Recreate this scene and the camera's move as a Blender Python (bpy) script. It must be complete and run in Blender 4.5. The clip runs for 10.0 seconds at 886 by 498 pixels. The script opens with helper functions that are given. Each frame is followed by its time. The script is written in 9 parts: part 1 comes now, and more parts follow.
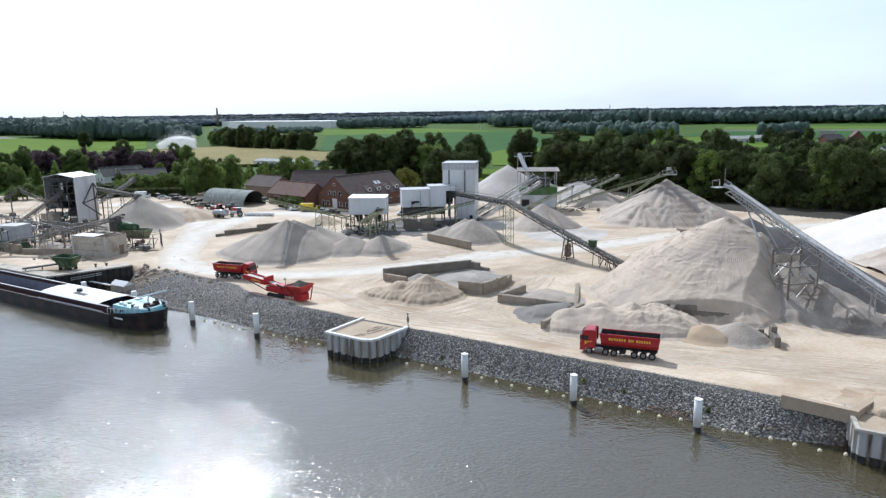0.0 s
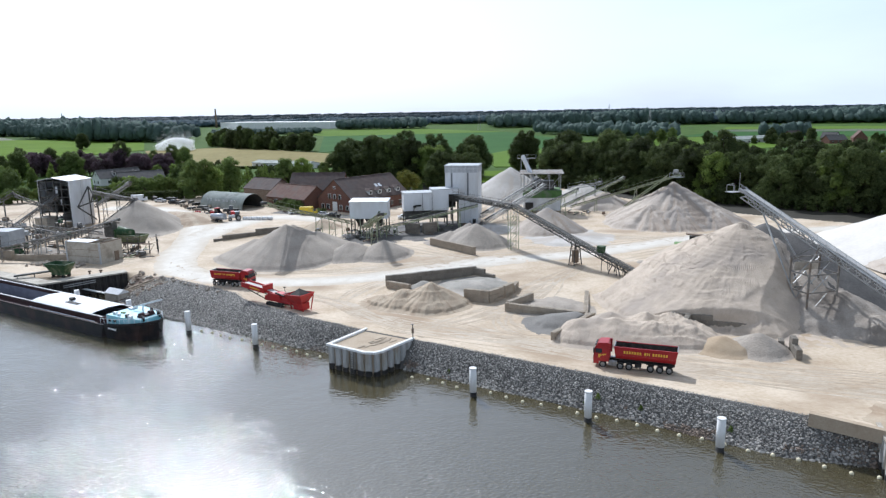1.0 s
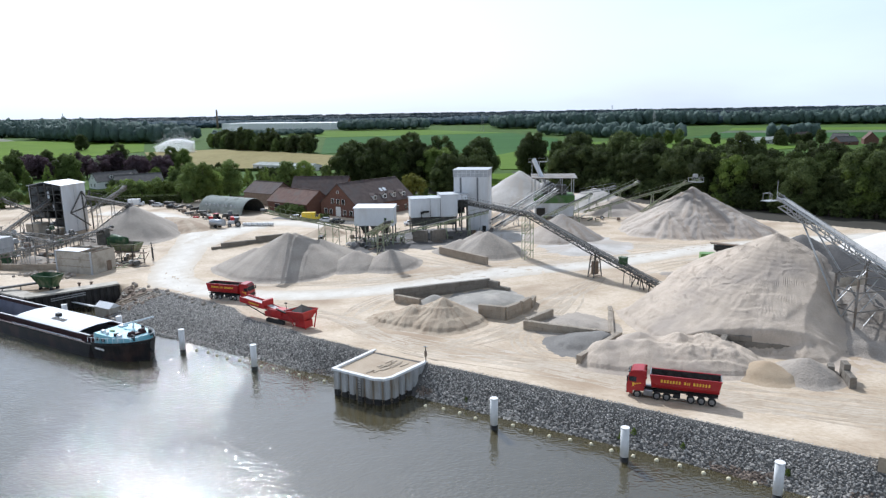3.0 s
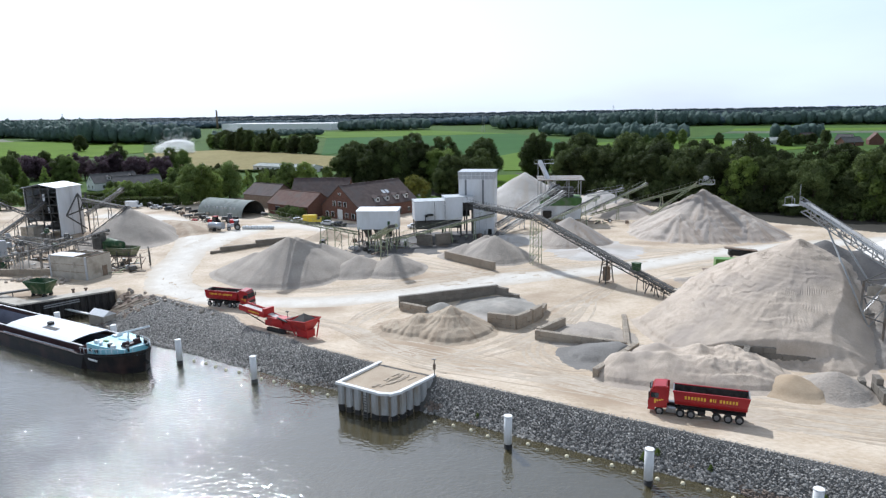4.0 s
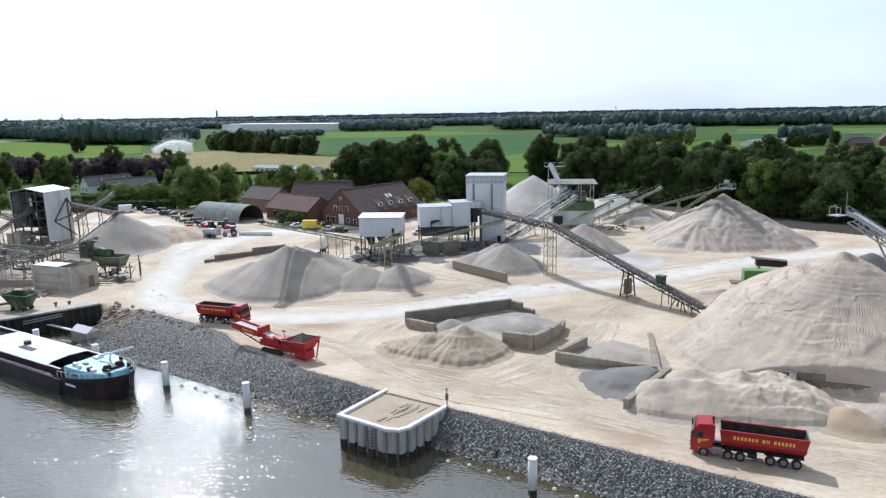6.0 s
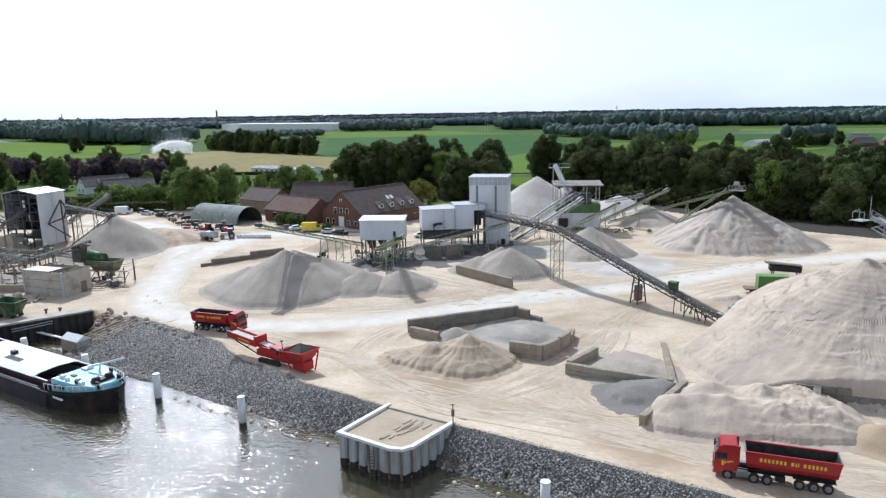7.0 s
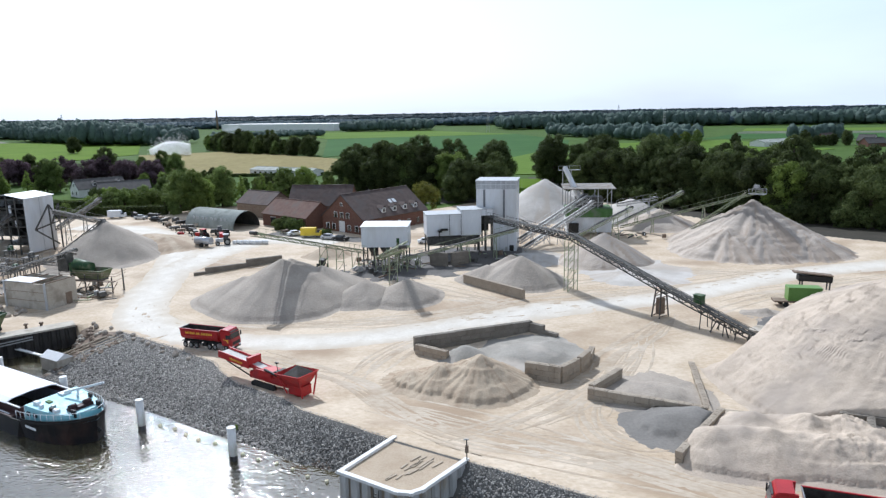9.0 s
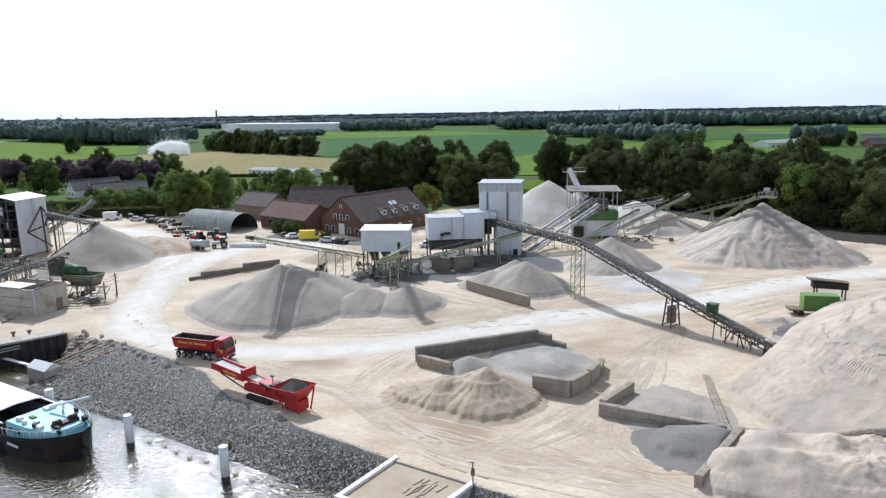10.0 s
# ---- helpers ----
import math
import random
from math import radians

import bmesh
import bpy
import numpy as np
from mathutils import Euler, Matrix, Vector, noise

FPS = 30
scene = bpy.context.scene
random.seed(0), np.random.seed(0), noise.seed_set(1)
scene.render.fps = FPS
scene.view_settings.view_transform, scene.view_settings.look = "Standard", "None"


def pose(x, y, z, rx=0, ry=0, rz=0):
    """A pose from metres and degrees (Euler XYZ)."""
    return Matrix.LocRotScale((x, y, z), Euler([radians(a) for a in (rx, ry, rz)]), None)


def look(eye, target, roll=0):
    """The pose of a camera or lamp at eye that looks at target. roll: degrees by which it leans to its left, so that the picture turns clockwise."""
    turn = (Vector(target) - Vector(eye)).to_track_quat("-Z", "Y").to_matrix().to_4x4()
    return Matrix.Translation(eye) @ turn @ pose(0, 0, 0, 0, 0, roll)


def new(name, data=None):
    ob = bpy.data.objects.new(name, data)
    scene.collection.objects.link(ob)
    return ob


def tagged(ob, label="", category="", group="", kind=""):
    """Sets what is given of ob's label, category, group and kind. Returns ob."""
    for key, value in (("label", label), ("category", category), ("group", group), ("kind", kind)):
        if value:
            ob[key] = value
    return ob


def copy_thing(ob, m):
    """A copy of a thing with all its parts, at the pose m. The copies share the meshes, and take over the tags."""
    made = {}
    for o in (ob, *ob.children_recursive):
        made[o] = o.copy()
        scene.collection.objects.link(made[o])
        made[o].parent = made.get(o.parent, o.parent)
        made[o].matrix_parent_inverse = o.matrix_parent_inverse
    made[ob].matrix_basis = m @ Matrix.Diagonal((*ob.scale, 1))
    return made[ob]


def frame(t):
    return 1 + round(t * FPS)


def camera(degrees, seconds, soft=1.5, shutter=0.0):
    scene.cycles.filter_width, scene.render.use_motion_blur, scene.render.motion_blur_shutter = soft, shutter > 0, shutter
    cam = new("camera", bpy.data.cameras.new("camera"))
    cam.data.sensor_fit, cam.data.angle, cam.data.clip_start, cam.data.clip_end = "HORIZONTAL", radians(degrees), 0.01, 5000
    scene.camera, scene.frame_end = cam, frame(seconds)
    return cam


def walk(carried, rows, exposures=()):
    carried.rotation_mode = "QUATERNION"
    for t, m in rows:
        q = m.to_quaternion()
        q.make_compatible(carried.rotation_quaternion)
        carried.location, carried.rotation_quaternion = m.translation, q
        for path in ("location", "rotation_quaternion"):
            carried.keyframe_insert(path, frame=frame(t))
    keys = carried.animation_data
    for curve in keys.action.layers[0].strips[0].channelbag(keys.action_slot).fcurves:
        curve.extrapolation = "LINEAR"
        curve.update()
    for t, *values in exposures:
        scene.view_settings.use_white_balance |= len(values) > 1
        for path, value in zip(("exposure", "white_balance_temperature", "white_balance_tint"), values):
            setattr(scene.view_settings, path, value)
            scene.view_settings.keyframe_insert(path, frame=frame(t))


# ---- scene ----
cam = camera(65.5, 10.0, soft=1.35)
PATH = [
    (0, (2.018, -5.24, 33.091), (1.961, -3.281, 32.69), -0.9),
    (0.5, (1.393, -3.277, 33.418), (1.337, -1.318, 33.016), -0.9),
    (1, (0.864, -1.01, 33.437), (0.81, 0.949, 33.037), -1.0),
    (1.5, (0.339, 1.086, 33.576), (0.284, 3.045, 33.175), -1.0),
    (2, (-0.248, 3.393, 33.667), (-0.304, 5.351, 33.267), -1.0),
    (2.5, (-0.694, 5.506, 33.709), (-0.752, 7.465, 33.31), -1.0),
    (4, (-2.628, 12.248, 33.76), (-2.686, 14.208, 33.363), -1.0),
    (4.5, (-3.124, 14.551, 33.733), (-3.183, 16.51, 33.337), -1.0),
    (5, (-3.593, 17.026, 33.727), (-3.653, 18.986, 33.331), -1.0),
    (5.5, (-3.997, 19.226, 33.831), (-4.057, 21.185, 33.435), -1.0),
    (7, (-5.076, 25.77, 33.918), (-5.137, 27.729, 33.521), -1.0),
    (7.5, (-5.501, 27.68, 33.942), (-5.562, 29.639, 33.545), -1.0),
    (8, (-5.871, 29.741, 33.9), (-5.933, 31.701, 33.504), -1.0),
    (8.5, (-6.156, 31.685, 33.913), (-6.219, 33.644, 33.517), -1.0),
    (9, (-6.449, 33.885, 33.961), (-6.512, 35.844, 33.564), -1.1),
    (9.5, (-6.675, 35.893, 34.019), (-6.739, 37.852, 33.622), -1.1),
    (10, (-7.021, 38.012, 34.139), (-7.084, 39.971, 33.741), -1.0),
]
walk(cam, [(t, look(e, g, r)) for t, e, g, r in PATH], exposures=[(0, 0.03, 5410, 10), (10, 0.03, 5410, 10)])

# ---- world, sun, exposure ----
SUN_AZ, SUN_EL = -24.0, 43.0
world = bpy.data.worlds.new("sky")
scene.world = world
world.use_nodes = True
wn = world.node_tree
sky = wn.nodes.new("ShaderNodeTexSky")
sky.sky_type, sky.sun_disc = "NISHITA", False
sky.sun_elevation, sky.sun_rotation = radians(SUN_EL), radians(SUN_AZ)
sky.air_density, sky.dust_density, sky.ozone_density = 1.0, 2.5, 1.2
# thin high cloud veils the sky, a little uneven
cloud, veil, tc = wn.nodes.new("ShaderNodeTexNoise"), wn.nodes.new("ShaderNodeMix"), wn.nodes.new("ShaderNodeTexCoord")
squash, amount = wn.nodes.new("ShaderNodeMapping"), wn.nodes.new("ShaderNodeMapRange")
squash.inputs["Scale"].default_value = (1.2, 1.2, 5.0)
cloud.inputs["Scale"].default_value, cloud.inputs["Detail"].default_value = 2.2, 6
amount.inputs[1].default_value, amount.inputs[2].default_value = 0.3, 0.7
amount.inputs[3].default_value, amount.inputs[4].default_value = 0.58, 0.85
veil.data_type = "RGBA"
veil.inputs[7].default_value = (7.75, 8.1, 8.4, 1)
wn.links.new(tc.outputs["Generated"], squash.inputs[0]), wn.links.new(squash.outputs[0], cloud.inputs[0])
wn.links.new(cloud.outputs[0], amount.inputs[0]), wn.links.new(amount.outputs[0], veil.inputs[0])
# the veil scatters sunlight forward, so it is brighter towards the sun
_a, _e = radians(SUN_AZ), radians(SUN_EL)
toward, glow, lift, aureole = wn.nodes.new("ShaderNodeVectorMath"), wn.nodes.new("ShaderNodeMath"), wn.nodes.new("ShaderNodeMath"), wn.nodes.new("ShaderNodeVectorMath")
toward.operation, glow.operation, lift.operation, aureole.operation = "DOT_PRODUCT", "POWER", "MULTIPLY_ADD", "SCALE"
toward.inputs[1].default_value = (math.sin(_a) * math.cos(_e), math.cos(_a) * math.cos(_e), math.sin(_e))
glow.use_clamp = True
glow.inputs[1].default_value, lift.inputs[1].default_value = 6.0, 1.0
wn.links.new(tc.outputs["Generated"], toward.inputs[0]), wn.links.new(toward.outputs["Value"], glow.inputs[0])
# and paler at the horizon than overhead
split, fall = wn.nodes.new("ShaderNodeSeparateXYZ"), wn.nodes.new("ShaderNodeMapRange")
fall.interpolation_type = "SMOOTHSTEP"
fall.inputs[1].default_value, fall.inputs[2].default_value, fall.inputs[3].default_value, fall.inputs[4].default_value = 0.05, 0.55, 1.42, 0.74
wn.links.new(tc.outputs["Generated"], split.inputs[0]), wn.links.new(split.outputs[2], fall.inputs[0]), wn.links.new(fall.outputs[0], lift.inputs[2])
wn.links.new(glow.outputs[0], lift.inputs[0]), wn.links.new(lift.outputs[0], aureole.inputs[3])
wn.links.new(sky.outputs[0], veil.inputs[6]), wn.links.new(veil.outputs[2], aureole.inputs[0])
wn.links.new(aureole.outputs[0], wn.nodes["Background"].inputs[0])
wn.nodes["Background"].inputs[1].default_value = 0.092
sun_data = bpy.data.lights.new("sun", "SUN")
sun_data.energy, sun_data.angle, sun_data.color = 4.3, radians(0.55), (1.0, 0.925, 0.82)
sun = new("sun", sun_data)
_a, _e = radians(SUN_AZ), radians(SUN_EL)
sun.matrix_basis = look((200 * math.sin(_a) * math.cos(_e), 200 * math.cos(_a) * math.cos(_e), 200 * math.sin(_e)), (0, 0, 0))


# ---- materials ----
def mat(name, a, b=None, rough=0.85, metal=0.0, scale=1.0, fine=8.0, bump=0.3, dist=0.05, c=None, patch=0.12, spec=0.3,
        island=0.0, piece=0.0, stretch=(1, 1, 1)):
    """Base colour from a to b by two sizes of noise, a third colour c in patches, relief from both sizes."""
    m = bpy.data.materials.new(name)
    m.use_nodes = True
    nt = m.node_tree
    N, L = nt.nodes, nt.links
    bs = N["Principled BSDF"]
    b = b or tuple(v * 0.75 for v in a)
    geo = N.new("ShaderNodeNewGeometry")
    mp = N.new("ShaderNodeMapping")
    mp.inputs["Scale"].default_value = stretch
    L.new(geo.outputs["Position"], mp.inputs[0])
    n1, n2 = N.new("ShaderNodeTexNoise"), N.new("ShaderNodeTexNoise")
    n1.inputs["Scale"].default_value, n1.inputs["Detail"].default_value = scale, 8
    n2.inputs["Scale"].default_value, n2.inputs["Detail"].default_value = scale * fine, 7
    L.new(mp.outputs[0], n1.inputs[0]), L.new(mp.outputs[0], n2.inputs[0])
    add = N.new("ShaderNodeMath")
    add.operation = "MULTIPLY_ADD"
    L.new(n2.outputs[0], add.inputs[0])
    add.inputs[1].default_value = 0.7
    L.new(n1.outputs[0], add.inputs[2])
    rmp = N.new("ShaderNodeMapRange")
    rmp.inputs[1].default_value, rmp.inputs[2].default_value = 0.62, 1.08
    L.new(add.outputs[0], rmp.inputs[0])
    fac = rmp.outputs[0]
    if island or piece:
        rnd = geo.outputs["Random Per Island"]
        if piece:
            rnd = N.new("ShaderNodeObjectInfo").outputs["Random"]
        k = N.new("ShaderNodeMix")
        k.inputs[0].default_value = island or piece
        L.new(fac, k.inputs[2]), L.new(rnd, k.inputs[3])
        fac = k.outputs[0]
    mx = N.new("ShaderNodeMix")
    mx.data_type = "RGBA"
    mx.inputs[6].default_value, mx.inputs[7].default_value = (*a, 1), (*b, 1)
    L.new(fac, mx.inputs[0])
    col = mx.outputs[2]
    if c:
        n3 = N.new("ShaderNodeTexNoise")
        n3.inputs["Scale"].default_value, n3.inputs["Detail"].default_value = patch, 6
        L.new(mp.outputs[0], n3.inputs[0])
        r3 = N.new("ShaderNodeMapRange")
        r3.inputs[1].default_value, r3.inputs[2].default_value = 0.5, 0.66
        L.new(n3.outputs[0], r3.inputs[0])
        m3 = N.new("ShaderNodeMix")
        m3.data_type = "RGBA"
        m3.inputs[7].default_value = (*c, 1)
        L.new(r3.outputs[0], m3.inputs[0]), L.new(col, m3.inputs[6])
        col = m3.outputs[2]
    L.new(col, bs.inputs["Base Color"])
    bs.inputs["Roughness"].default_value, bs.inputs["Metallic"].default_value = rough, metal
    bs.inputs["Specular IOR Level"].default_value = spec
    if bump:
        bp = N.new("ShaderNodeBump")
        bp.inputs["Strength"].default_value, bp.inputs["Distance"].default_value = bump, dist
        L.new(add.outputs[0], bp.inputs["Height"]), L.new(bp.outputs[0], bs.inputs["Normal"])
    return m


def leaf_mat(name, dark, light):
    m = mat(name, dark, light, rough=0.7, scale=0.22, fine=6, bump=0, island=0.5, spec=0.12)
    nt = m.node_tree
    bs = nt.nodes["Principled BSDF"]
    tr = nt.nodes.new("ShaderNodeBsdfTranslucent")
    mix = nt.nodes.new("ShaderNodeMixShader")
    mix.inputs[0].default_value = 0.42
    src = bs.inputs["Base Color"].links[0].from_socket
    info, rng, tint = nt.nodes.new("ShaderNodeObjectInfo"), nt.nodes.new("ShaderNodeMapRange"), nt.nodes.new("ShaderNodeMix")
    rng.inputs[3].default_value, rng.inputs[4].default_value = 0.5, 1.3
    tint.data_type, tint.blend_type = "RGBA", "MULTIPLY"
    tint.inputs[0].default_value = 1.0
    nt.links.new(info.outputs["Random"], rng.inputs[0]), nt.links.new(rng.outputs[0], tint.inputs[7]), nt.links.new(src, tint.inputs[6])
    nt.links.new(tint.outputs[2], bs.inputs["Base Color"]), nt.links.new(tint.outputs[2], tr.inputs[0])
    nt.links.new(bs.outputs[0], mix.inputs[1]), nt.links.new(tr.outputs[0], mix.inputs[2])
    nt.links.new(mix.outputs[0], nt.nodes["Material Output"].inputs[0])
    return m


M = dict(
    yard=mat("yard_sand", (0.435, 0.34, 0.232), (0.61, 0.515, 0.395), scale=0.13, fine=12, bump=0.8, dist=0.2, c=(0.34, 0.255, 0.17), patch=0.05, stretch=(1.0, 1.25, 1)),
    road=mat("packed_gravel", (0.54, 0.495, 0.425), (0.635, 0.595, 0.525), scale=0.3, fine=8, bump=0.25, dist=0.05, stretch=(1, 1, 1)),
    track=mat("dusty_track", (0.42, 0.365, 0.29), (0.54, 0.49, 0.42), scale=0.2, fine=8, bump=0.4, dist=0.08),
    grass=mat("rough_grass", (0.045, 0.08, 0.018), (0.08, 0.13, 0.03), scale=0.05, fine=14, bump=0.5, dist=0.2, spec=0.04),
    # grit darkened so the gaps between the bank stones look shaded
    toe=mat("shade_dark_grit", (0.085, 0.08, 0.072), (0.15, 0.142, 0.13), scale=1.0, fine=6),
    # soil taken near-black, with the shade of the trees in its colour
    soil=mat("shaded_wood_soil", (0.028, 0.025, 0.018), (0.045, 0.04, 0.028), scale=0.2),
    bed=mat("river_bed", (0.10, 0.085, 0.06)),
    grey=mat("grey_gravel", (0.295, 0.255, 0.21), (0.40, 0.35, 0.29), scale=0.25, fine=14, bump=0.9, dist=0.16),
    bluegrey=mat("blue_grey_grit", (0.25, 0.232, 0.20), (0.335, 0.312, 0.272), scale=0.25, fine=14, bump=0.5, dist=0.1, c=(0.40, 0.36, 0.31), patch=0.2),
    buff=mat("buff_sand", (0.43, 0.355, 0.275), (0.545, 0.455, 0.36), scale=0.6, fine=9, bump=0.7, dist=0.09, c=(0.36, 0.305, 0.25), patch=0.12),
    buff2=mat("washed_sand", (0.41, 0.345, 0.28), (0.51, 0.445, 0.375), scale=0.35, fine=9, bump=0.9, dist=0.25, c=(0.33, 0.29, 0.25), patch=0.08),
    tan=mat("tan_sand", (0.36, 0.28, 0.195), (0.45, 0.37, 0.27), scale=0.4, fine=12, bump=0.6, dist=0.12),
    pale_sand=mat("pale_grey_sand", (0.43, 0.40, 0.36), (0.53, 0.50, 0.46), scale=0.15, fine=12, bump=0.5, dist=0.12, c=(0.38, 0.35, 0.31), patch=0.1),
    load=mat("wet_dark_gravel", (0.04, 0.037, 0.033), (0.08, 0.074, 0.066), scale=1.2, bump=0.6, dist=0.08),
    rut=mat("rutted_sand", (0.365, 0.288, 0.20), (0.51, 0.438, 0.346), scale=0.13, fine=9, bump=0.5, dist=0.10, stretch=(1.0, 1.9, 1)),
    cone_grey=mat("dark_grey_gravel", (0.15, 0.14, 0.125), (0.215, 0.20, 0.18), scale=0.25, fine=14, bump=0.5, dist=0.1),
    orange=mat("ochre_sand", (0.35, 0.265, 0.17), (0.42, 0.33, 0.225), scale=0.5, fine=10, bump=0.5, dist=0.08),
    white_sand=mat("white_sand", (0.57, 0.53, 0.475), (0.66, 0.625, 0.57), scale=0.12, fine=12, bump=0.3, dist=0.1),
    rock=mat("basalt_riprap", (0.036, 0.034, 0.03), (0.47, 0.44, 0.395), scale=1.2, fine=5, bump=0.4, dist=0.04, island=0.85),
    dusty_rock=mat("dusty_broken_stone", (0.14, 0.13, 0.113), (0.57, 0.535, 0.48), scale=1.2, fine=5, bump=0.4, dist=0.04, island=0.85),
    rock_piece=mat("basalt_stone", (0.05, 0.047, 0.041), (0.5, 0.47, 0.42), scale=1.2, fine=5, bump=0.4, dist=0.04, piece=0.85),
    concrete=mat("weathered_concrete", (0.38, 0.34, 0.28), (0.50, 0.46, 0.39), scale=0.6, fine=8, bump=0.4, dist=0.03, c=(0.28, 0.25, 0.2), patch=0.4),
    block=mat("cast_concrete_block", (0.255, 0.21, 0.16), (0.40, 0.345, 0.27), scale=0.7, fine=8, bump=0.4, dist=0.03, piece=0.45),
    dark_block=mat("dark_concrete_block", (0.14, 0.122, 0.098), (0.245, 0.218, 0.18), scale=0.7, fine=8, bump=0.4, dist=0.03, piece=0.4),
    cap=mat("white_capping", (0.72, 0.71, 0.68), (0.80, 0.79, 0.77), scale=0.8, fine=10, bump=0.15, dist=0.02),
    sheet=mat("galvanised_sheet_pile", (0.33, 0.325, 0.31), (0.47, 0.46, 0.435), rough=0.6, scale=0.7, fine=6, c=(0.30, 0.26, 0.2), patch=0.5, bump=0.2, stretch=(1, 1, 0.3)),
    black_wall=mat("tarred_sheet_pile", (0.02, 0.02, 0.02), (0.05, 0.045, 0.04), rough=0.6, scale=0.6),
    clad=mat("white_cladding", (0.66, 0.67, 0.68), (0.74, 0.75, 0.76), rough=0.45, scale=0.3, fine=10, bump=0.08, dist=0.02, c=(0.58, 0.57, 0.55), patch=0.25, stretch=(1, 1, 0.25)),
    clad2=mat("grey_translucent_sheet", (0.36, 0.37, 0.38), (0.50, 0.51, 0.52), rough=0.4, scale=0.8, bump=0.1),
    steel=mat("galvanised_steel", (0.34, 0.34, 0.33), (0.46, 0.46, 0.45), rough=0.5, metal=0.35, scale=1.5, bump=0.1, dist=0.01),
    plant_steel=mat("dusty_plant_steel", (0.17, 0.16, 0.145), (0.28, 0.265, 0.24), rough=0.7, metal=0.1, scale=1.2, c=(0.15, 0.115, 0.085), patch=0.5, bump=0.1, dist=0.01),
    louvre=mat("grey_louvre", (0.15, 0.155, 0.16), (0.23, 0.235, 0.24), rough=0.5, scale=1.5, bump=0.1, dist=0.01),
    netting=mat("green_netting", (0.06, 0.135, 0.035), (0.1, 0.19, 0.06), rough=0.7, scale=0.9, c=(0.13, 0.17, 0.1), patch=0.5, bump=0.2, dist=0.03),
    rusty_rock=mat("rust_stained_stone", (0.085, 0.064, 0.048), (0.3, 0.235, 0.185), scale=1.2, fine=5, bump=0.4, dist=0.04, island=0.6),
    dark_steel=mat("grimy_steel", (0.06, 0.06, 0.055), (0.13, 0.125, 0.115), rough=0.6, metal=0.3, scale=1.2, bump=0.1, dist=0.01),
    rusty=mat("rusty_steel", (0.16, 0.11, 0.08), (0.24, 0.19, 0.14), rough=0.8, scale=1.5),
    green_steel=mat("pale_green_steel", (0.26, 0.30, 0.17), (0.36, 0.39, 0.25), rough=0.55, scale=1.2, c=(0.36, 0.33, 0.26), patch=0.6, bump=0.1, dist=0.01),
    olive=mat("dusty_olive_paint", (0.10, 0.13, 0.06), (0.18, 0.20, 0.11), rough=0.7, scale=0.8, c=(0.22, 0.20, 0.15), patch=0.7, bump=0.1, dist=0.01),
    green=mat("green_machine_paint", (0.018, 0.055, 0.02), (0.035, 0.085, 0.03), rough=0.55, scale=0.7, c=(0.14, 0.16, 0.09), patch=0.7, bump=0.1, dist=0.01),
    bright_green=mat("bright_green_paint", (0.12, 0.24, 0.05), (0.16, 0.285, 0.07), rough=0.4, scale=0.7, bump=0.05, dist=0.01),
    # the darker patches paint conveyor shadow along with dark gravel
    flank=mat("shade_patched_gravel", (0.29, 0.25, 0.205), (0.41, 0.36, 0.305), scale=0.4, fine=10, bump=0.9, dist=0.2, c=(0.2, 0.17, 0.138), patch=0.16),
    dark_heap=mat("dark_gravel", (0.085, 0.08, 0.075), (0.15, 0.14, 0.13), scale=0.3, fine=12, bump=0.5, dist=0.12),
    belt=mat("rubber_belt", (0.05, 0.048, 0.045), (0.12, 0.115, 0.105), rough=0.8, scale=1.2),
    pale_belt=mat("dusty_belt", (0.46, 0.44, 0.41), (0.58, 0.56, 0.53), rough=0.8, scale=1.2),
    red=mat("red_lorry_paint", (0.30, 0.008, 0.011), (0.38, 0.014, 0.017), rough=0.32, scale=0.6, fine=6, bump=0.04, dist=0.01, spec=0.5),
    red2=mat("red_machine_paint", (0.38, 0.018, 0.018), (0.48, 0.03, 0.028), rough=0.45, scale=0.8, fine=6, c=(0.32, 0.03, 0.03), patch=0.7, bump=0.08, dist=0.01),
    yellow=mat("yellow_lettering", (0.75, 0.42, 0.03), (0.80, 0.50, 0.06), rough=0.5, bump=0),
    tyre=mat("tyre_rubber", (0.018, 0.018, 0.018), (0.04, 0.038, 0.035), rough=0.85, scale=3),
    rim=mat("aluminium_rim", (0.24, 0.24, 0.24), (0.36, 0.36, 0.36), rough=0.35, metal=0.7, scale=3, bump=0),
    black=mat("black_chassis", (0.015, 0.015, 0.015), (0.035, 0.033, 0.03), rough=0.6, scale=2),
    inner=mat("worn_tipper_steel", (0.035, 0.03, 0.028), (0.09, 0.08, 0.07), rough=0.6, metal=0.2, scale=1.5),
    hull=mat("black_hull_paint", (0.008, 0.008, 0.010), (0.02, 0.018, 0.018), rough=0.35, scale=0.5, bump=0.1, dist=0.03, c=(0.05, 0.03, 0.025), patch=0.35),
    hold=mat("blue_grey_hold", (0.14, 0.15, 0.20), (0.22, 0.23, 0.29), rough=0.6, scale=0.5),
    ship_white=mat("white_hatch_cover", (0.68, 0.70, 0.72), (0.76, 0.77, 0.78), rough=0.4, scale=0.6, bump=0.05),
    ship_blue=mat("pale_blue_deck_paint", (0.24, 0.50, 0.56), (0.34, 0.60, 0.65), rough=0.45, scale=0.8, c=(0.42, 0.58, 0.6), patch=0.8, bump=0.08),
    maroon=mat("maroon_deck", (0.03, 0.012, 0.012), (0.05, 0.018, 0.018), rough=0.55, scale=0.7),
    brick=mat("red_brick", (0.115, 0.057, 0.04), (0.175, 0.092, 0.066), scale=2.0, fine=6, bump=0.3, dist=0.02),
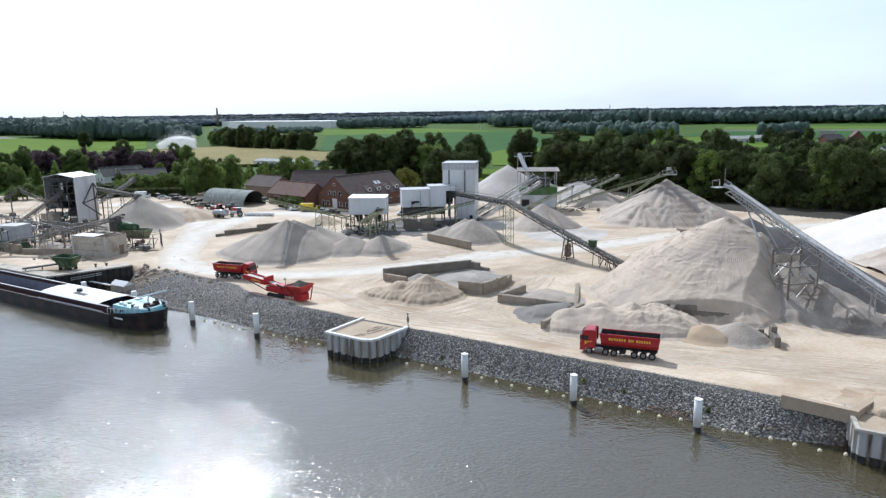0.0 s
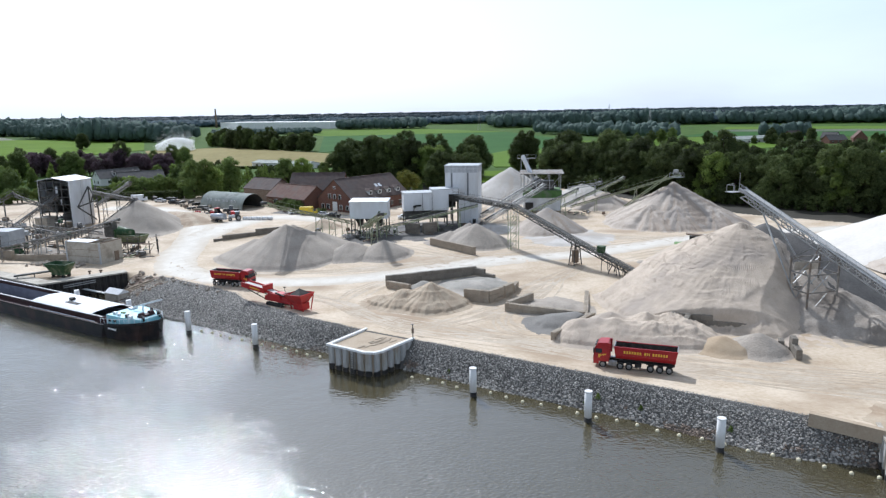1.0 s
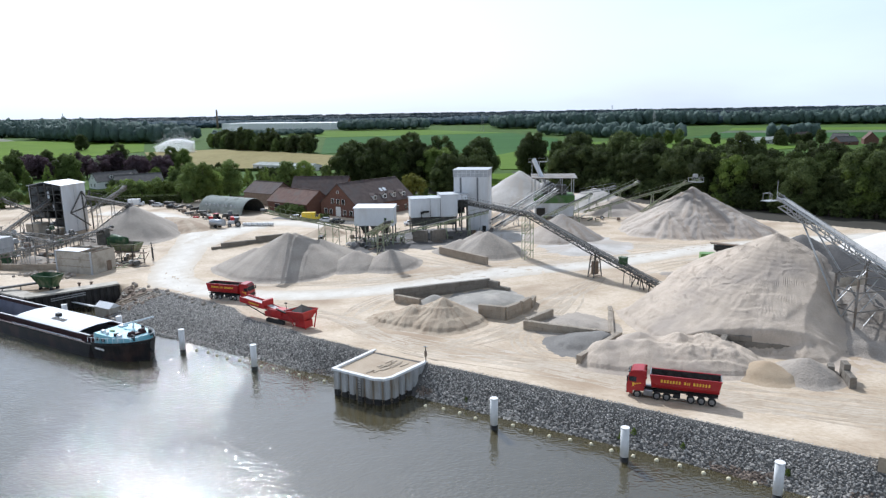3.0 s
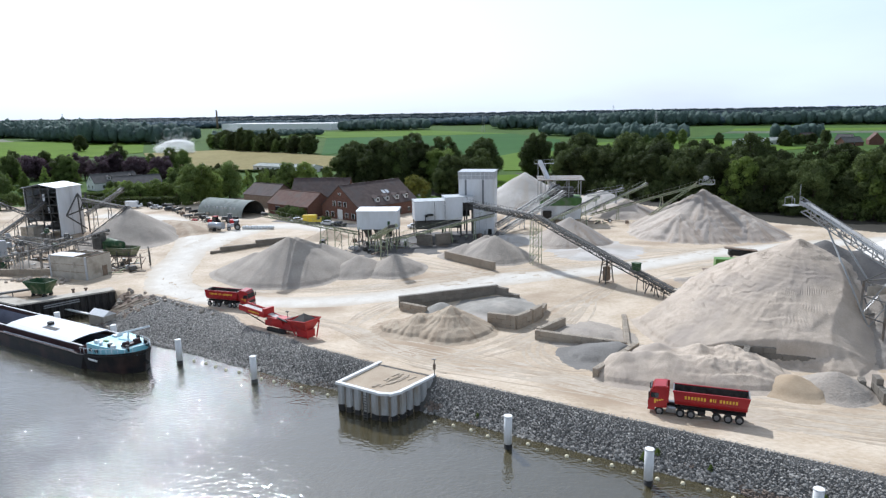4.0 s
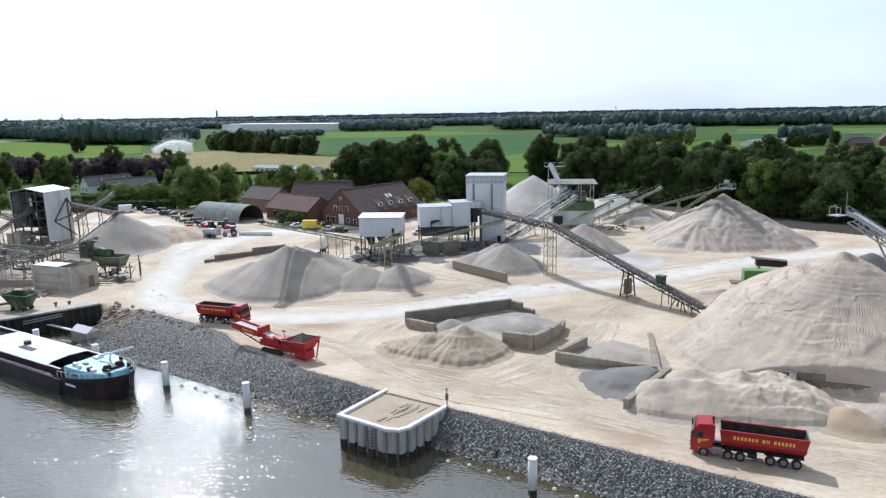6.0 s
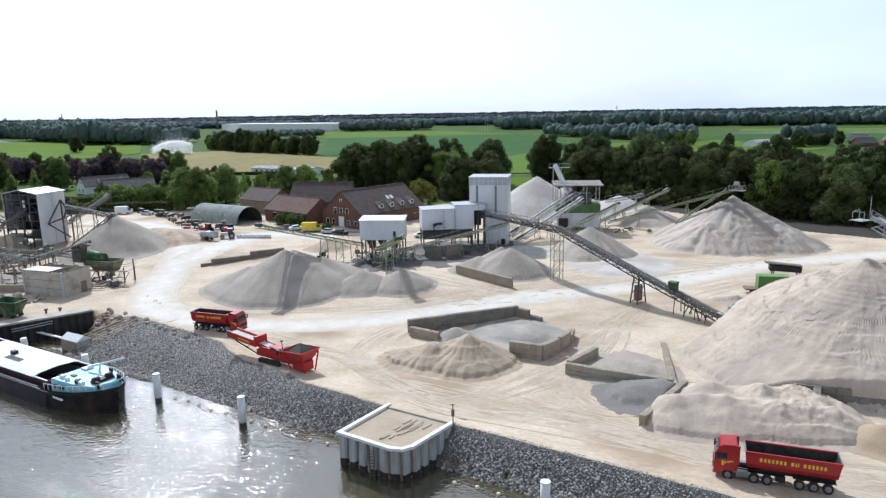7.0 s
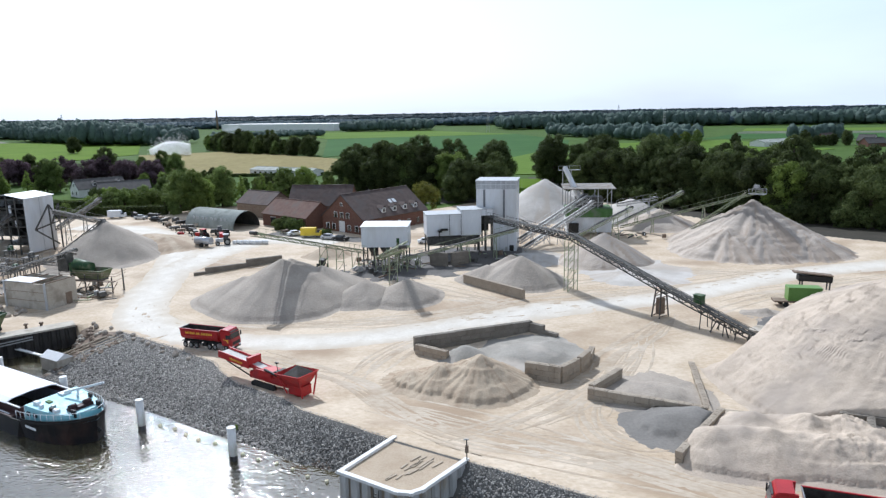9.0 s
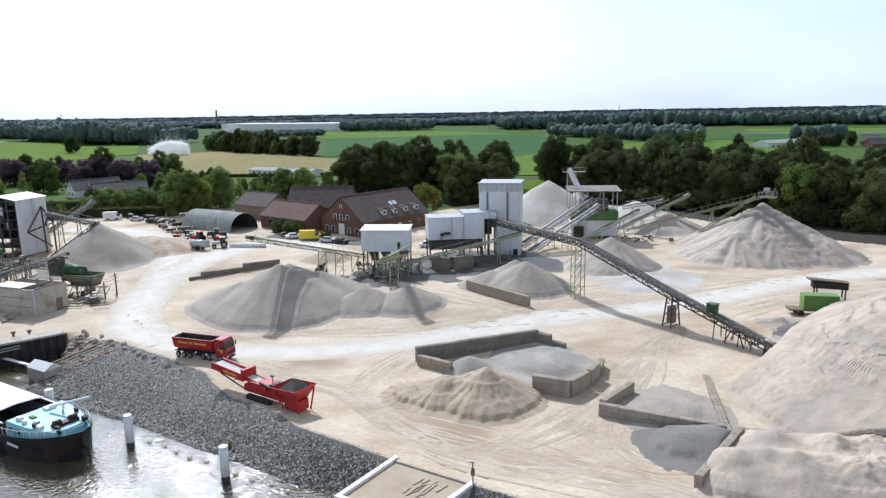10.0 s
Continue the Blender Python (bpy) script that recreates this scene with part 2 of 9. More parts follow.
    tiles=mat("brown_roof_tiles", (0.072, 0.051, 0.045), (0.115, 0.086, 0.075), scale=0.8, fine=6, bump=0.5, dist=0.05, c=(0.09, 0.075, 0.07), patch=0.3),
    tiles_red=mat("red_roof_tiles", (0.105, 0.056, 0.042), (0.155, 0.09, 0.068), scale=0.8, fine=6, bump=0.5, dist=0.05, c=(0.12, 0.085, 0.07), patch=0.3),
    slate=mat("grey_slate", (0.075, 0.07, 0.068), (0.115, 0.108, 0.102), scale=0.8, fine=6, bump=0.4, dist=0.04),
    render_white=mat("white_plaster", (0.68, 0.67, 0.64), (0.76, 0.75, 0.73), scale=0.8, bump=0.1),
    corrugated=mat("fibre_cement_sheet", (0.26, 0.28, 0.255), (0.34, 0.36, 0.33), scale=0.4, fine=9, c=(0.2, 0.215, 0.19), patch=0.3, bump=0.2),
    bark=mat("bark", (0.07, 0.055, 0.04), (0.12, 0.095, 0.07), scale=2, bump=0.5),
    wheat=mat("ripe_wheat", (0.2, 0.168, 0.072), (0.27, 0.232, 0.108), scale=0.02, fine=20, bump=0.4, dist=0.2, stretch=(1, 0.3, 1), spec=0.03),
    crop=mat("green_crop", (0.085, 0.145, 0.02), (0.115, 0.18, 0.03), scale=0.015, fine=20, bump=0.4, dist=0.2, spec=0.03),
    crop2=mat("dark_green_crop", (0.04, 0.095, 0.028), (0.055, 0.12, 0.035), scale=0.015, fine=20, bump=0.4, dist=0.2, spec=0.03),
    meadow=mat("bright_meadow", (0.085, 0.145, 0.012), (0.115, 0.18, 0.018), scale=0.03, fine=14, bump=0.3, dist=0.1, spec=0.03),
    fallow=mat("grey_green_fallow", (0.085, 0.105, 0.07), (0.16, 0.175, 0.13), scale=0.02, fine=10, spec=0.03),
    stubble=mat("pale_stubble", (0.155, 0.165, 0.12), (0.21, 0.21, 0.165), scale=0.03, fine=14, spec=0.03),
    hose=mat("old_timber", (0.34, 0.28, 0.205), (0.44, 0.37, 0.285), scale=2, bump=0.3),
    buoy=mat("cream_buoy", (0.68, 0.60, 0.40), (0.76, 0.70, 0.52), rough=0.5, scale=2, bump=0),
    orange_paint=mat("orange_paint", (0.55, 0.12, 0.03), (0.6, 0.16, 0.05), rough=0.45, bump=0),
    van_yellow=mat("yellow_van_paint", (0.70, 0.50, 0.03), (0.74, 0.55, 0.05), rough=0.35, bump=0),
    silver=mat("silver_car_paint", (0.42, 0.43, 0.45), (0.5, 0.51, 0.53), rough=0.3, metal=0.4, bump=0),
    bale=mat("white_wrapped_bag", (0.66, 0.66, 0.65), (0.76, 0.76, 0.75), rough=0.45, scale=2, bump=0.3, dist=0.03),
    mist=leaf_mat("water_spray", (0.9, 0.91, 0.92), (0.95, 0.95, 0.95)),
    pink=mat("pink_plaster", (0.55, 0.34, 0.28), (0.6, 0.4, 0.33), scale=1, bump=0.1),
    glass=mat("dark_window_glass", (0.015, 0.018, 0.022), (0.03, 0.034, 0.04), rough=0.06, bump=0, spec=0.8),
    leaf_dark=leaf_mat("oak_leaves", (0.027, 0.041, 0.014), (0.14, 0.172, 0.056)),
    leaf_mid=leaf_mat("maple_leaves", (0.062, 0.095, 0.025), (0.225, 0.285, 0.085)),
    leaf_light=leaf_mat("robinia_leaves", (0.08, 0.12, 0.022), (0.22, 0.285, 0.065)),
    leaf_fresh=leaf_mat("linden_leaves", (0.1, 0.15, 0.03), (0.31, 0.39, 0.1)),
    leaf_purple=leaf_mat("copper_beech_leaves", (0.045, 0.031, 0.037), (0.15, 0.103, 0.12)),
    leaf_yellow=leaf_mat("golden_leaves", (0.24, 0.25, 0.04), (0.42, 0.42, 0.1)),
    # these two carry the blue of distance haze in their leaf colour
    leaf_far=leaf_mat("hazed_wood_leaves", (0.08, 0.122, 0.108), (0.18, 0.242, 0.205)),
    leaf_horizon=leaf_mat("hazed_horizon_leaves", (0.06, 0.092, 0.11), (0.105, 0.148, 0.165)),
)


def worn_edge(m, edge):
    """Lets the yard's sand creep over the edges of a road by its wear attribute."""
    nt = m.node_tree
    bs = nt.nodes["Principled BSDF"]
    src = bs.inputs["Base Color"].links[0].from_socket
    att, nz, ad, rg, mx = (nt.nodes.new(k) for k in ("ShaderNodeAttribute", "ShaderNodeTexNoise", "ShaderNodeMath", "ShaderNodeMapRange", "ShaderNodeMix"))
    att.attribute_name = "wear"
    geo = nt.nodes.new("ShaderNodeNewGeometry")
    nt.links.new(geo.outputs["Position"], nz.inputs[0])
    nz.inputs["Scale"].default_value, nz.inputs["Detail"].default_value = 0.5, 6
    nt.links.new(att.outputs["Fac"], ad.inputs[0]), nt.links.new(nz.outputs[0], ad.inputs[1])
    rg.inputs[1].default_value, rg.inputs[2].default_value = 0.75, 1.35
    nt.links.new(ad.outputs[0], rg.inputs[0]), nt.links.new(rg.outputs[0], mx.inputs[0])
    mx.data_type = "RGBA"
    mx.inputs[7].default_value = (*edge, 1)
    nt.links.new(src, mx.inputs[6]), nt.links.new(mx.outputs[2], bs.inputs["Base Color"])


for _k in ("road", "track"):
    worn_edge(M[_k], (0.50, 0.435, 0.345))


def streaky(m, tint, most=0.8):
    """Streaks of another grain running down a heap, by its streak attribute."""
    nt = m.node_tree
    bs = nt.nodes["Principled BSDF"]
    src = bs.inputs["Base Color"].links[0].from_socket
    att, rg, mx = (nt.nodes.new(k) for k in ("ShaderNodeAttribute", "ShaderNodeMapRange", "ShaderNodeMix"))
    att.attribute_name = "streak"
    rg.inputs[1].default_value, rg.inputs[2].default_value, rg.inputs[4].default_value = 0.52, 0.72, most
    nt.links.new(att.outputs["Fac"], rg.inputs[0]), nt.links.new(rg.outputs[0], mx.inputs[0])
    mx.data_type = "RGBA"
    mx.inputs[7].default_value = (*tint, 1)
    nt.links.new(src, mx.inputs[6]), nt.links.new(mx.outputs[2], bs.inputs["Base Color"])


streaky(M["buff"], (0.36, 0.30, 0.235), 0.5)
streaky(M["buff2"], (0.33, 0.265, 0.205), 0.85)
streaky(M["tan"], (0.3, 0.22, 0.145), 0.8)
streaky(M["grey"], (0.27, 0.24, 0.205), 0.6)
streaky(M["pale_sand"], (0.40, 0.345, 0.285), 0.7)


def tracked_sand(name, like, cx, cy, count):
    """A sand with crawler marks: fine ridges down the slope and along it, in broken bands."""
    m = M[like].copy()
    m.name = name
    nt = m.node_tree
    N, L = nt.nodes, nt.links
    bs = N["Principled BSDF"]

    def math_node(op, a, b=None, c=None):
        q = N.new("ShaderNodeMath")
        q.operation = op
        for k, v in enumerate((a, b, c)):
            if v is None:
                continue
            if isinstance(v, (int, float)):
                q.inputs[k].default_value = v
            else:
                L.new(v, q.inputs[k])
        return q.outputs[0]

    def spots(scale, lo, hi, st):
        mp, n, r = N.new("ShaderNodeMapping"), N.new("ShaderNodeTexNoise"), N.new("ShaderNodeMapRange")
        mp.inputs["Scale"].default_value = st
        n.inputs["Scale"].default_value, n.inputs["Detail"].default_value = scale, 4
        r.inputs[1].default_value, r.inputs[2].default_value = lo, hi
        L.new(pos, mp.inputs[0]), L.new(mp.outputs[0], n.inputs[0]), L.new(n.outputs[0], r.inputs[0])
        return r.outputs[0], n.outputs[0]

    pos = N.new("ShaderNodeNewGeometry").outputs["Position"]
    sep = N.new("ShaderNodeSeparateXYZ")
    L.new(pos, sep.inputs[0])
    x, y, z = sep.outputs
    ang = math_node("ARCTAN2", math_node("SUBTRACT", y, cy), math_node("SUBTRACT", x, cx))
    wob = spots(0.25, 0, 1, (1, 1, 1))[1]
    down = math_node("SINE", math_node("MULTIPLY_ADD", ang, float(count), math_node("MULTIPLY", wob, 34.0)))
    along = math_node("SINE", math_node("MULTIPLY_ADD", z, 6.5, math_node("MULTIPLY", wob, 30.0)))
    bands = spots(0.22, 0.5, 0.66, (1, 1, 4.0))[0]
    benches = spots(0.2, 0.48, 0.64, (1, 1, 2.2))[0]
    high = N.new("ShaderNodeMapRange")
    high.inputs[1].default_value, high.inputs[2].default_value = 3.4, 5.2
    L.new(z, high.inputs[0])
    ridges = math_node("MULTIPLY", math_node("MULTIPLY", down, bands), 0.034)
    steps = math_node("MULTIPLY", math_node("MULTIPLY", along, benches), 0.06)
    h = math_node("MULTIPLY", math_node("ADD", ridges, steps), high.outputs[0])
    bp = N.new("ShaderNodeBump")
    bp.inputs["Strength"].default_value, bp.inputs["Distance"].default_value = 1.0, 1.0
    L.new(bs.inputs["Normal"].links[0].from_socket, bp.inputs["Normal"])
    L.new(h, bp.inputs["Height"]), L.new(bp.outputs[0], bs.inputs["Normal"])
    return m


M["tracked"] = tracked_sand("crawler_marked_sand", "buff", 49.5, 118.5, 240)


def water_mat():
    m = bpy.data.materials.new("river_water")
    m.use_nodes = True
    nt = m.node_tree
    N, L = nt.nodes, nt.links
    bs = N["Principled BSDF"]
    geo = N.new("ShaderNodeNewGeometry")

    def waves(sc, k, st, detail=2):
        mp, n = N.new("ShaderNodeMapping"), N.new("ShaderNodeTexNoise")
        mp.inputs["Scale"].default_value, mp.inputs["Rotation"].default_value = st, (0, 0, 0.5)
        n.inputs["Scale"].default_value, n.inputs["Detail"].default_value = sc, detail
        L.new(geo.outputs["Position"], mp.inputs[0]), L.new(mp.outputs[0], n.inputs[0])
        mu = N.new("ShaderNodeMath")
        mu.operation = "MULTIPLY"
        mu.inputs[1].default_value = k
        L.new(n.outputs[0], mu.inputs[0])
        return mu.outputs[0]

    def both(a, b, op="ADD"):
        q = N.new("ShaderNodeMath")
        q.operation = op
        L.new(a, q.inputs[0]), L.new(b, q.inputs[1])
        return q.outputs[0]

    calm = N.new("ShaderNodeMapRange")
    calm.inputs[1].default_value, calm.inputs[2].default_value = 0.38, 0.62
    calm.inputs[3].default_value, calm.inputs[4].default_value = 0.25, 1.05
    L.new(waves(0.022, 1.0, (1, 1, 1), 3), calm.inputs[0])
    chop = both(waves(2.4, 0.12, (1.0, 1.3, 1), 0), waves(5.6, 0.038, (1.2, 1, 1), 0))
    swell = waves(0.3, 0.07, (1, 1.3, 1))
    height = both(both(chop, calm.outputs[0], "MULTIPLY"), swell)
    flatter = N.new("ShaderNodeMath")
    flatter.operation = "MULTIPLY"
    flatter.inputs[1].default_value = 0.17
    L.new(chop, flatter.inputs[0])
    ripple = both(flatter.outputs[0], swell)
    mx = N.new("ShaderNodeMix")
    mx.data_type = "RGBA"
    mx.inputs[6].default_value, mx.inputs[7].default_value = (0.06, 0.05, 0.024, 1), (0.072, 0.061, 0.031, 1)
    L.new(waves(0.03, 1.0, (1, 1, 1)), mx.inputs[0])
    # half the surface lies nearly flat and mirrors, the wavelets on it glint
    fine = N.new("ShaderNodeBsdfPrincipled")
    for sh, h, rough, ior in ((bs, height, 0.07, 1.6), (fine, ripple, 0.08, 1.7)):
        bp = N.new("ShaderNodeBump")
        bp.inputs["Strength"].default_value, bp.inputs["Distance"].default_value = 1.0, 1.0
        L.new(h, bp.inputs["Height"]), L.new(bp.outputs[0], sh.inputs["Normal"])
        L.new(mx.outputs[2], sh.inputs["Base Color"])
        sh.inputs["Roughness"].default_value, sh.inputs["IOR"].default_value = rough, ior
        sh.inputs["Specular IOR Level"].default_value = 1.0
    two = N.new("ShaderNodeMixShader")
    two.inputs[0].default_value = 0.42
    L.new(bs.outputs[0], two.inputs[1]), L.new(fine.outputs[0], two.inputs[2]), L.new(two.outputs[0], N["Material Output"].inputs[0])
    return m


M["water"] = water_mat()


# ---- shapes ----
def bx(bm, c, s, rz=0.0, taper=1.0):
    """A box round c of size s, turned rz degrees; taper scales its top."""
    co, si = math.cos(radians(rz)), math.sin(radians(rz))
    vs = []
    for k in (-0.5, 0.5):
        t = taper if k > 0 else 1.0
        for i, j in ((-0.5, -0.5), (0.5, -0.5), (0.5, 0.5), (-0.5, 0.5)):
            x, y = i * s[0] * t, j * s[1] * t
            vs.append(bm.verts.new((c[0] + x * co - y * si, c[1] + x * si + y * co, c[2] + k * s[2])))
    for f in ((3, 2, 1, 0), (4, 5, 6, 7), (0, 1, 5, 4), (1, 2, 6, 5), (2, 3, 7, 6), (3, 0, 4, 7)):
        bm.faces.new([vs[i] for i in f])


def bar(bm, a, b, w, h=None):
    """A straight bar of section w by h from a to b."""
    a, b, h = Vector(a), Vector(b), h or w
    d = (b - a).normalized()
    up = Vector((0, 0, 1)) if abs(d.z) < 0.95 else Vector((0, 1, 0))
    r = d.cross(up).normalized()
    q = r.cross(d)
    vs = []
    for p in (a, b):
        for i, j in ((-0.5, -0.5), (0.5, -0.5), (0.5, 0.5), (-0.5, 0.5)):
            vs.append(bm.verts.new(p + r * i * w + q * j * h))
    for f in ((3, 2, 1, 0), (4, 5, 6, 7), (0, 1, 5, 4), (1, 2, 6, 5), (2, 3, 7, 6), (3, 0, 4, 7)):
        bm.faces.new([vs[i] for i in f])


def tube(bm, a, b, r, n=10, r2=None):
    a, b = Vector(a), Vector(b)
    d = (b - a).normalized()
    up = Vector((0, 0, 1)) if abs(d.z) < 0.95 else Vector((0, 1, 0))
    p = d.cross(up).normalized()
    q = d.cross(p)
    r2 = r if r2 is None else r2
    c1, c2 = [], []
    for i in range(n):
        v = p * math.cos(2 * math.pi * i / n) + q * math.sin(2 * math.pi * i / n)
        c1.append(bm.verts.new(a + v * r)), c2.append(bm.verts.new(b + v * r2))
    for i in range(n):
        bm.faces.new((c1[i], c1[(i + 1) % n], c2[(i + 1) % n], c2[i])).smooth = True
    bm.faces.new(c1[::-1]), bm.faces.new(c2)


def prism(bm, pts, z0, z1):
    """An upright prism over a plan outline."""
    lo, hi = [bm.verts.new((x, y, z0)) for x, y in pts], [bm.verts.new((x, y, z1)) for x, y in pts]
    n = len(pts)
    bm.faces.new(lo[::-1]), bm.faces.new(hi)
    for i in range(n):
        bm.faces.new((lo[i], lo[(i + 1) % n], hi[(i + 1) % n], hi[i]))


def face(bm, *pts):
    return bm.faces.new([bm.verts.new(p) for p in pts])


def slab(bm, pts, t):
    """A flat plate of thickness t below the outline pts."""
    pts = [Vector(p) for p in pts]
    nrm = (pts[1] - pts[0]).cross(pts[2] - pts[0]).normalized()
    hi, lo = [bm.verts.new(p) for p in pts], [bm.verts.new(p - nrm * t) for p in pts]
    n = len(pts)
    bm.faces.new(hi), bm.faces.new(lo[::-1])
    for i in range(n):
        bm.faces.new((hi[i], lo[i], lo[(i + 1) % n], hi[(i + 1) % n]))


def spin_y(bm, prof, c, n=20):
    """A turned shape about an axis along y through c: prof holds (y, radius)."""
    rings = []
    for y, r in prof:
        rings.append([bm.verts.new((c[0] + r * math.cos(2 * math.pi * i / n), c[1] + y, c[2] + r * math.sin(2 * math.pi * i / n))) for i in range(n)])
    for a, b in zip(rings, rings[1:]):
        for i in range(n):
            bm.faces.new((a[i], a[(i + 1) % n], b[(i + 1) % n], b[i]))
    bm.faces.new(rings[0][::-1]), bm.faces.new(rings[-1])


def world_of(ob):
    m = ob.matrix_basis.copy()
    while ob.parent:
        ob = ob.parent
        m = ob.matrix_basis @ m
    return m


def mesh_of(name, bm, material, smooth=False):
    bmesh.ops.recalc_face_normals(bm, faces=bm.faces)
    me = bpy.data.meshes.new(name)
    bm.to_mesh(me)
    bm.free()
    me.materials.append(material)
    if smooth:
        me.polygons.foreach_set("use_smooth", [True] * len(me.polygons))
    return me


def part(name, bm, material, parent=None, label="", smooth=False):
    """Links a bmesh in world coordinates as one mesh object under a thing or a part."""
    if parent:
        bm.transform(world_of(parent).inverted())
        ob = new(name, mesh_of(name, bm, material, smooth))
        ob.parent = parent
    else:
        z = min(v.co.z for v in bm.verts)
        xs, ys = [v.co.x for v in bm.verts], [v.co.y for v in bm.verts]
        o = Vector(((min(xs) + max(xs)) / 2, (min(ys) + max(ys)) / 2, z))
        bm.transform(Matrix.Translation(-o))
        ob = new(name, mesh_of(name, bm, material, smooth))
        ob.matrix_basis = Matrix.Translation(o)
    return tagged(ob, label) if label else ob


def thing(name, m, label, category, group="", kind=""):
    ob = new(name)
    ob.matrix_basis = m
    return tagged(ob, label, category, group, kind)


def piece(name, me, parent, m):
    """One of many alike pieces on shared mesh data, at the world pose m."""
    ob = new(name, me)
    ob.parent = parent
    ob.matrix_basis = (world_of(parent).inverted() @ m) if parent else m
    return ob


B = bmesh.new
RND = random.Random(7)


# ---- plan: s runs along the bank, d inland from the line of mooring piles ----
BU, BV, BO = Vector((0.871, -0.4916)), Vector((0.4916, 0.871)), Vector((2.146, 83.645))
WATER_Z = -3.53


def bank(s, d):
    p = BO + BU * s + BV * d
    return p.x, p.y


def to_bank(x, y):
    r = Vector((x, y)) - BO
    return r.dot(BU), r.dot(BV)


TOP = ((-400, 1.0), (-101.0, 1.0), (-100.4, 1.4), (-94.0, 15.4), (-84, 17.0), (-74.2, 16.2), (-68.3, 15.9), (-59.4, 14.6), (-55.6, 12.6), (-50, 10.3), (-41.2, 9.6), (-36.4, 7.8), (-31.7, 7.4), (-22.6, 6.8), (0, 6.6), (20, 6.1), (37.5, 5.7), (60, 5.7), (400, 5.7))
TOE = ((-400, 0.5), (-101.0, 0.5), (-100.4, 0.9), (-94.0, 14.8), (-89, 11.5), (-84, 3.4), (-68.9, 3.4), (-59.7, 3.9), (-47.6, 3.5), (-40, 3.6), (-33.5, 3.2), (-27.8, 3.7), (0, 3.2), (20, 3.0), (30, 2.1), (36.6, 1.8), (44.3, 3.8), (46.5, 4.4), (60, 4.0), (400, 3.6))


def run(table, v):
    return float(np.interp(v, [a for a, _ in table], [b for _, b in table]))


def level(d):
    """The yard's level by the distance from the bank."""
    return float(np.interp(d, (5, 8, 13, 38, 60), (0, -0.1, -0.6, -0.6, 0.8)))


def land(x, y):
    """The height of the ground."""
    s, d = to_bank(x, y)
    top, toe = run(TOP, s), run(TOE, s)
    if d >= top:
        z = level(d)
        if d < 110 and abs(s) < 190:
            z += 0.10 * noise.noise(Vector((x * 0.12, y * 0.12, 0))) + 0.05 * noise.noise(Vector((x * 0.5, y * 0.5, 3)))
        return z
    edge = level(top)
    if d >= toe:
        return edge + (WATER_Z - edge) * (top - d) / max(top - toe, 0.05)
    if d > -150:
        return max(-8.0, WATER_Z - (toe - d) * 0.7)
    return min(1.0, -8.0 + (-150 - d) * 0.5)


def on(x, y, dz=0.0):
    return (x, y, land(x, y) + dz)


# ---- ground, river ----
YARD = [(-420, 350), (-330, 310), (-165, 262), (-135, 264), (-112, 278), (-95, 280), (-62, 284), (-20, 262), (0, 285), (34, 292), (64, 238), (86, 206), (107, 188), (155, 160), (295, 92), (420, 20), (420, -600), (-420, -600)]


def inside(x, y, poly):
    hit, j = False, len(poly) - 1
    for i in range(len(poly)):
        (xi, yi), (xj, yj) = poly[i], poly[j]
        if (yi > y) != (yj > y) and x < (xj - xi) * (y - yi) / (yj - yi) + xi:
            hit = not hit
        j = i
    return hit


def sheet_axis(lo, hi, step, far):
    core = list(np.arange(lo, hi + 0.01, step))
    out, d = [], step
    x = hi
    while x < far:
        d *= 1.35
        x = min(x + d, far)
        out.append(x)
    low, d, x = [], step, lo
    while x > -far:
        d *= 1.35
        x = max(x - d, -far)
        low.append(x)
    return low[::-1] + core + out


def under_slope(x, y):
    """The sheet dips a little where the bank slope lies over it."""
    s, d = to_bank(x, y)
    return 0.3 if -84 < s < 59 and run(TOE, s) - 1.5 < d < run(TOP, s) + 1.2 else 0.0


def build_ground():
    xs, ys = sheet_axis(-150, 120, 1.1, 4300), sheet_axis(40, 290, 1.1, 4300)
    verts = [(x, y, land(x, y) - under_slope(x, y)) for y in ys for x in xs]
    w = len(xs)
    faces, idx = [], []
    for j in range(len(ys) - 1):
        for i in range(w - 1):
            faces.append((j * w + i, j * w + i + 1, (j + 1) * w + i + 1, (j + 1) * w + i))
            cx, cy = (xs[i] + xs[i + 1]) / 2, (ys[j] + ys[j + 1]) / 2
            s, d = to_bank(cx, cy)
            if d < run(TOE, s) - 0.2:
                idx.append(2)
            elif d < run(TOP, s) - 0.3 and d > -20:
                idx.append(4 if s > -81 else 5)
            elif inside(cx, cy, YARD):
                idx.append(0)
            # soil under and before the trees, their shade already in its colour
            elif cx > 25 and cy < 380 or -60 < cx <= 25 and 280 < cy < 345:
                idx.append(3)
            else:
                idx.append(1)
    me = bpy.data.meshes.new("ground")
    me.from_pydata(verts, [], faces)
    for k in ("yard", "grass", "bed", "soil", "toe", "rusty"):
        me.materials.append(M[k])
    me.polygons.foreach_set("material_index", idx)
    me.polygons.foreach_set("use_smooth", [True] * len(faces))
    tagged(new("ground", me), "pale dusty sand yard giving way to grassland", "ground", kind="structure")


build_ground()


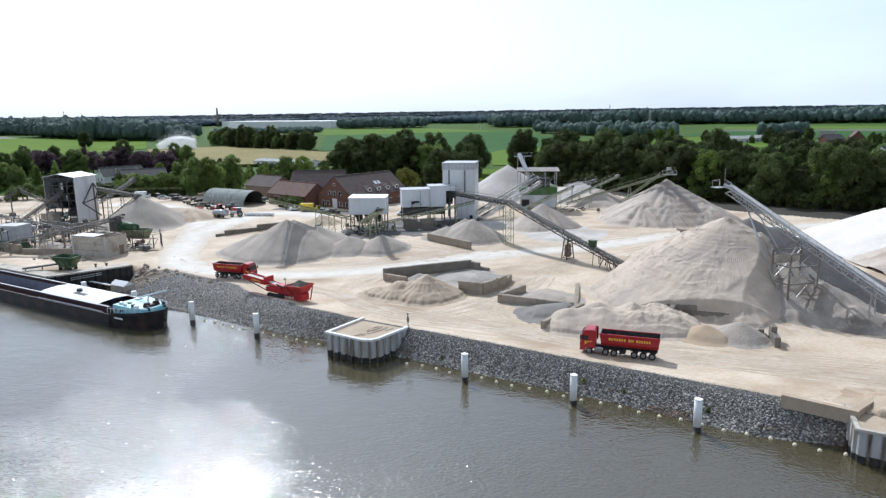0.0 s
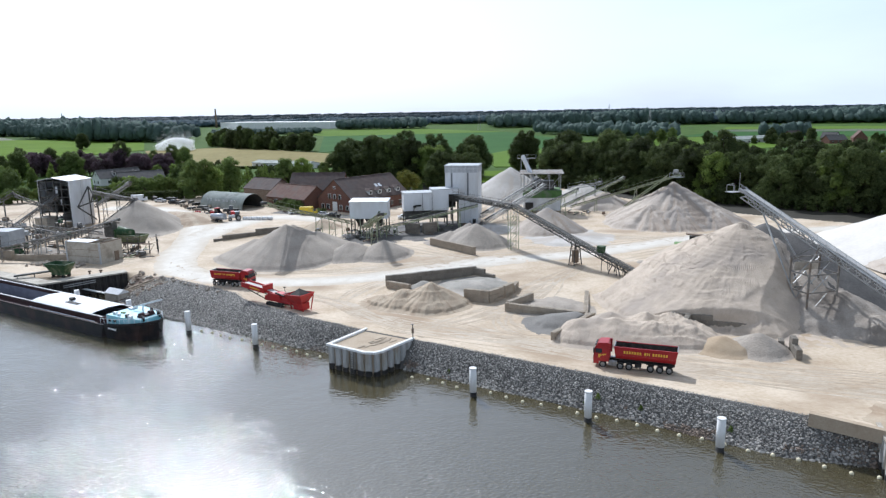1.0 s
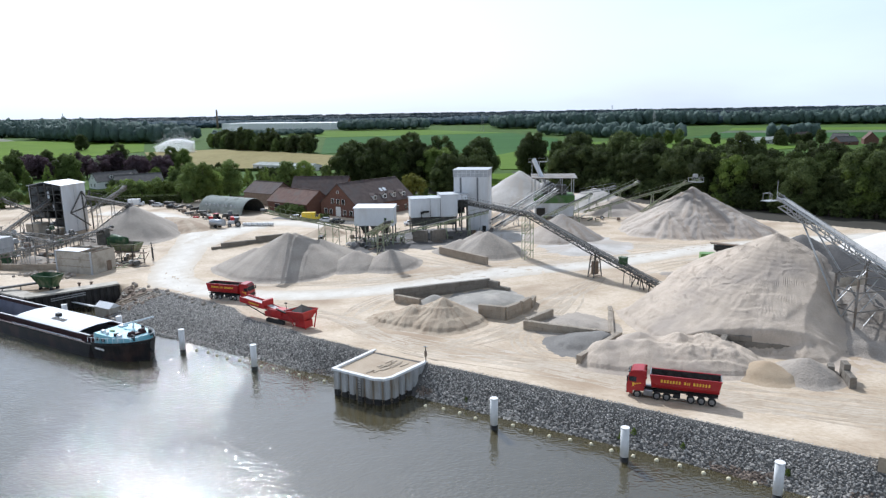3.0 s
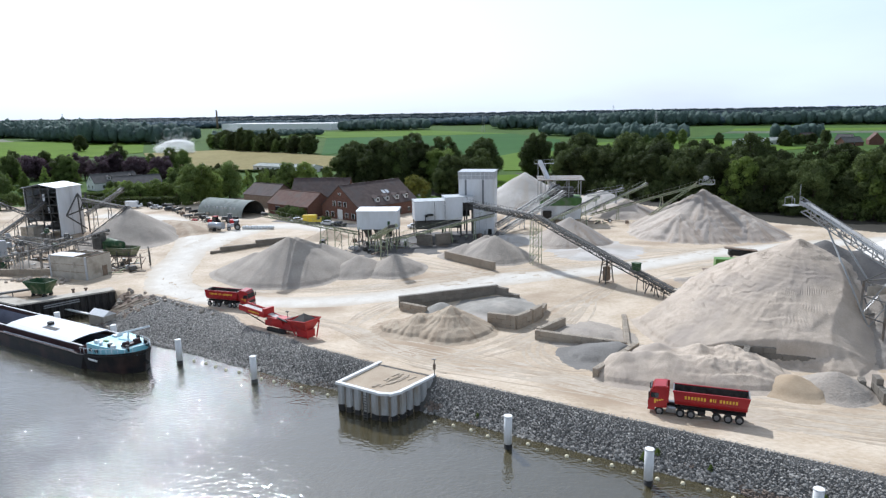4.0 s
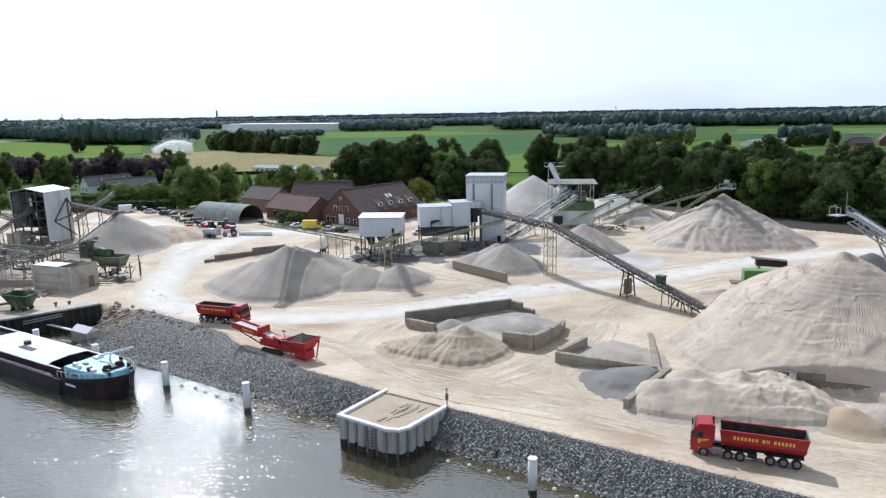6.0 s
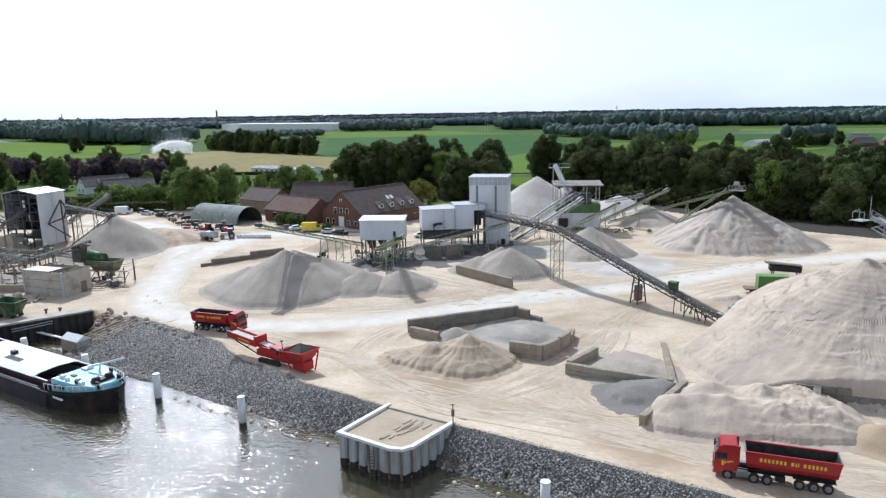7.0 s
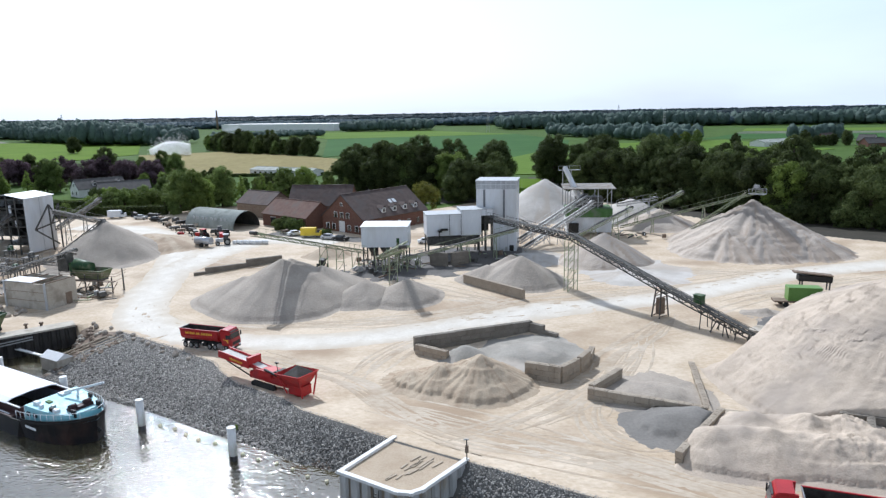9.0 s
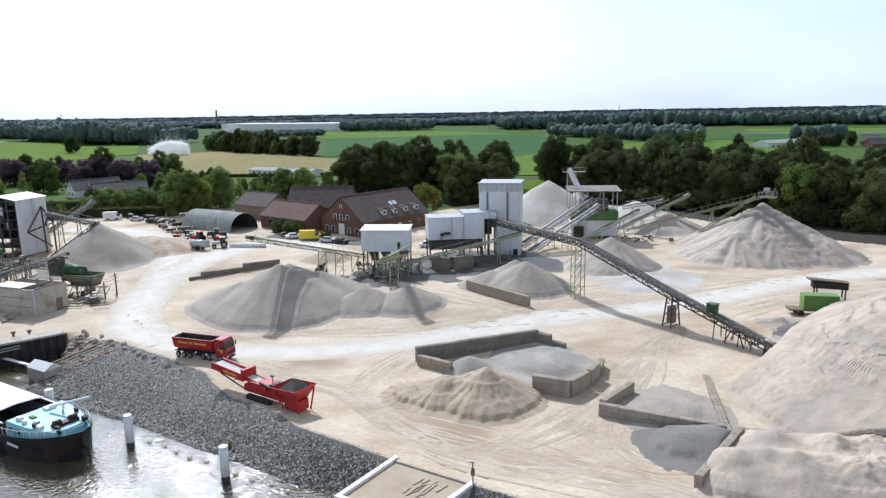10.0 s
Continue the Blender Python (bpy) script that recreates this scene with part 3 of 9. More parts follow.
def bank_slope():
    """The cut slope of the bank, laid close over the ground sheet from below the waterline to the yard."""
    rows, verts, faces, idx = np.arange(-84.5, 60.01, 0.75), [], [], []
    steps = 13
    for s in rows:
        top, toe = run(TOP, s), run(TOE, s)
        for d in list(np.linspace(toe - 2.0, top, steps - 3)) + [top + 0.3, top + 1.2, top + 2.4]:
            x, y = bank(s, d)
            verts.append((x, y, land(x, y) + (0.035 if d < top + 2 else -0.12)))
    for j in range(len(rows) - 1):
        for i in range(steps - 1):
            faces.append((j * steps + i, j * steps + i + 1, (j + 1) * steps + i + 1, (j + 1) * steps + i))
            idx.append(0 if i < steps - 4 else 1)
    me = bpy.data.meshes.new("bank_slope")
    me.from_pydata(verts, [], faces)
    me.materials.append(M["toe"]), me.materials.append(M["yard"])
    me.polygons.foreach_set("material_index", idx)
    me.polygons.foreach_set("use_smooth", [True] * len(faces))
    tagged(new("bank_slope", me), "gritty bank slope darkened for shaded gaps between the stones", "bank", kind="structure")


bank_slope()

bm = B()
c = [bank(-1500, -152), bank(1500, -152), bank(1500, 22), bank(-1500, 22)]
face(bm, *[(x, y, WATER_Z) for x, y in c])
tagged(part("water", bm, M["water"]), "brownish grey rippled river water with glitter", "river", kind="structure")


def strip(name, pts, width, material, label, dz=0.03, step=2.0):
    """A road laid over the ground along a plan line."""
    line = []
    for (a, b), (c, d) in zip(pts, pts[1:]):
        n = max(2, int(math.hypot(c - a, d - b) / step))
        line += [(a + (c - a) * i / n, b + (d - b) * i / n) for i in range(n)]
    line.append(pts[-1])
    for _ in range(6):
        line = [line[0]] + [((p[0] + 2 * q[0] + r[0]) / 4, (p[1] + 2 * q[1] + r[1]) / 4) for p, q, r in zip(line, line[1:], line[2:])] + [line[-1]]
    bm, rows = B(), []
    for i, (x, y) in enumerate(line):
        p, q = line[max(i - 1, 0)], line[min(i + 1, len(line) - 1)]
        t = Vector((q[0] - p[0], q[1] - p[1])).normalized()
        row = []
        for k in range(-4, 5):
            wob = 0.7 * noise.noise(Vector((x * 0.1, y * 0.1, k * 0.3)))
            off = k / 4 * width / 2 + wob
            X, Y = x - t.y * off, y + t.x * off
            row.append(bm.verts.new((X, Y, land(X, Y) + (dz if abs(k) < 4 else -0.05))))
        rows.append(row)
    for a, b in zip(rows, rows[1:]):
        for k in range(8):
            bm.faces.new((a[k], a[k + 1], b[k + 1], b[k]))
    ob = part(name, bm, material, smooth=True)
    wear = ob.data.attributes.new("wear", "FLOAT", "POINT")
    wear.data.foreach_set("value", [abs(k) / 4 for _ in line for k in range(-4, 5)])
    return tagged(ob, label, "road", kind="structure")


strip("road", [(-125, 238), (-104, 234), (-88, 218), (-76, 197), (-71, 178), (-68, 160), (-63, 146), (-54, 138)], 11.5, M["road"], "pale packed gravel haul road across the yard")
strip("road", [(-54, 138), (-43, 134), (-28, 134), (-14, 138), (7, 146), (28, 151), (56, 168), (86, 177), (125, 185)], 9.0, M["road"], "pale dusty gravel track across the yard")
strip("road", [(-71, 180), (-66, 200), (-62, 212), (-50, 212), (-40, 206)], 13, M["road"], "pale packed gravel apron before the farmhouse")

# dark strip stands in for the shadow the farmhouse throws forward
strip("yard_apron", [(-60, 224), (-50, 218), (-40, 213), (-31, 210)], 7.0, M["toe"], "dark ground strip painting the shade before the brick farmhouse", 0.06)


def field(name, pts, h, material, label):
    bm = B()
    prism(bm, pts, 0.2, 0.8 + h)
    tagged(part(name, bm, material), label, "field", kind="structure")


field("field", [(-275, 600), (-178, 405), (-60, 405), (-60, 420), (-88, 510), (-205, 640)], 0.7, M["wheat"], "ripe golden wheat field")
field("field", [(-172, 880), (-110, 540), (-60, 640), (14, 480), (20, 385), (44, 385), (100, 740), (62, 940)], 0.35, M["crop2"], "dark green crop field beyond the wheat")
field("field", [(-300, 1150), (-172, 885), (62, 945), (-60, 1150)], 0.3, M["crop"], "green crop field before the far woods")
field("field", [(20, 383), (14, 478), (50, 560), (130, 480), (105, 383)], 0.45, M["crop"], "fresh green meadow beyond the wood")
field("field", [(105, 660), (150, 460), (260, 540), (240, 700)], 0.3, M["crop"], "green field between hedgerows")
field("field", [(-900, 800), (-360, 470), (-300, 560), (-285, 620), (-380, 830), (-600, 930)], 0.35, M["meadow"], "bright green meadow")
field("field", [(-950, 1000), (-905, 805), (-605, 935), (-700, 1050)], 0.2, M["stubble"], "pale stubble field")
field("field", [(-12, 296), (28, 312), (30, 362), (-14, 352)], 0.3, M["meadow"], "bright green paddock behind the trees")
field("field", [(225, 720), (480, 640), (560, 740), (300, 830)], 0.2, M["crop2"], "dark green field before the fallow strips")
field("field", [(300, 834), (560, 744), (600, 800), (335, 895)], 0.2, M["fallow"], "grey green fallow field in strips")
field("field", [(335, 900), (600, 805), (650, 900), (380, 1000)], 0.2, M["crop"], "green field before the far wood")
field("field", [(640, 640), (900, 560), (980, 800), (700, 880)], 0.3, M["crop"], "green field far to the side")


# ---- stone revetment ----
def stone_mesh(name, rnd, material):
    bm = bmesh.new()
    bmesh.ops.create_icosphere(bm, subdivisions=1, radius=1.0)
    for v in bm.verts:
        v.co *= rnd.uniform(0.58, 1.18)
        v.co = Vector((v.co.x, v.co.y * rnd.uniform(0.7, 0.85), v.co.z * 0.66))
    return mesh_of(name, bm, material)


def riprap():
    rnd = random.Random(3)
    base = thing("revetment", Matrix.Translation(on(*bank(0, 4.5))), "grey broken stone revetment sloping to the water", "revetment", kind="structure")
    shapes = [stone_mesh("stone", rnd, M["rock_piece"]) for _ in range(6)]
    pts = [[tuple(v.co) for v in me.vertices] for me in shapes]
    tri = [[tuple(p.vertices) for p in me.polygons] for me in shapes]
    verts, faces, near = [], [], 0
    high, high_faces, stained, stained_faces = [], [], [], []
    s = -83.5
    while s < 47.5:
        top, toe = run(TOP, s), run(TOE, s)
        span = top - toe + 1.1
        wide = int(span * 2.3 / 0.23) + 3
        if s > -40 and -22.8 < s < -13.4:
            s += 0.215
            continue
        for i in range(wide):
            d = toe - 0.7 + span * (i + rnd.random()) / wide
            ss = s + rnd.uniform(-0.3, 0.3)
            x, y = bank(ss, d)
            r = rnd.uniform(0.095, 0.205) * (1.25 if d < toe + 0.8 else 1.0) * (1.5 if rnd.random() < 0.04 else 1.0)
            r *= 1.08 - 0.34 * min(max((d - toe) / max(top - toe, 0.1), 0), 1)
            if d > top - 0.4:
                r *= 0.75
            m = Matrix.Translation((x, y, land(x, y) + r * rnd.uniform(-0.05, 0.35))) @ Euler((rnd.uniform(-0.5, 0.5), rnd.uniform(-0.5, 0.5), rnd.uniform(0, 6.28))).to_matrix().to_4x4() @ Matrix.Diagonal((r, r, r, 1))
            k = rnd.randrange(6)
            if -3 < s < 9 and near < 300 and r > 0.16 and d > toe:
                near += 1
                piece("stone", shapes[k], base, m)
                continue
            vs, fs = (high, high_faces) if (d - toe) / max(top - toe, 0.1) + rnd.uniform(-0.3, 0.3) > 0.66 else (verts, faces)
            if s > 40.5 + rnd.uniform(-1.5, 1.5) and d > toe + 0.3:
                vs, fs = (stained, stained_faces) if rnd.random() < 0.3 else (high, high_faces)
            elif d < toe + 1.0 and noise.noise(Vector((ss * 0.22, d * 0.6, 4))) + rnd.uniform(-0.15, 0.15) > 0.36:
                vs, fs = stained, stained_faces
            o = len(vs)
            vs += [tuple(m @ Vector(p)) for p in pts[k]]
            fs += [tuple(o + q for q in f) for f in tri[k]]
        s += 0.215
    for vs, fs, mk, lab in ((verts, faces, "rock", "dark grey broken stone by the water"), (high, high_faces, "dusty_rock", "paler dusty stone along the top"), (stained, stained_faces, "rusty_rock", "rust stained stone at the waterline")):
        me = bpy.data.meshes.new("loose_stones")
        me.from_pydata(vs, [], fs)
        me.materials.append(M[mk])
        ob = new("loose_stones", me)
        ob.parent = base
        ob.matrix_basis = world_of(base).inverted()
        tagged(ob, lab, kind="stuff")


# ---- heaps ----
def heap(name, cones, material, label, res=0.8, rough=0.25, soft=0.5, gully=0.0, seed=0, group="stockpiles", cut=(), ruts=0.0, scoop=0.0, crumble=0.0, furrow=None):
    """A stockpile: cones of (x, y, height, slope) melted into one surface on the ground."""
    x0 = min(x - h / k for x, y, h, k in cones) - 1
    x1 = max(x + h / k for x, y, h, k in cones) + 1
    y0 = min(y - h / k for x, y, h, k in cones) - 1
    y1 = max(y + h / k for x, y, h, k in cones) + 1
    nx, ny = int((x1 - x0) / res) + 1, int((y1 - y0) / res) + 1
    hs, verts, streaks = [], [], []
    for j in range(ny + 1):
        for i in range(nx + 1):
            x, y = x0 + i * res, y0 + j * res
            acc, mark = [], []
            for cx, cy, h, k in cones:
                r, a = math.hypot(x - cx, y - cy), math.atan2(y - cy, x - cx)
                wob = 1 + 0.06 * noise.noise(Vector((math.cos(a) * 1.6 + seed, math.sin(a) * 1.6, cx * 0.1)))
                g = -gully * 2.2 * abs(noise.noise(Vector((math.cos(a) * 6, math.sin(a) * 6, seed + r * 0.03)))) * min(r / 3, 1.0)
                f = h - k * wob * (math.sqrt(r * r + 0.25 * soft * soft) - 0.3 * soft)
                acc.append(f + g)
                mark.append(0.5 + 0.5 * noise.noise(Vector((math.cos(a) * 3.2 + seed, math.sin(a) * 3.2, r * 0.05))) + 0.3 * noise.noise(Vector((math.cos(a) * 13, math.sin(a) * 13, r * 0.12 + seed))))
            m = max(acc)
            streaks.append(mark[acc.index(m)])
            z = m + 0.35 * soft * math.log(sum(math.exp((v - m) / (0.35 * soft)) for v in acc))
            z += rough * noise.noise(Vector((x * 0.25, y * 0.25, seed))) + 0.35 * rough * noise.noise(Vector((x * 0.9, y * 0.9, seed))) + 0.22 * rough * noise.noise(Vector((x * 2.1, y * 2.1, seed)))
            if scoop:
                z -= scoop * (1 - abs(noise.noise(Vector((x * 0.33, y * 0.33, seed)))) * 2.4) * min(max(z, 0) / 1.5, 1) + 0.5 * scoop * abs(noise.noise(Vector((x * 0.9, y * 0.9, seed + 5))))
            if ruts:
                p1, p2 = noise.noise(Vector((x * 0.09, y * 0.11, 4 + seed))), noise.noise(Vector((x * 0.11, y * 0.08, 14 + seed)))
                z += ruts * min(max(z - 1, 0) / 2, 1) * (math.sin(15.0 * z + 2.5 * noise.noise(Vector((x * 0.2, y * 0.2, 9)))) * max(0.0, p1 + 0.05) + 0.8 * math.sin(5.0 * (x * 0.8 + y * 0.5) + 3 * noise.noise(Vector((x * 0.15, y * 0.15, 2)))) * max(0.0, p2 - 0.05))
            if furrow:
                fx, fy, count, deep_f, low = furrow
                a = math.atan2(y - fy, x - fx) + 0.07 * noise.noise(Vector((x * 0.22, y * 0.22, 1)))
                band = min(max((z - low + 1.6 * noise.noise(Vector((x * 0.16, y * 0.16, 12)))) / 0.5, 0), 1)
                z += deep_f * band * (0.6 * math.sin(a * count) + 1.3 * noise.noise(Vector((math.cos(a) * 30, math.sin(a) * 30, z * 0.5)))) * min(max(0.0, noise.noise(Vector((x * 0.1, y * 0.1, 17))) * 2 + 0.8), 1) + 0.22 * band
            if crumble:
                mk = min(1.0, max(0.0, noise.noise(Vector((x * 0.07, y * 0.10, 21 + seed))) * 2.5 + 0.75)) * min(max(z - 0.5, 0) / 1.6, 1)
                u = z * 0.75 + 0.55 * noise.noise(Vector((x * 0.25, y * 0.25, 31)))
                z += crumble * mk * ((u - math.floor(u)) * 1.6 + 0.7 * noise.noise(Vector((x * 1.3 + y * 0.7, y * 1.3 - x * 0.7, 3))) + 0.7 * noise.noise(Vector((x * 3.4, y * 3.4, 7))) - 0.8)
            for px, py, qx, qy, deep, wide, wob, east in cut:
                away = (x - px) * qx + (y - py) * qy + wob * noise.noise(Vector((x * 0.2, y * 0.2, 8)))
                if x < east:
                    z -= deep * min(max(away / wide, 0.0), 1.0) * min((east - x) / 5, 1.0) * (min(max(z, 0) / 3, 1) if wob else 1)
            if z < 0.6:
                z = 0.6 - (0.6 - z) * (0.55 if z > -0.6 else 1.0)
                z -= 0.27
            hs.append(z)
            verts.append((x, y, land(x, y) + z))
    w, faces = nx + 1, []
    for j in range(ny):
        for i in range(nx):
            q = (j * w + i, j * w + i + 1, (j + 1) * w + i + 1, (j + 1) * w + i)
            if max(hs[k] for k in q) > -0.12:
                faces.append(q)
    used = sorted({k for f in faces for k in f})
    at = {k: n for n, k in enumerate(used)}
    ox, oy = sum(c[0] for c in cones) / len(cones), sum(c[1] for c in cones) / len(cones)
    o = Vector(on(ox, oy))
    me = bpy.data.meshes.new(name)
    me.from_pydata([tuple(Vector(verts[k]) - o) for k in used], [], [tuple(at[k] for k in f) for f in faces])
    me.materials.append(material)
    me.polygons.foreach_set("use_smooth", [True] * len(faces))
    streak = me.attributes.new("streak", "FLOAT", "POINT")
    streak.data.foreach_set("value", [streaks[k] for k in used])
    ob = new(name, me)
    ob.matrix_basis = Matrix.Translation(o)
    return tagged(ob, label, "stockpile", group)


heap("gravel_stockpile", [(-40.4, 157.8, 7.7, 0.52), (-39.4, 160.4, 7.0, 0.53), (-33.8, 161.5, 5.0, 0.5), (-48.4, 159.5, 4.2, 0.42)], M["grey"], "large grey gravel stockpile with a pointed peak", gully=0.05, seed=1, rough=0.1, soft=0.25, res=0.4)
heap("gravel_stockpile", [(-25, 156, 3.4, 0.5)], M["grey"], "small grey gravel stockpile against a larger one", seed=2, res=0.6)
heap("gravel_stockpile", [(-17.2, 155.5, 3.5, 0.5)], M["grey"], "small conical grey gravel stockpile", soft=0.2, seed=3, res=0.4, rough=0.12)
heap("gravel_stockpile", [(4.5, 165, 5.2, 0.55), (2.8, 168.5, 4.6, 0.52), (-2, 167, 3.0, 0.45)], M["grey"], "grey gravel stockpile behind a block wall", seed=4, res=0.45, gully=0.1, soft=0.2, rough=0.15)
heap("sand_stockpile", [(24.0, 182, 6.4, 0.6), (24.6, 180, 5.4, 0.62)], M["buff2"], "brownish sand stockpile beneath the belt", seed=5, res=0.5, gully=0.15)
# flat dark grit that also paints the shade beneath the screen house
heap("gravel_stockpile", [(-9.5, 185.5, 0.7, 0.06), (-22, 176, 0.6, 0.06), (0, 190.5, 0.7, 0.08)], M["dark_heap"], "dark grit spilled under the screen house, shade in its colour", seed=33, res=0.6, rough=0.3, group="spilled mounds")
heap("sand_stockpile", [(9, 186, 1.0, 0.12), (28, 171, 0.8, 0.07)], M["pale_sand"], "thin pale wash of sand beside the tower", seed=34, res=0.6, rough=0.2, group="spilled mounds")
heap("sand_stockpile", [(62, 198, 10.8, 0.55), (53.5, 190.5, 5.6, 0.42), (70, 189.5, 5.2, 0.44), (60, 188, 5.2, 0.44)], M["buff2"], "tall buff washed sand stockpile with gullies", seed=6, gully=0.5, rough=0.3, crumble=0.2, res=0.5, soft=0.3)
heap("sand_stockpile", [(19, 251, 11.4, 0.62)], M["pale_sand"], "steep pale sand cone behind the tower", seed=7)
heap("sand_stockpile", [(29, 256, 7.4, 0.58)], M["pale_sand"], "pale sand cone behind the screening plant", seed=8)
heap("gravel_stockpile", [(-94, 197, 8.8, 0.64), (-91, 193, 2.4, 0.22)], M["grey"], "grey gravel stockpile under the sorting plant belt", seed=9, gully=0.1)
heap("gravel_stockpile", [(-94.4, 197.4, 9.1, 0.9)], M["dark_heap"], "dark fresh gravel tipped on the cone's peak", seed=29, res=0.4, rough=0.15)
heap("sand_stockpile", [(-84, 208, 2.6, 0.2), (-90, 210, 2.6, 0.22)], M["tan"], "low tan spoil mound inside the road's bend", seed=30)
heap("sand_stockpile", [(-4.6, 117, 4.1, 0.55), (-9.5, 117.5, 2.7, 0.45), (-13.5, 118, 1.6, 0.36)], M["tan"], "low tan sand stockpile before the bunker", seed=10, res=0.22, gully=0.15, rough=0.2, scoop=0.06, crumble=0.13)
heap("sand_stockpile", [(49.5, 118.5, 12.7, 0.5), (45, 111.5, 8.6, 0.46), (40, 112.5, 6.2, 0.42)], M["tracked"], "huge buff sand stockpile under the stacking belt", seed=11, res=0.23, rough=0.2, gully=0.07, soft=0.3, crumble=0.16, ruts=0.1, furrow=(49.5, 118.5, 96, 0.03, 4.6), cut=((53.5, 113.0, 0.86, -0.5, 3.0, 5.0, 1.2, 200), (36.0, 125.5, -0.55, 0.835, 4.6, 3.2, 0.5, 200), (33.0, 103.6, -0.3, -0.954, 2.2, 0.6, 0, 47.5)))
heap("sand_stockpile", [(18.4 + 2.6 * i, 98.8 - 0.52 * i + 0.5 * (i % 2), 2.95 - 0.05 * i + 0.15 * (i % 3), 0.55) for i in range(7)] + [(24, 102.9, 2.7, 0.5), (29, 101.8, 2.8, 0.5), (33, 101.3, 2.9, 0.5), (34.5, 99.0, 2.5, 0.5)], M["buff"], "lumpy buff sand heap against the block walls", seed=12, res=0.22, rough=0.16, scoop=0.08, gully=0.06, soft=0.9, crumble=0.24, cut=((14.0, 96.55, -0.792, 0.61, 9, 0.5, 0, 200),))
heap("gravel_stockpile", [(54.8, 116.5, 10.4, 0.62), (57.8, 110.5, 7.3, 0.56), (60.3, 104.5, 4.6, 0.5), (62.8, 98.5, 2.6, 0.45)], M["flank"], "brown gravel with shadow-dark patches down the huge stockpile's flank", seed=31, res=0.4, gully=0.22, rough=0.25, crumble=0.08)
heap("sand_stockpile", [(37.6, 92.6, 1.9, 0.45)], M["orange"], "small ochre sand heap", seed=13, res=0.45)
heap("gravel_stockpile", [(42.6, 92.3, 2.4, 0.5)], M["grey"], "small grey gravel heap beside the stepped wall", seed=14, res=0.45)
heap("sand_stockpile", [(16.5, 113, 1.1, 0.16)], M["grey"], "flat pale grit lying in the walled bay", seed=15, res=0.6)
heap("gravel_stockpile", [(16.6, 105, 1.3, 0.2), (19, 105.4, 1.8, 0.3)], M["cone_grey"], "flat dark grit between two block walls", seed=16, res=0.4, cut=((14.0, 96.55, 0.792, -0.61, 9, 0.5, 0, 200), (8.2, 112.3, 0.418, 0.908, 9, 0.5, 0, 200)))
heap("gravel_stockpile", [(3, 127.5, 1.3, 0.17), (-6.5, 126.5, 1.9, 0.5)], M["bluegrey"], "blue grey grit spread inside the bunker", seed=17, res=0.6)
heap("sand_stockpile", [(117, 148, 14.3, 0.42), (121, 138, 12, 0.42)], M["white_sand"], "broad rounded white sand stockpile", seed=18, res=1.2, soft=8, rough=0.3)
# added heap: its browner sand stands for shade low on the white dome
heap("sand_stockpile", [(104, 124, 9.0, 0.42), (112, 130, 11.5, 0.42)], M["buff2"], "added brown heap for the white stockpile's shaded lower part", seed=19, res=0.9, soft=4)
heap("sand_stockpile", [(43, 238, 6.5, 0.45)], M["pale_sand"], "white sand cone under the green stacker", seed=20)
heap("sand_stockpile", [(48, 226, 5.0, 0.45)], M["buff2"], "brown tipped sand cone", seed=21)
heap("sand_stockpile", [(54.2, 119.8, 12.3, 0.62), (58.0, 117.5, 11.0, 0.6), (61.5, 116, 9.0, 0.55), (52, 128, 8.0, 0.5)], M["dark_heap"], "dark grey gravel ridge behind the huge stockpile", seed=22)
heap("gravel_stockpile", [(-38.5, 192, 2.4, 0.4)], M["tan"], "small tan heap beside the feed belts", seed=23, res=0.6)


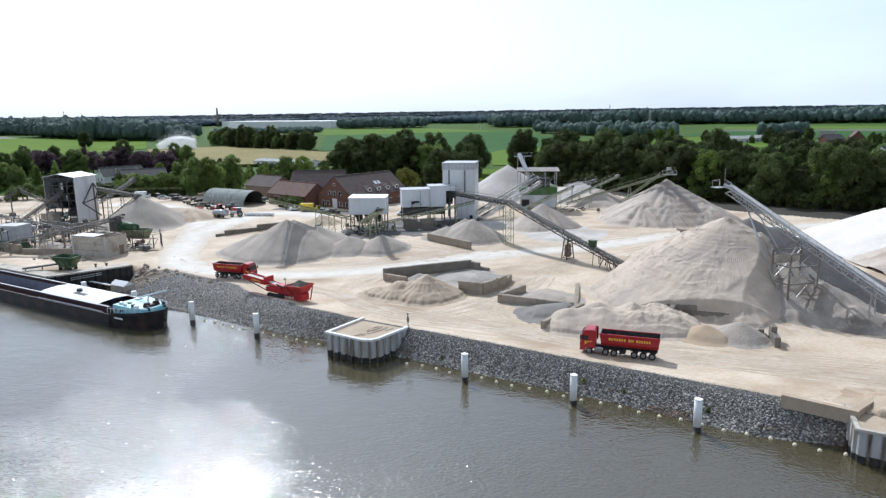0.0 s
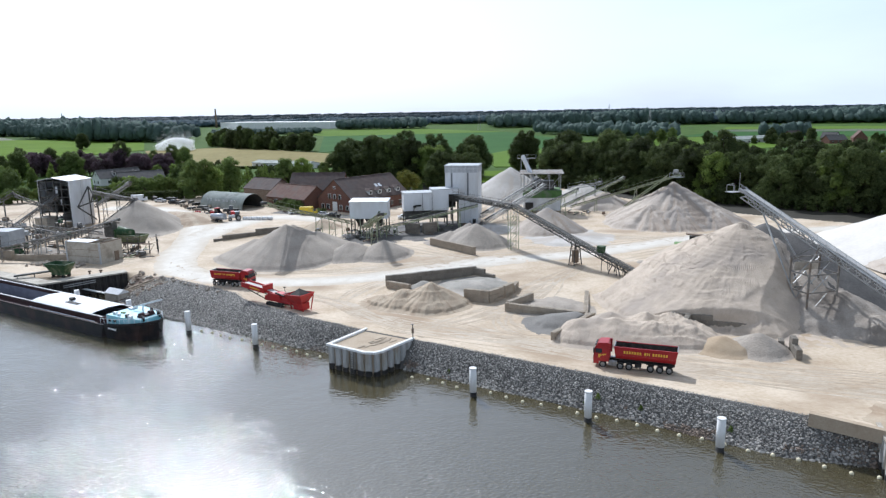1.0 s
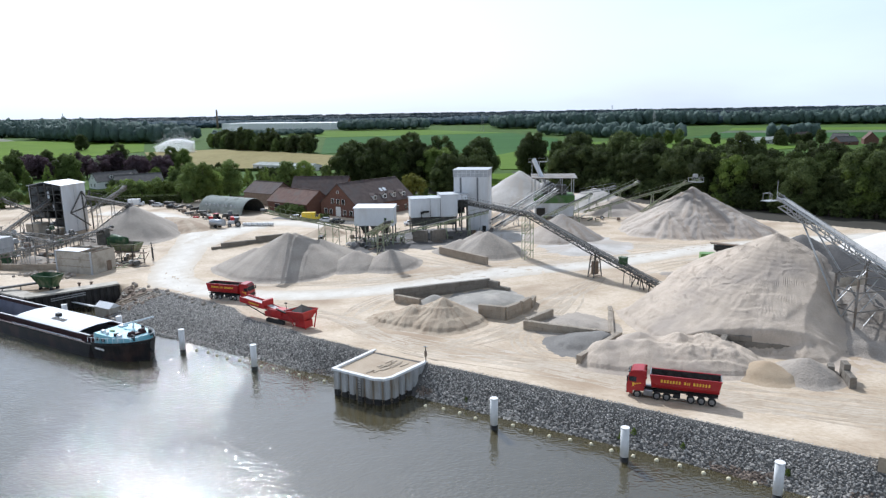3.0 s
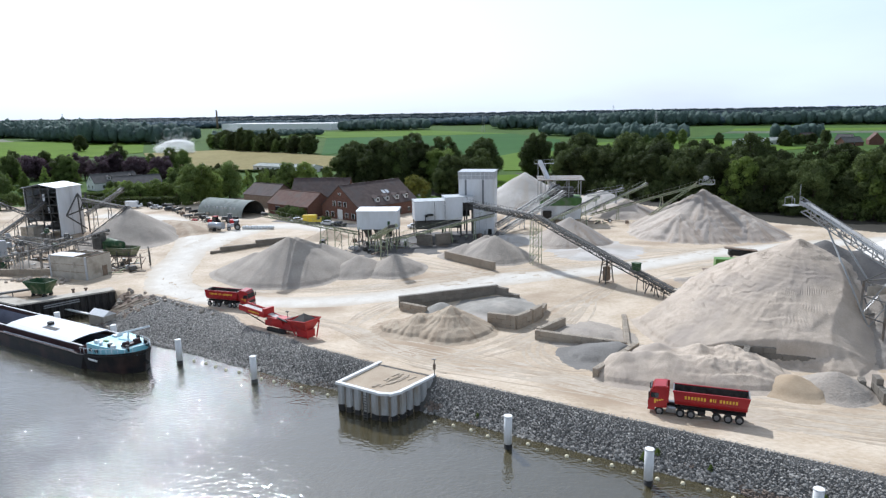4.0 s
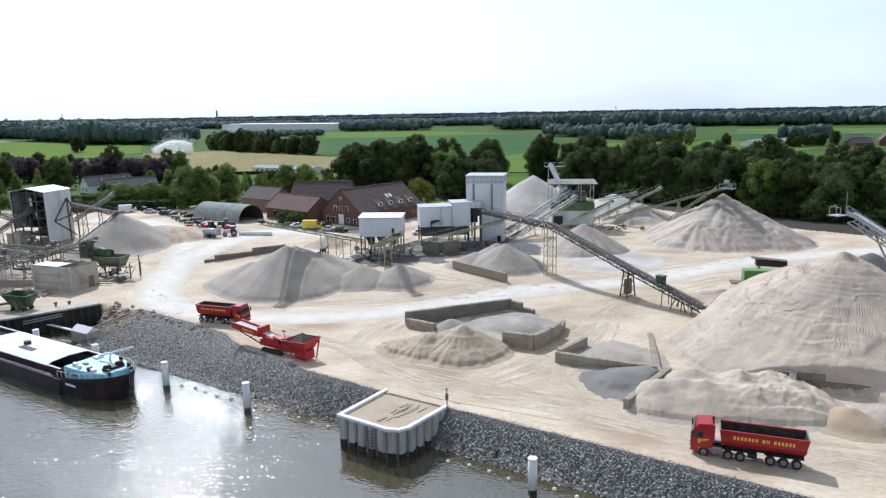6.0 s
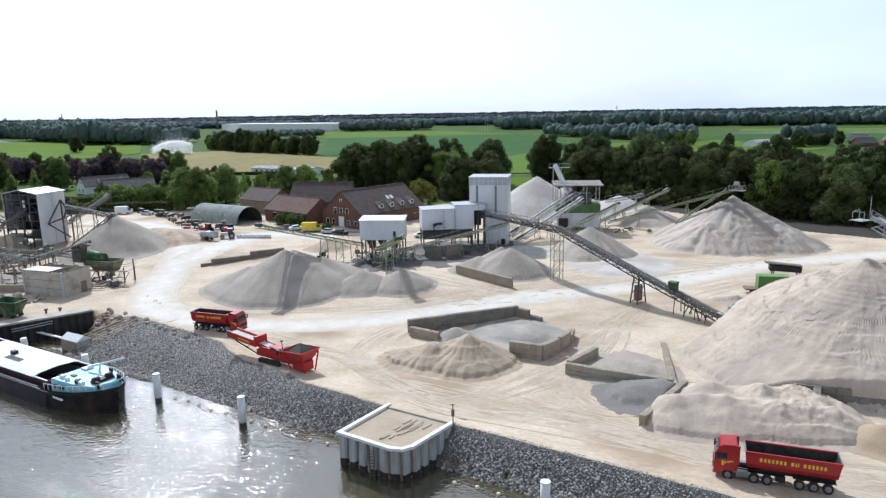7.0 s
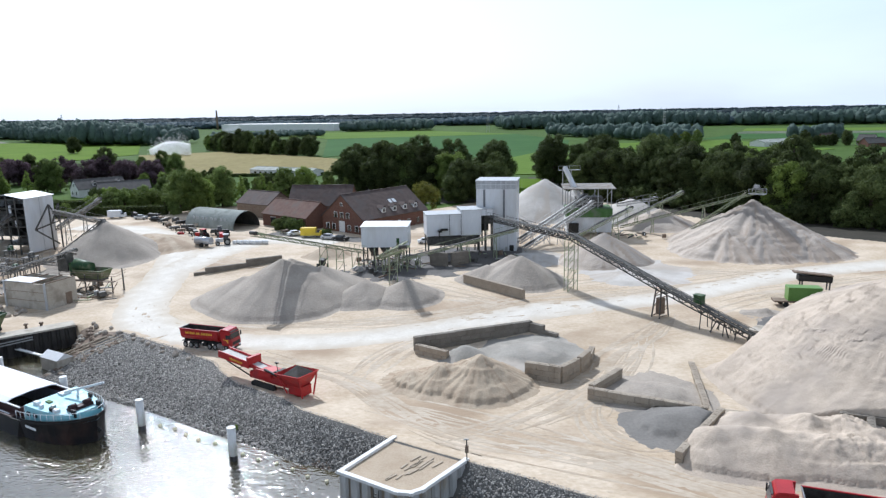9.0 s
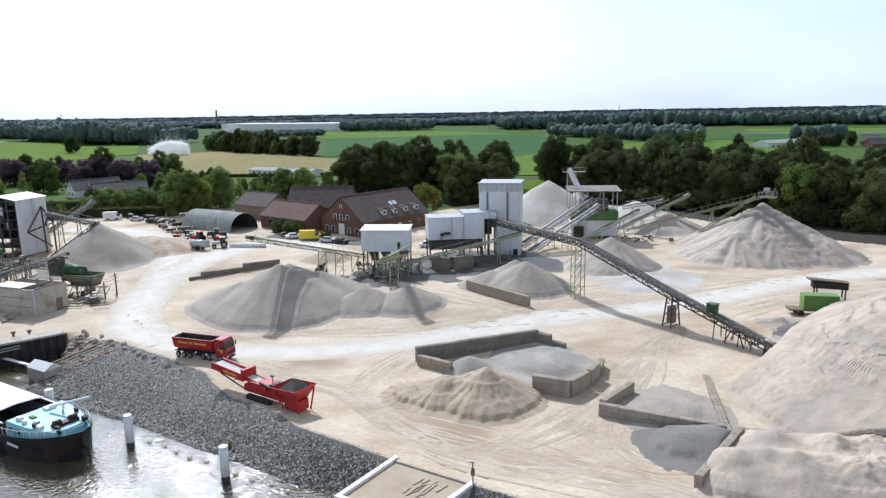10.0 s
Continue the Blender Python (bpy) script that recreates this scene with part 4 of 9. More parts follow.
# ---- tyre marks ----
def tyre_marks():
    rnd = random.Random(11)
    lanes = [
        ([(66, 72), (45, 79), (25, 87), (8, 96), (-6, 103), (-20, 113)], 9, 2.2), ([(60, 80), (40, 84), (24, 90), (10, 98)], 5, 1.2),
        ([(-12, 99), (-2, 105), (7, 113), (14, 124), (22, 134), (30, 145)], 5, 1.8), ([(10, 97), (5, 104), (9, 111), (17, 124), (20, 136)], 4, 1.4),
        ([(-60, 150), (-42, 141), (-14, 142), (8, 149), (30, 156), (60, 172)], 8, 2.2), ([(-22, 114), (-20, 124), (-16, 133), (-2, 141)], 5, 1.6),
        ([(-46, 132), (-34, 126), (-22, 118), (-12, 106), (-4, 100)], 6, 1.8), ([(8, 108), (6, 104), (9, 100), (13, 99), (15, 101)], 3, 0.8),
        ([(-74, 196), (-60, 190), (-34, 170), (-10, 158), (10, 146)], 6, 2.5), ([(12, 160), (22, 166), (34, 172), (50, 168), (70, 176)], 6, 2.2),
        ([(-66, 162), (-62, 148), (-52, 139)], 5, 2.0), ([(-90, 150), (-78, 152), (-70, 160)], 4, 1.5), ([(30, 140), (40, 150), (60, 160), (84, 168)], 5, 2),
    ]
    tm = thing("tyre_marks", Matrix.Identity(4), "faint pressed tyre ruts in the pale sand", "tyre marks", kind="structure")
    for pts, copies, spread in lanes:
        for _ in range(copies):
            off = [(x + rnd.gauss(0, spread), y + rnd.gauss(0, spread)) for x, y in pts]
            line = []
            for (a, b), (c, d) in zip(off, off[1:]):
                n = max(2, int(math.hypot(c - a, d - b) / 1.0))
                line += [(a + (c - a) * i / n, b + (d - b) * i / n) for i in range(n)]
            for _k in range(40):
                line = [line[0]] + [((p[0] + 2 * q[0] + r[0]) / 4, (p[1] + 2 * q[1] + r[1]) / 4) for p, q, r in zip(line, line[1:], line[2:])] + [line[-1]]
            i0 = rnd.randrange(max(1, len(line) // 3))
            line = line[i0: i0 + rnd.randrange(len(line) // 2, len(line))]
            wd = rnd.uniform(0.2, 0.42)
            for side in (-1.0, 1.0):
                prev, bm = None, B()
                for i in range(len(line) - 1):
                    (x, y), (x2, y2) = line[i], line[i + 1]
                    t = Vector((x2 - x, y2 - y)).normalized()
                    cx, cy = x - t.y * side, y + t.x * side
                    e = wd * (0.75 + 0.7 * noise.noise(Vector((x * 0.4, y * 0.4, side)))) * min(1.0, 0.15 + i / 6, 0.15 + (len(line) - 2 - i) / 6)
                    row = [bm.verts.new((cx - t.y * k * e, cy + t.x * k * e, land(cx - t.y * k * e, cy + t.x * k * e) + (0.022 if abs(k) < 1 else 0.004))) for k in (-1, -0.6, 0.6, 1)]
                    if prev:
                        for k in (0, 1, 2):
                            bm.faces.new((prev[k], prev[k + 1], row[k + 1], row[k]))
                    prev = row
                part("tyre_rut", bm, M["rut"], tm, smooth=True)


tyre_marks()


# ---- quay block of sheet piles ----
def wavy(pts, pitch=1.25, deep=0.28):
    """A corrugated plan line along pts, bulging to its right-hand side."""
    out = []
    for (a, b), (c, d) in zip(pts, pts[1:]):
        L = math.hypot(c - a, d - b)
        n = max(1, round(L / pitch))
        tx, ty = (c - a) / L, (d - b) / L
        for i in range(n):
            for f, o in ((0.0, 0), (0.12, deep), (0.62, deep), (0.74, 0)):
                k = (i + f) * L / n
                out.append((a + tx * k + ty * o, b + ty * k - tx * o))
    out.append(pts[-1])
    return out


def quay_block(pts, back, label, rim="cap"):
    o = Vector((pts[1][0], pts[1][1], WATER_Z))
    q = thing("quay_block", Matrix.Translation(o), label, "quay", kind="structure")
    line = wavy(pts)
    for nm, z0, z1, mk, lab in (("sheet_pile_wall", -2.75, -0.15, "sheet", ""), ("tidal_band", -6, -2.75, "black_wall", "dark wet tidal band")):
        bm = B()
        lo, hi = [bm.verts.new((x, y, z0 + (0.12 * math.sin(i * 1.3) if z0 > -5 else 0))) for i, (x, y) in enumerate(line)], [bm.verts.new((x, y, z1 + (0.12 * math.sin(i * 1.3) if z1 < -1 else 0))) for i, (x, y) in enumerate(line)]
        for i in range(len(line) - 1):
            bm.faces.new((lo[i], lo[i + 1], hi[i + 1], hi[i]))
        part(nm, bm, M[mk], q, lab)
    bm = B()
    prism(bm, pts + back, -6, -0.16)
    part("fill", bm, M["tan"], q, "trodden sand fill with timber scraps")
    for i, (a, b) in enumerate(zip(pts, pts[1:])):
        bm = B()
        d = (Vector(b) - Vector(a)).normalized() * 0.26
        bar(bm, (a[0] - d.x, a[1] - d.y, 0.0), (b[0] + d.x, b[1] + d.y, 0.0), 0.48, 0.3 + 0.004 * i)
        part("cap_beam", bm, M[rim], q, "white painted capping beam" if rim == "cap" else "buff concrete capping beam")
    return q


quay = quay_block([(-14.2, 101.2), (-18.7, 94.2), (-12.9, 90.6), (-11.6, 90.4), (-10.6, 91.0), (-6.6, 96.4)], [(-9, 99.5)], "sheet pile quay block with white capping jutting into the river")
bm = B()
ax, ay = bank(-19.0, -1.0)
lad = Vector((-14.6, 91.3))
t = Vector((5.8, -3.6)).normalized()
n = Vector((-t.y, t.x)) * -0.45
for k in (-0.3, 0.3):
    p = lad + t * k + n
    bar(bm, (p.x, p.y, -5), (p.x, p.y, 0.1), 0.08)
for i in range(11):
    a, b = lad + t * -0.3 + n, lad + t * 0.3 + n
    bar(bm, (a.x, a.y, -3.9 + i * 0.35), (b.x, b.y, -3.9 + i * 0.35), 0.07)
part("ladder", bm, M["dark_steel"], quay, "dark steel ladder")
for i in range(14):
    bm = B()
    k, q = RND.uniform(-3.4, 2.6), RND.gauss(0, 0.75)
    x, y = -12.2 + 0.55 * k + 0.83 * q, 95.4 + 0.83 * k - 0.55 * q
    a = radians(55 + RND.uniform(-8, 8))
    L = RND.uniform(0.6, 2.4)
    bar(bm, (x, y, -0.1), (x + L * math.cos(a), y + L * math.sin(a), -0.1), 0.2, 0.06)
    tagged(part("timber_scrap", bm, M["hose"]), "broken weathered timber scrap on the quay", "timber", "timber scraps on the quay")
quay2 = quay_block([(44.6, 67.5), (42.6, 61.6), (60.0, 51.8), (66, 60)], [(60, 70)], "second sheet pile quay block with sand on top", "concrete")
heap("sand_stockpile", [(50.5, 66.5, 1.5, 0.22), (47.5, 64.0, 0.7, 0.2)], M["tan"], "sand spilled over the second quay block", res=0.4, seed=41, group="")

# ---- mooring piles and buoys ----
def pile_at(x, y):
    p = thing("mooring_pile", Matrix.Translation((x, y, -8)), "white painted steel mooring pile with a dark waterline band", "mooring pile", "mooring piles along the bank")
    bm = B()
    tube(bm, (x, y, -2.95), (x, y, 0.28), 0.46, 20)
    part("shaft", bm, M["cap"], p)
    bm = B()
    tube(bm, (x, y, -8), (x, y, -2.95), 0.455, 20)
    part("tidal_band", bm, M["black"], p, "black wet band")
    bm = B()
    tube(bm, (x, y, 0.28), (x, y, 0.36), 0.5, 20, 0.47)
    part("cap_plate", bm, M["cap"], p)


for i in range(7):
    x, y = (28.6 - 12.9 * i, 68.55 + 7.4 * i) if i < 3 else (-32.25 - 13.71 * (i - 3), 103.1 + 7.52 * (i - 3))
    if i == 2:
        x, y = 2.15, 83.65
    pile_at(x, y)

bm = B()
bmesh.ops.create_icosphere(bm, subdivisions=2, radius=0.24)
buoy_me = mesh_of("buoy", bm, M["buoy"], True)
for i in range(47):
    s = -54 + i * 2.42
    if -21.5 < s < -12:
        continue
    x, y = bank(s, 1.5 + 0.25 * math.sin(i * 1.7))
    tagged(piece("buoy", buoy_me, None, Matrix.Translation((x, y, WATER_Z + 0.06))), "small round cream marker buoy floating on the river", "buoy", "marker buoys along the bank")


# ---- concrete block walls ----
def block_me(name, material, s):
    bm = B()
    bx(bm, (0, 0, 0), s)
    bmesh.ops.bevel(bm, geom=list(bm.edges), offset=0.03, segments=1, affect="EDGES")
    for x in ((-0.4, 0.4) if s[0] > 1 else (0.0,)):
        bx(bm, (x, 0, s[2] / 2 - 0.015), (0.5, 0.42, 0.1), 0, 0.85)
    return mesh_of(name, bm, material)


BLOCK = {(k, L): block_me("concrete_block", M[k], (L, 0.78, 0.78)) for k in ("block", "dark_block") for L in (1.58, 0.78)}


def block_wall(a, b, h, label, kind="block", h2=None, sink=0.15):
    """A wall of stacked concrete blocks from a to b, of height h at a and h2 at b."""
    h2 = h if h2 is None else h2
    w = thing("block_wall", Matrix.Translation(on(*a)), label, "wall", "concrete block walls")
    d = Vector(b) - Vector(a)
    L, ang = d.length, math.atan2(d.y, d.x)
    for r in range(int(max(h, h2) / 0.8 + 0.5)):
        x = 0.0
        first = r % 2
        while x < L - 0.35:
            ln = 0.8 if first or L - x < 1.5 else 1.6
            first = 0
            if r * 0.8 + 0.35 < h + (h2 - h) * (x + ln / 2) / L:
                p = Vector(a) + d.normalized() * (x + ln / 2)
                z = min(land(*a), land(p.x, p.y)) - sink + 0.4 + r * 0.8
                m = Matrix.Translation((p.x, p.y, z)) @ Euler((0, 0, ang + RND.uniform(-0.012, 0.012))).to_matrix().to_4x4() @ Matrix.Translation((0, RND.uniform(-0.03, 0.03), 0))
                piece("concrete_block", BLOCK[(kind, 0.78 if ln < 1 else 1.58)], w, m)
            x += ln


block_wall((-14.0, 129.4), (3.4, 136.6), 2.6, "weathered concrete block back wall of the grit bunker", "dark_block")
block_wall((3.6, 136.4), (7.2, 133.6), 1.9, "stepped concrete block end of the bunker's back wall", "dark_block", 0.7)
block_wall((-13.6, 128.6), (-8.8, 125.2), 1.7, "low concrete block return wall of the bunker")
block_wall((1.3, 119.2), (5.4, 117.3), 2.5, "concrete block end wall of the bunker")
block_wall((5.6, 117.2), (8.4, 120.4), 2.5, "concrete block side wall of the bunker")
block_wall((8.5, 120.6), (10.3, 123.6), 2.5, "concrete block side wall bending with the bunker")
block_wall((10.4, 123.8), (11.4, 127.2), 1.9, "concrete block side wall at the bunker's mouth", "block", 1.8)
block_wall((8.2, 112.3), (20.6, 106.6), 1.4, "low concrete block wall of the open bay")
block_wall((8.7, 113.1), (13.2, 118.3), 1.3, "low concrete block return wall of the bay")
block_wall((20.9, 107.2), (23.9, 122.6), 1.2, "low concrete block wall below the huge stockpile")
block_wall((14.2, 96.4), (21.9, 106.4), 1.7, "concrete block wall holding back buff sand")
block_wall((22.5, 107.6), (33.5, 104.4), 1.0, "half buried concrete block wall under sand")
block_wall((33.2, 103.4), (44.0, 99.8), 2.5, "stepped concrete block wall in the sand", "dark_block", 1.4)
block_wall((34.4, 99.6), (35.8, 102.2), 2.4, "short concrete block return wall in the sand", "dark_block")
block_wall((46.9, 91.9), (46.1, 88.0), 2.3, "short stepped concrete block wall end", "dark_block", 1.6)
block_wall((45.3, 91.6), (46.0, 93.4), 1.7, "short concrete block wall beside grey gravel", "dark_block")
block_wall((-64.5, 175.8), (-48.0, 185.4), 0.9, "dark stepped concrete block wall behind the gravel", "dark_block", 2.6)
block_wall((-13.9, 179.4), (-10.0, 177.8), 3.2, "dark concrete block bay beside the tower", "dark_block")
block_wall((-9.3, 178.6), (-5.6, 180.6), 3.2, "dark concrete block bay wall under the belts", "dark_block")
block_wall((-106.0, 157.6), (-92.5, 158.0), 1.6, "long low concrete block wall before the plant")
block_wall((-113, 161), (-106.5, 157.8), 2.2, "buff concrete block wall beside the feeder")
for k in range(5):
    block_wall((66.5 + k * 1.7, 106.5 - k * 0.9), (67.9 + k * 1.7, 105.7 - k * 0.9), 0.8 + 0.8 * (k % 2), "loose concrete blocks on the sand", "dark_block")

bm = B()
for a, b, z in (((-6.6, 163.9), (3.9, 151.6), 1.9),):
    d = (Vector(b) - Vector(a)).normalized()
    bar(bm, (a[0], a[1], land(*a) + z / 2 - 0.1), (b[0], b[1], land(*b) + z / 2 - 0.1), 0.6, z)
bmesh.ops.bevel(bm, geom=list(bm.edges), offset=0.05, segments=1, affect="EDGES")
tagged(part("retaining_wall", bm, M["block"]), "buff cast concrete retaining wall before a gravel heap", "wall")
bm = B()
bar(bm, (38.2, 69.2, -0.1), (44.3, 64.6, -0.1), 0.7, 1.5)
bar(bm, (44.0, 64.9, -0.1), (48.5, 68.5, -0.1), 0.7, 1.49)
tagged(part("retaining_wall", bm, M["tan"]), "buff concrete retaining wall at the water's edge", "wall")


# ---- belt conveyors ----
def conveyor(name, pts, width, label, steel="steel", belt="belt", deep=0.9, legs=(), head=True, rail=True, cell=1.6, group="belt conveyors"):
    """A lattice-girder belt conveyor along pts, with trestles at legs: (share of the run, spread across)."""
    pts = [Vector(p) for p in pts]
    o = Vector((pts[0].x, pts[0].y, land(pts[0].x, pts[0].y)))
    c = thing(name, Matrix.Translation(o), label, "conveyor", group)
    fine = 0.09 if deep < 0.8 else 0.12
    for i, (a, b) in enumerate(zip(pts, pts[1:])):
        d = b - a
        side = Vector((-d.y, d.x, 0)).normalized() * width / 2
        down = Vector((0, 0, -deep))
        bm = B()
        n = max(2, int(d.length / cell))
        for sg in (-1, 1):
            bar(bm, a + side * sg, b + side * sg, fine * 1.3)
            bar(bm, a + side * sg + down, b + side * sg + down, fine * 1.3)
            for k in range(n):
                p, q = a + d * (k / n), a + d * ((k + 1) / n)
                bar(bm, p + side * sg, p + side * sg + down, fine)
                bar(bm, (p if k % 2 else q) + side * sg, (q if k % 2 else p) + side * sg + down, fine)
        for k in range(n + 1):
            p = a + d * (k / n) + down
            bar(bm, p - side, p + side, fine)
        part("lattice_girder", bm, M[steel], c)
        bm = B()
        bar(bm, a + Vector((0, 0, 0.13)), b + Vector((0, 0, 0.13)), width * 0.72, 0.08)
        part("belt", bm, M[belt], c, "worn rubber belt")
        if rail:
            bm = B()
            for k in range(n + 1):
                p = a + d * (k / n) + side * 1.5
                bar(bm, p + Vector((0, 0, -0.05)), p + Vector((0, 0, 1.0)), 0.05)
            bar(bm, a + side * 1.5 + Vector((0, 0, 1)), b + side * 1.5 + Vector((0, 0, 1)), 0.05)
            bar(bm, a + side * 1.3 - Vector((0, 0, 0.05)), b + side * 1.3 - Vector((0, 0, 0.05)), width * 0.35, 0.05)
            part("walkway", bm, M[steel], c)
    run_l = [0.0]
    for a, b in zip(pts, pts[1:]):
        run_l.append(run_l[-1] + (b - a).length)
    for share, spread in legs:
        t = share * run_l[-1]
        k = max(i for i in range(len(pts) - 1) if run_l[i] <= t + 1e-6)
        p = pts[k].lerp(pts[k + 1], (t - run_l[k]) / (run_l[k + 1] - run_l[k]))
        d = pts[k + 1] - pts[k]
        along = Vector((d.x, d.y, 0)).normalized()
        side = Vector((-d.y, d.x, 0)).normalized()
        g = land(p.x, p.y)
        top = p.z - deep
        if top - g < 0.6:
            continue
        for sg in (-1, 1):
            bm = B()
            f = p + side * sg * spread / 2
            bar(bm, (f.x, f.y, g), (p + side * sg * width / 2).xy.to_3d() + Vector((0, 0, top)), 0.16)
            part("leg", bm, M[steel], c)
        n = max(1, int((top - g) / 2.2))
        for j in range(n):
            za, zb = g + (top - g) * j / n, g + (top - g) * (j + 1) / n
            ra, rb = (spread + (width - spread) * (z - g) / (top - g) for z in (za, zb))
            l1, r1 = p - side * ra / 2, p + side * ra / 2
            l2, r2 = p - side * rb / 2, p + side * rb / 2
            for u, v, thick in (((l1.x, l1.y, za), (r2.x, r2.y, zb), 0.08), ((l2.x, l2.y, zb), (r2.x, r2.y, zb), 0.09)):
                bm = B()
                bar(bm, u, v, thick)
                part("brace", bm, M[steel], c)
    if head:
        bm = B()
        e, d = pts[-1], (pts[-1] - pts[-2]).normalized()
        side = Vector((-d.y, d.x, 0)).normalized()
        tube(bm, e - side * width * 0.45, e + side * width * 0.45, 0.35, 14)
        part("head_drum", bm, M["dark_steel"], c)
        bm = B()
        bar(bm, e + side * width * 0.7 - d * 0.8, e + side * width * 0.7 + d * 0.1, 0.5, 0.45)
        bar(bm, e + side * width * 0.7 - d * 1.6, e + side * width * 0.7 - d * 0.8, 0.3, 0.3)
        part("drive_motor", bm, M[steel], c)
    return c


main = conveyor("belt_conveyor", [(35.4, 128.0, 1.6), (24.4, 141.2, 6.3), (13.3, 157.2, 11.3), (-0.2, 190.0, 9.8)], 1.3, "long dark lattice belt conveyor rising to the tower", "dark_steel", "belt", 1.0, [], head=False)
# the tall trestle at the bend and the engine housing on the girder
bm = B()
d = Vector((0.57, -0.82, 0))
sd = Vector((0.82, 0.57, 0))
g = 0.85
for i in (-1, 1):
    for j in (-1, 1):
        p = Vector((13.0, 157.6, 0)) + d * i * 0.5 + sd * j * 1.2
        bar(bm, (p.x, p.y, g - 0.1), (p.x, p.y, 10.2), 0.14)
for k in range(5):
    z = g + k * 1.9
    for i in (-1, 1):
        a, b = Vector((13.0, 157.6, 0)) + d * i * 0.5 - sd * 1.2, Vector((13.0, 157.6, 0)) + d * i * 0.5 + sd * 1.2
        bar(bm, (a.x, a.y, z), (b.x, b.y, z + 1.9), 0.08)
        bar(bm, (a.x, a.y, z + 1.9), (b.x, b.y, z + 1.9), 0.09)
part("trestle", bm, M["green_steel"], main, "tall pale green trestle")
bm = B()
bx(bm, (29.0, 135.8, 5.0), (1.3, 1.1, 1.2), -50)
bx(bm, (29.0, 135.8, 5.7), (1.5, 1.3, 0.12), -50)
part("engine_housing", bm, M["green"], main, "dark green engine housing")
bm = B()
for i in (-1, 1):
    for j in (-1, 1):
        p = Vector((31.6, 132.7, 0)) + d * i * 1.6 + sd * j * 0.8
        q = Vector((31.6, 132.7, 0)) + d * i * 0.6 + sd * j * 0.6
        bar(bm, (p.x, p.y, 0.5), (q.x, q.y, 2.6), 0.14)
for i in range(5):
    p = Vector((34.4, 129.2, 1.4)).lerp(Vector((29.6, 135.0, 3.6)), i / 4)
    for k in (-1, 1):
        bar(bm, (p + sd * k * 0.75), (p.x + sd.x * k * 1.0, p.y + sd.y * k * 1.0, 0.1), 0.12)
    bar(bm, p + sd * 0.85, p - sd * 0.85 - Vector((0, 0, 0.7)), 0.1)
part("tail_frame", bm, M["dark_steel"], main, "dark rusty tail frame")
bm = B()
bx(bm, (36.4, 128.6, 1.2), (4.0, 2.8, 2.4), -50, 1.1)
part("feed_hopper", bm, M["concrete"], main, "concrete feed hopper box")
for i in (-1, 1):
    for k in (-1, 1):
        bm = B()
        p = Vector((24.7, 140.9, 0)) + sd * k * 1.15 + d * i * 0.8
        q = Vector((24.7, 140.9, 0)) + sd * k * 0.6 + d * i * 0.5
        bar(bm, (p.x, p.y, 0.2), (q.x, q.y, 5.3), 0.2)
        part("leg", bm, M["dark_steel"], main)
for z in (1.0, 2.6, 4.2):
    for k in (-1, 1):
        p, q = Vector((24.7, 140.9, 0)) + sd * k * 0.9 - d * 0.65, Vector((24.7, 140.9, 0)) + sd * k * 0.9 + d * 0.65
        bm = B()
        bar(bm, (p.x, p.y, z), (q.x, q.y, z + 1.2), 0.1)
        part("brace", bm, M["rusty"], main)
        p, q = Vector((24.7, 140.9, 0)) - sd * 0.9 + d * k * 0.65, Vector((24.7, 140.9, 0)) + sd * 0.9 + d * k * 0.65
        bm = B()
        bar(bm, (p.x, p.y, z), (q.x, q.y, z), 0.12)
        part("brace", bm, M["rusty"], main)
bm = B()
bx(bm, (24.7, 140.9, 2.6), (0.9, 1.1, 2.6), -55)
part("counterweight", bm, M["rusty"], main, "rusty counterweight frame")

conveyor("stacking_conveyor", [(70.5, 88.5, 0.6), (48.4, 115.8, 19.3)], 1.6, "long galvanised stacking conveyor above the huge stockpile", "steel", "pale_belt", 1.4, [(0.3, 2.4)])
bm = B()
for a, b in (((53.2, 104.0, 2.5), (50.4, 113.0, 16.4)), ((56.6, 106.6, 5.0), (52.2, 112.6, 15.2))):
    tube(bm, a, b, 0.13, 8)
bar(bm, (52.4, 104.4, 6.5), (56, 106.4, 9), 0.14)
st = bpy.data.objects["stacking_conveyor"]
part("stay_pipe", bm, M["steel"], st)
corners = [Vector(p) for p in ((53.9, 102.5), (59.1, 104.0), (58.0, 107.8), (52.8, 106.3))]
for p in corners:
    bm = B()
    bar(bm, (p.x, p.y, -0.3), (p.x, p.y, 9.6), 0.24)
    part("trestle_leg", bm, M["plant_steel"], st)
for z in (4.6, 7.4, 9.5):
    for p, q in zip(corners, corners[1:] + corners[:1]):
        bm = B()
        bar(bm, (p.x, p.y, z), (q.x, q.y, z), 0.16)
        part("trestle_beam", bm, M["plant_steel"], st)
for a, b, za, zb in ((0, 1, 0.8, 4.4), (0, 1, 4.0, 7.2), (0, 1, 6.0, 9.3), (1, 2, 1.0, 7.0), (3, 0, 1.0, 7.0), (3, 2, 4.6, 9.4)):
    bm = B()
    p, q = corners[a], corners[b].lerp(corners[a], 0.35 if a == 0 else 0.0)
    bar(bm, (p.x, p.y, za), (q.x, q.y, zb), 0.1)
    part("trestle_brace", bm, M["steel"], st)
for p in corners:
    bm = B()
    q = Vector((56.8, 105.4)).lerp(p, 0.25)
    bar(bm, (p.x, p.y, 9.5), (q.x, q.y, 11.2), 0.16)
    part("trestle_head", bm, M["plant_steel"], st)
bm = B()
bar(bm, (53.0, 105.6, 8.2), (57.4, 107.0, 8.2), 0.1, 1.4)
part("splash_board", bm, M["concrete"], st, "buff splash board")
bm = B()
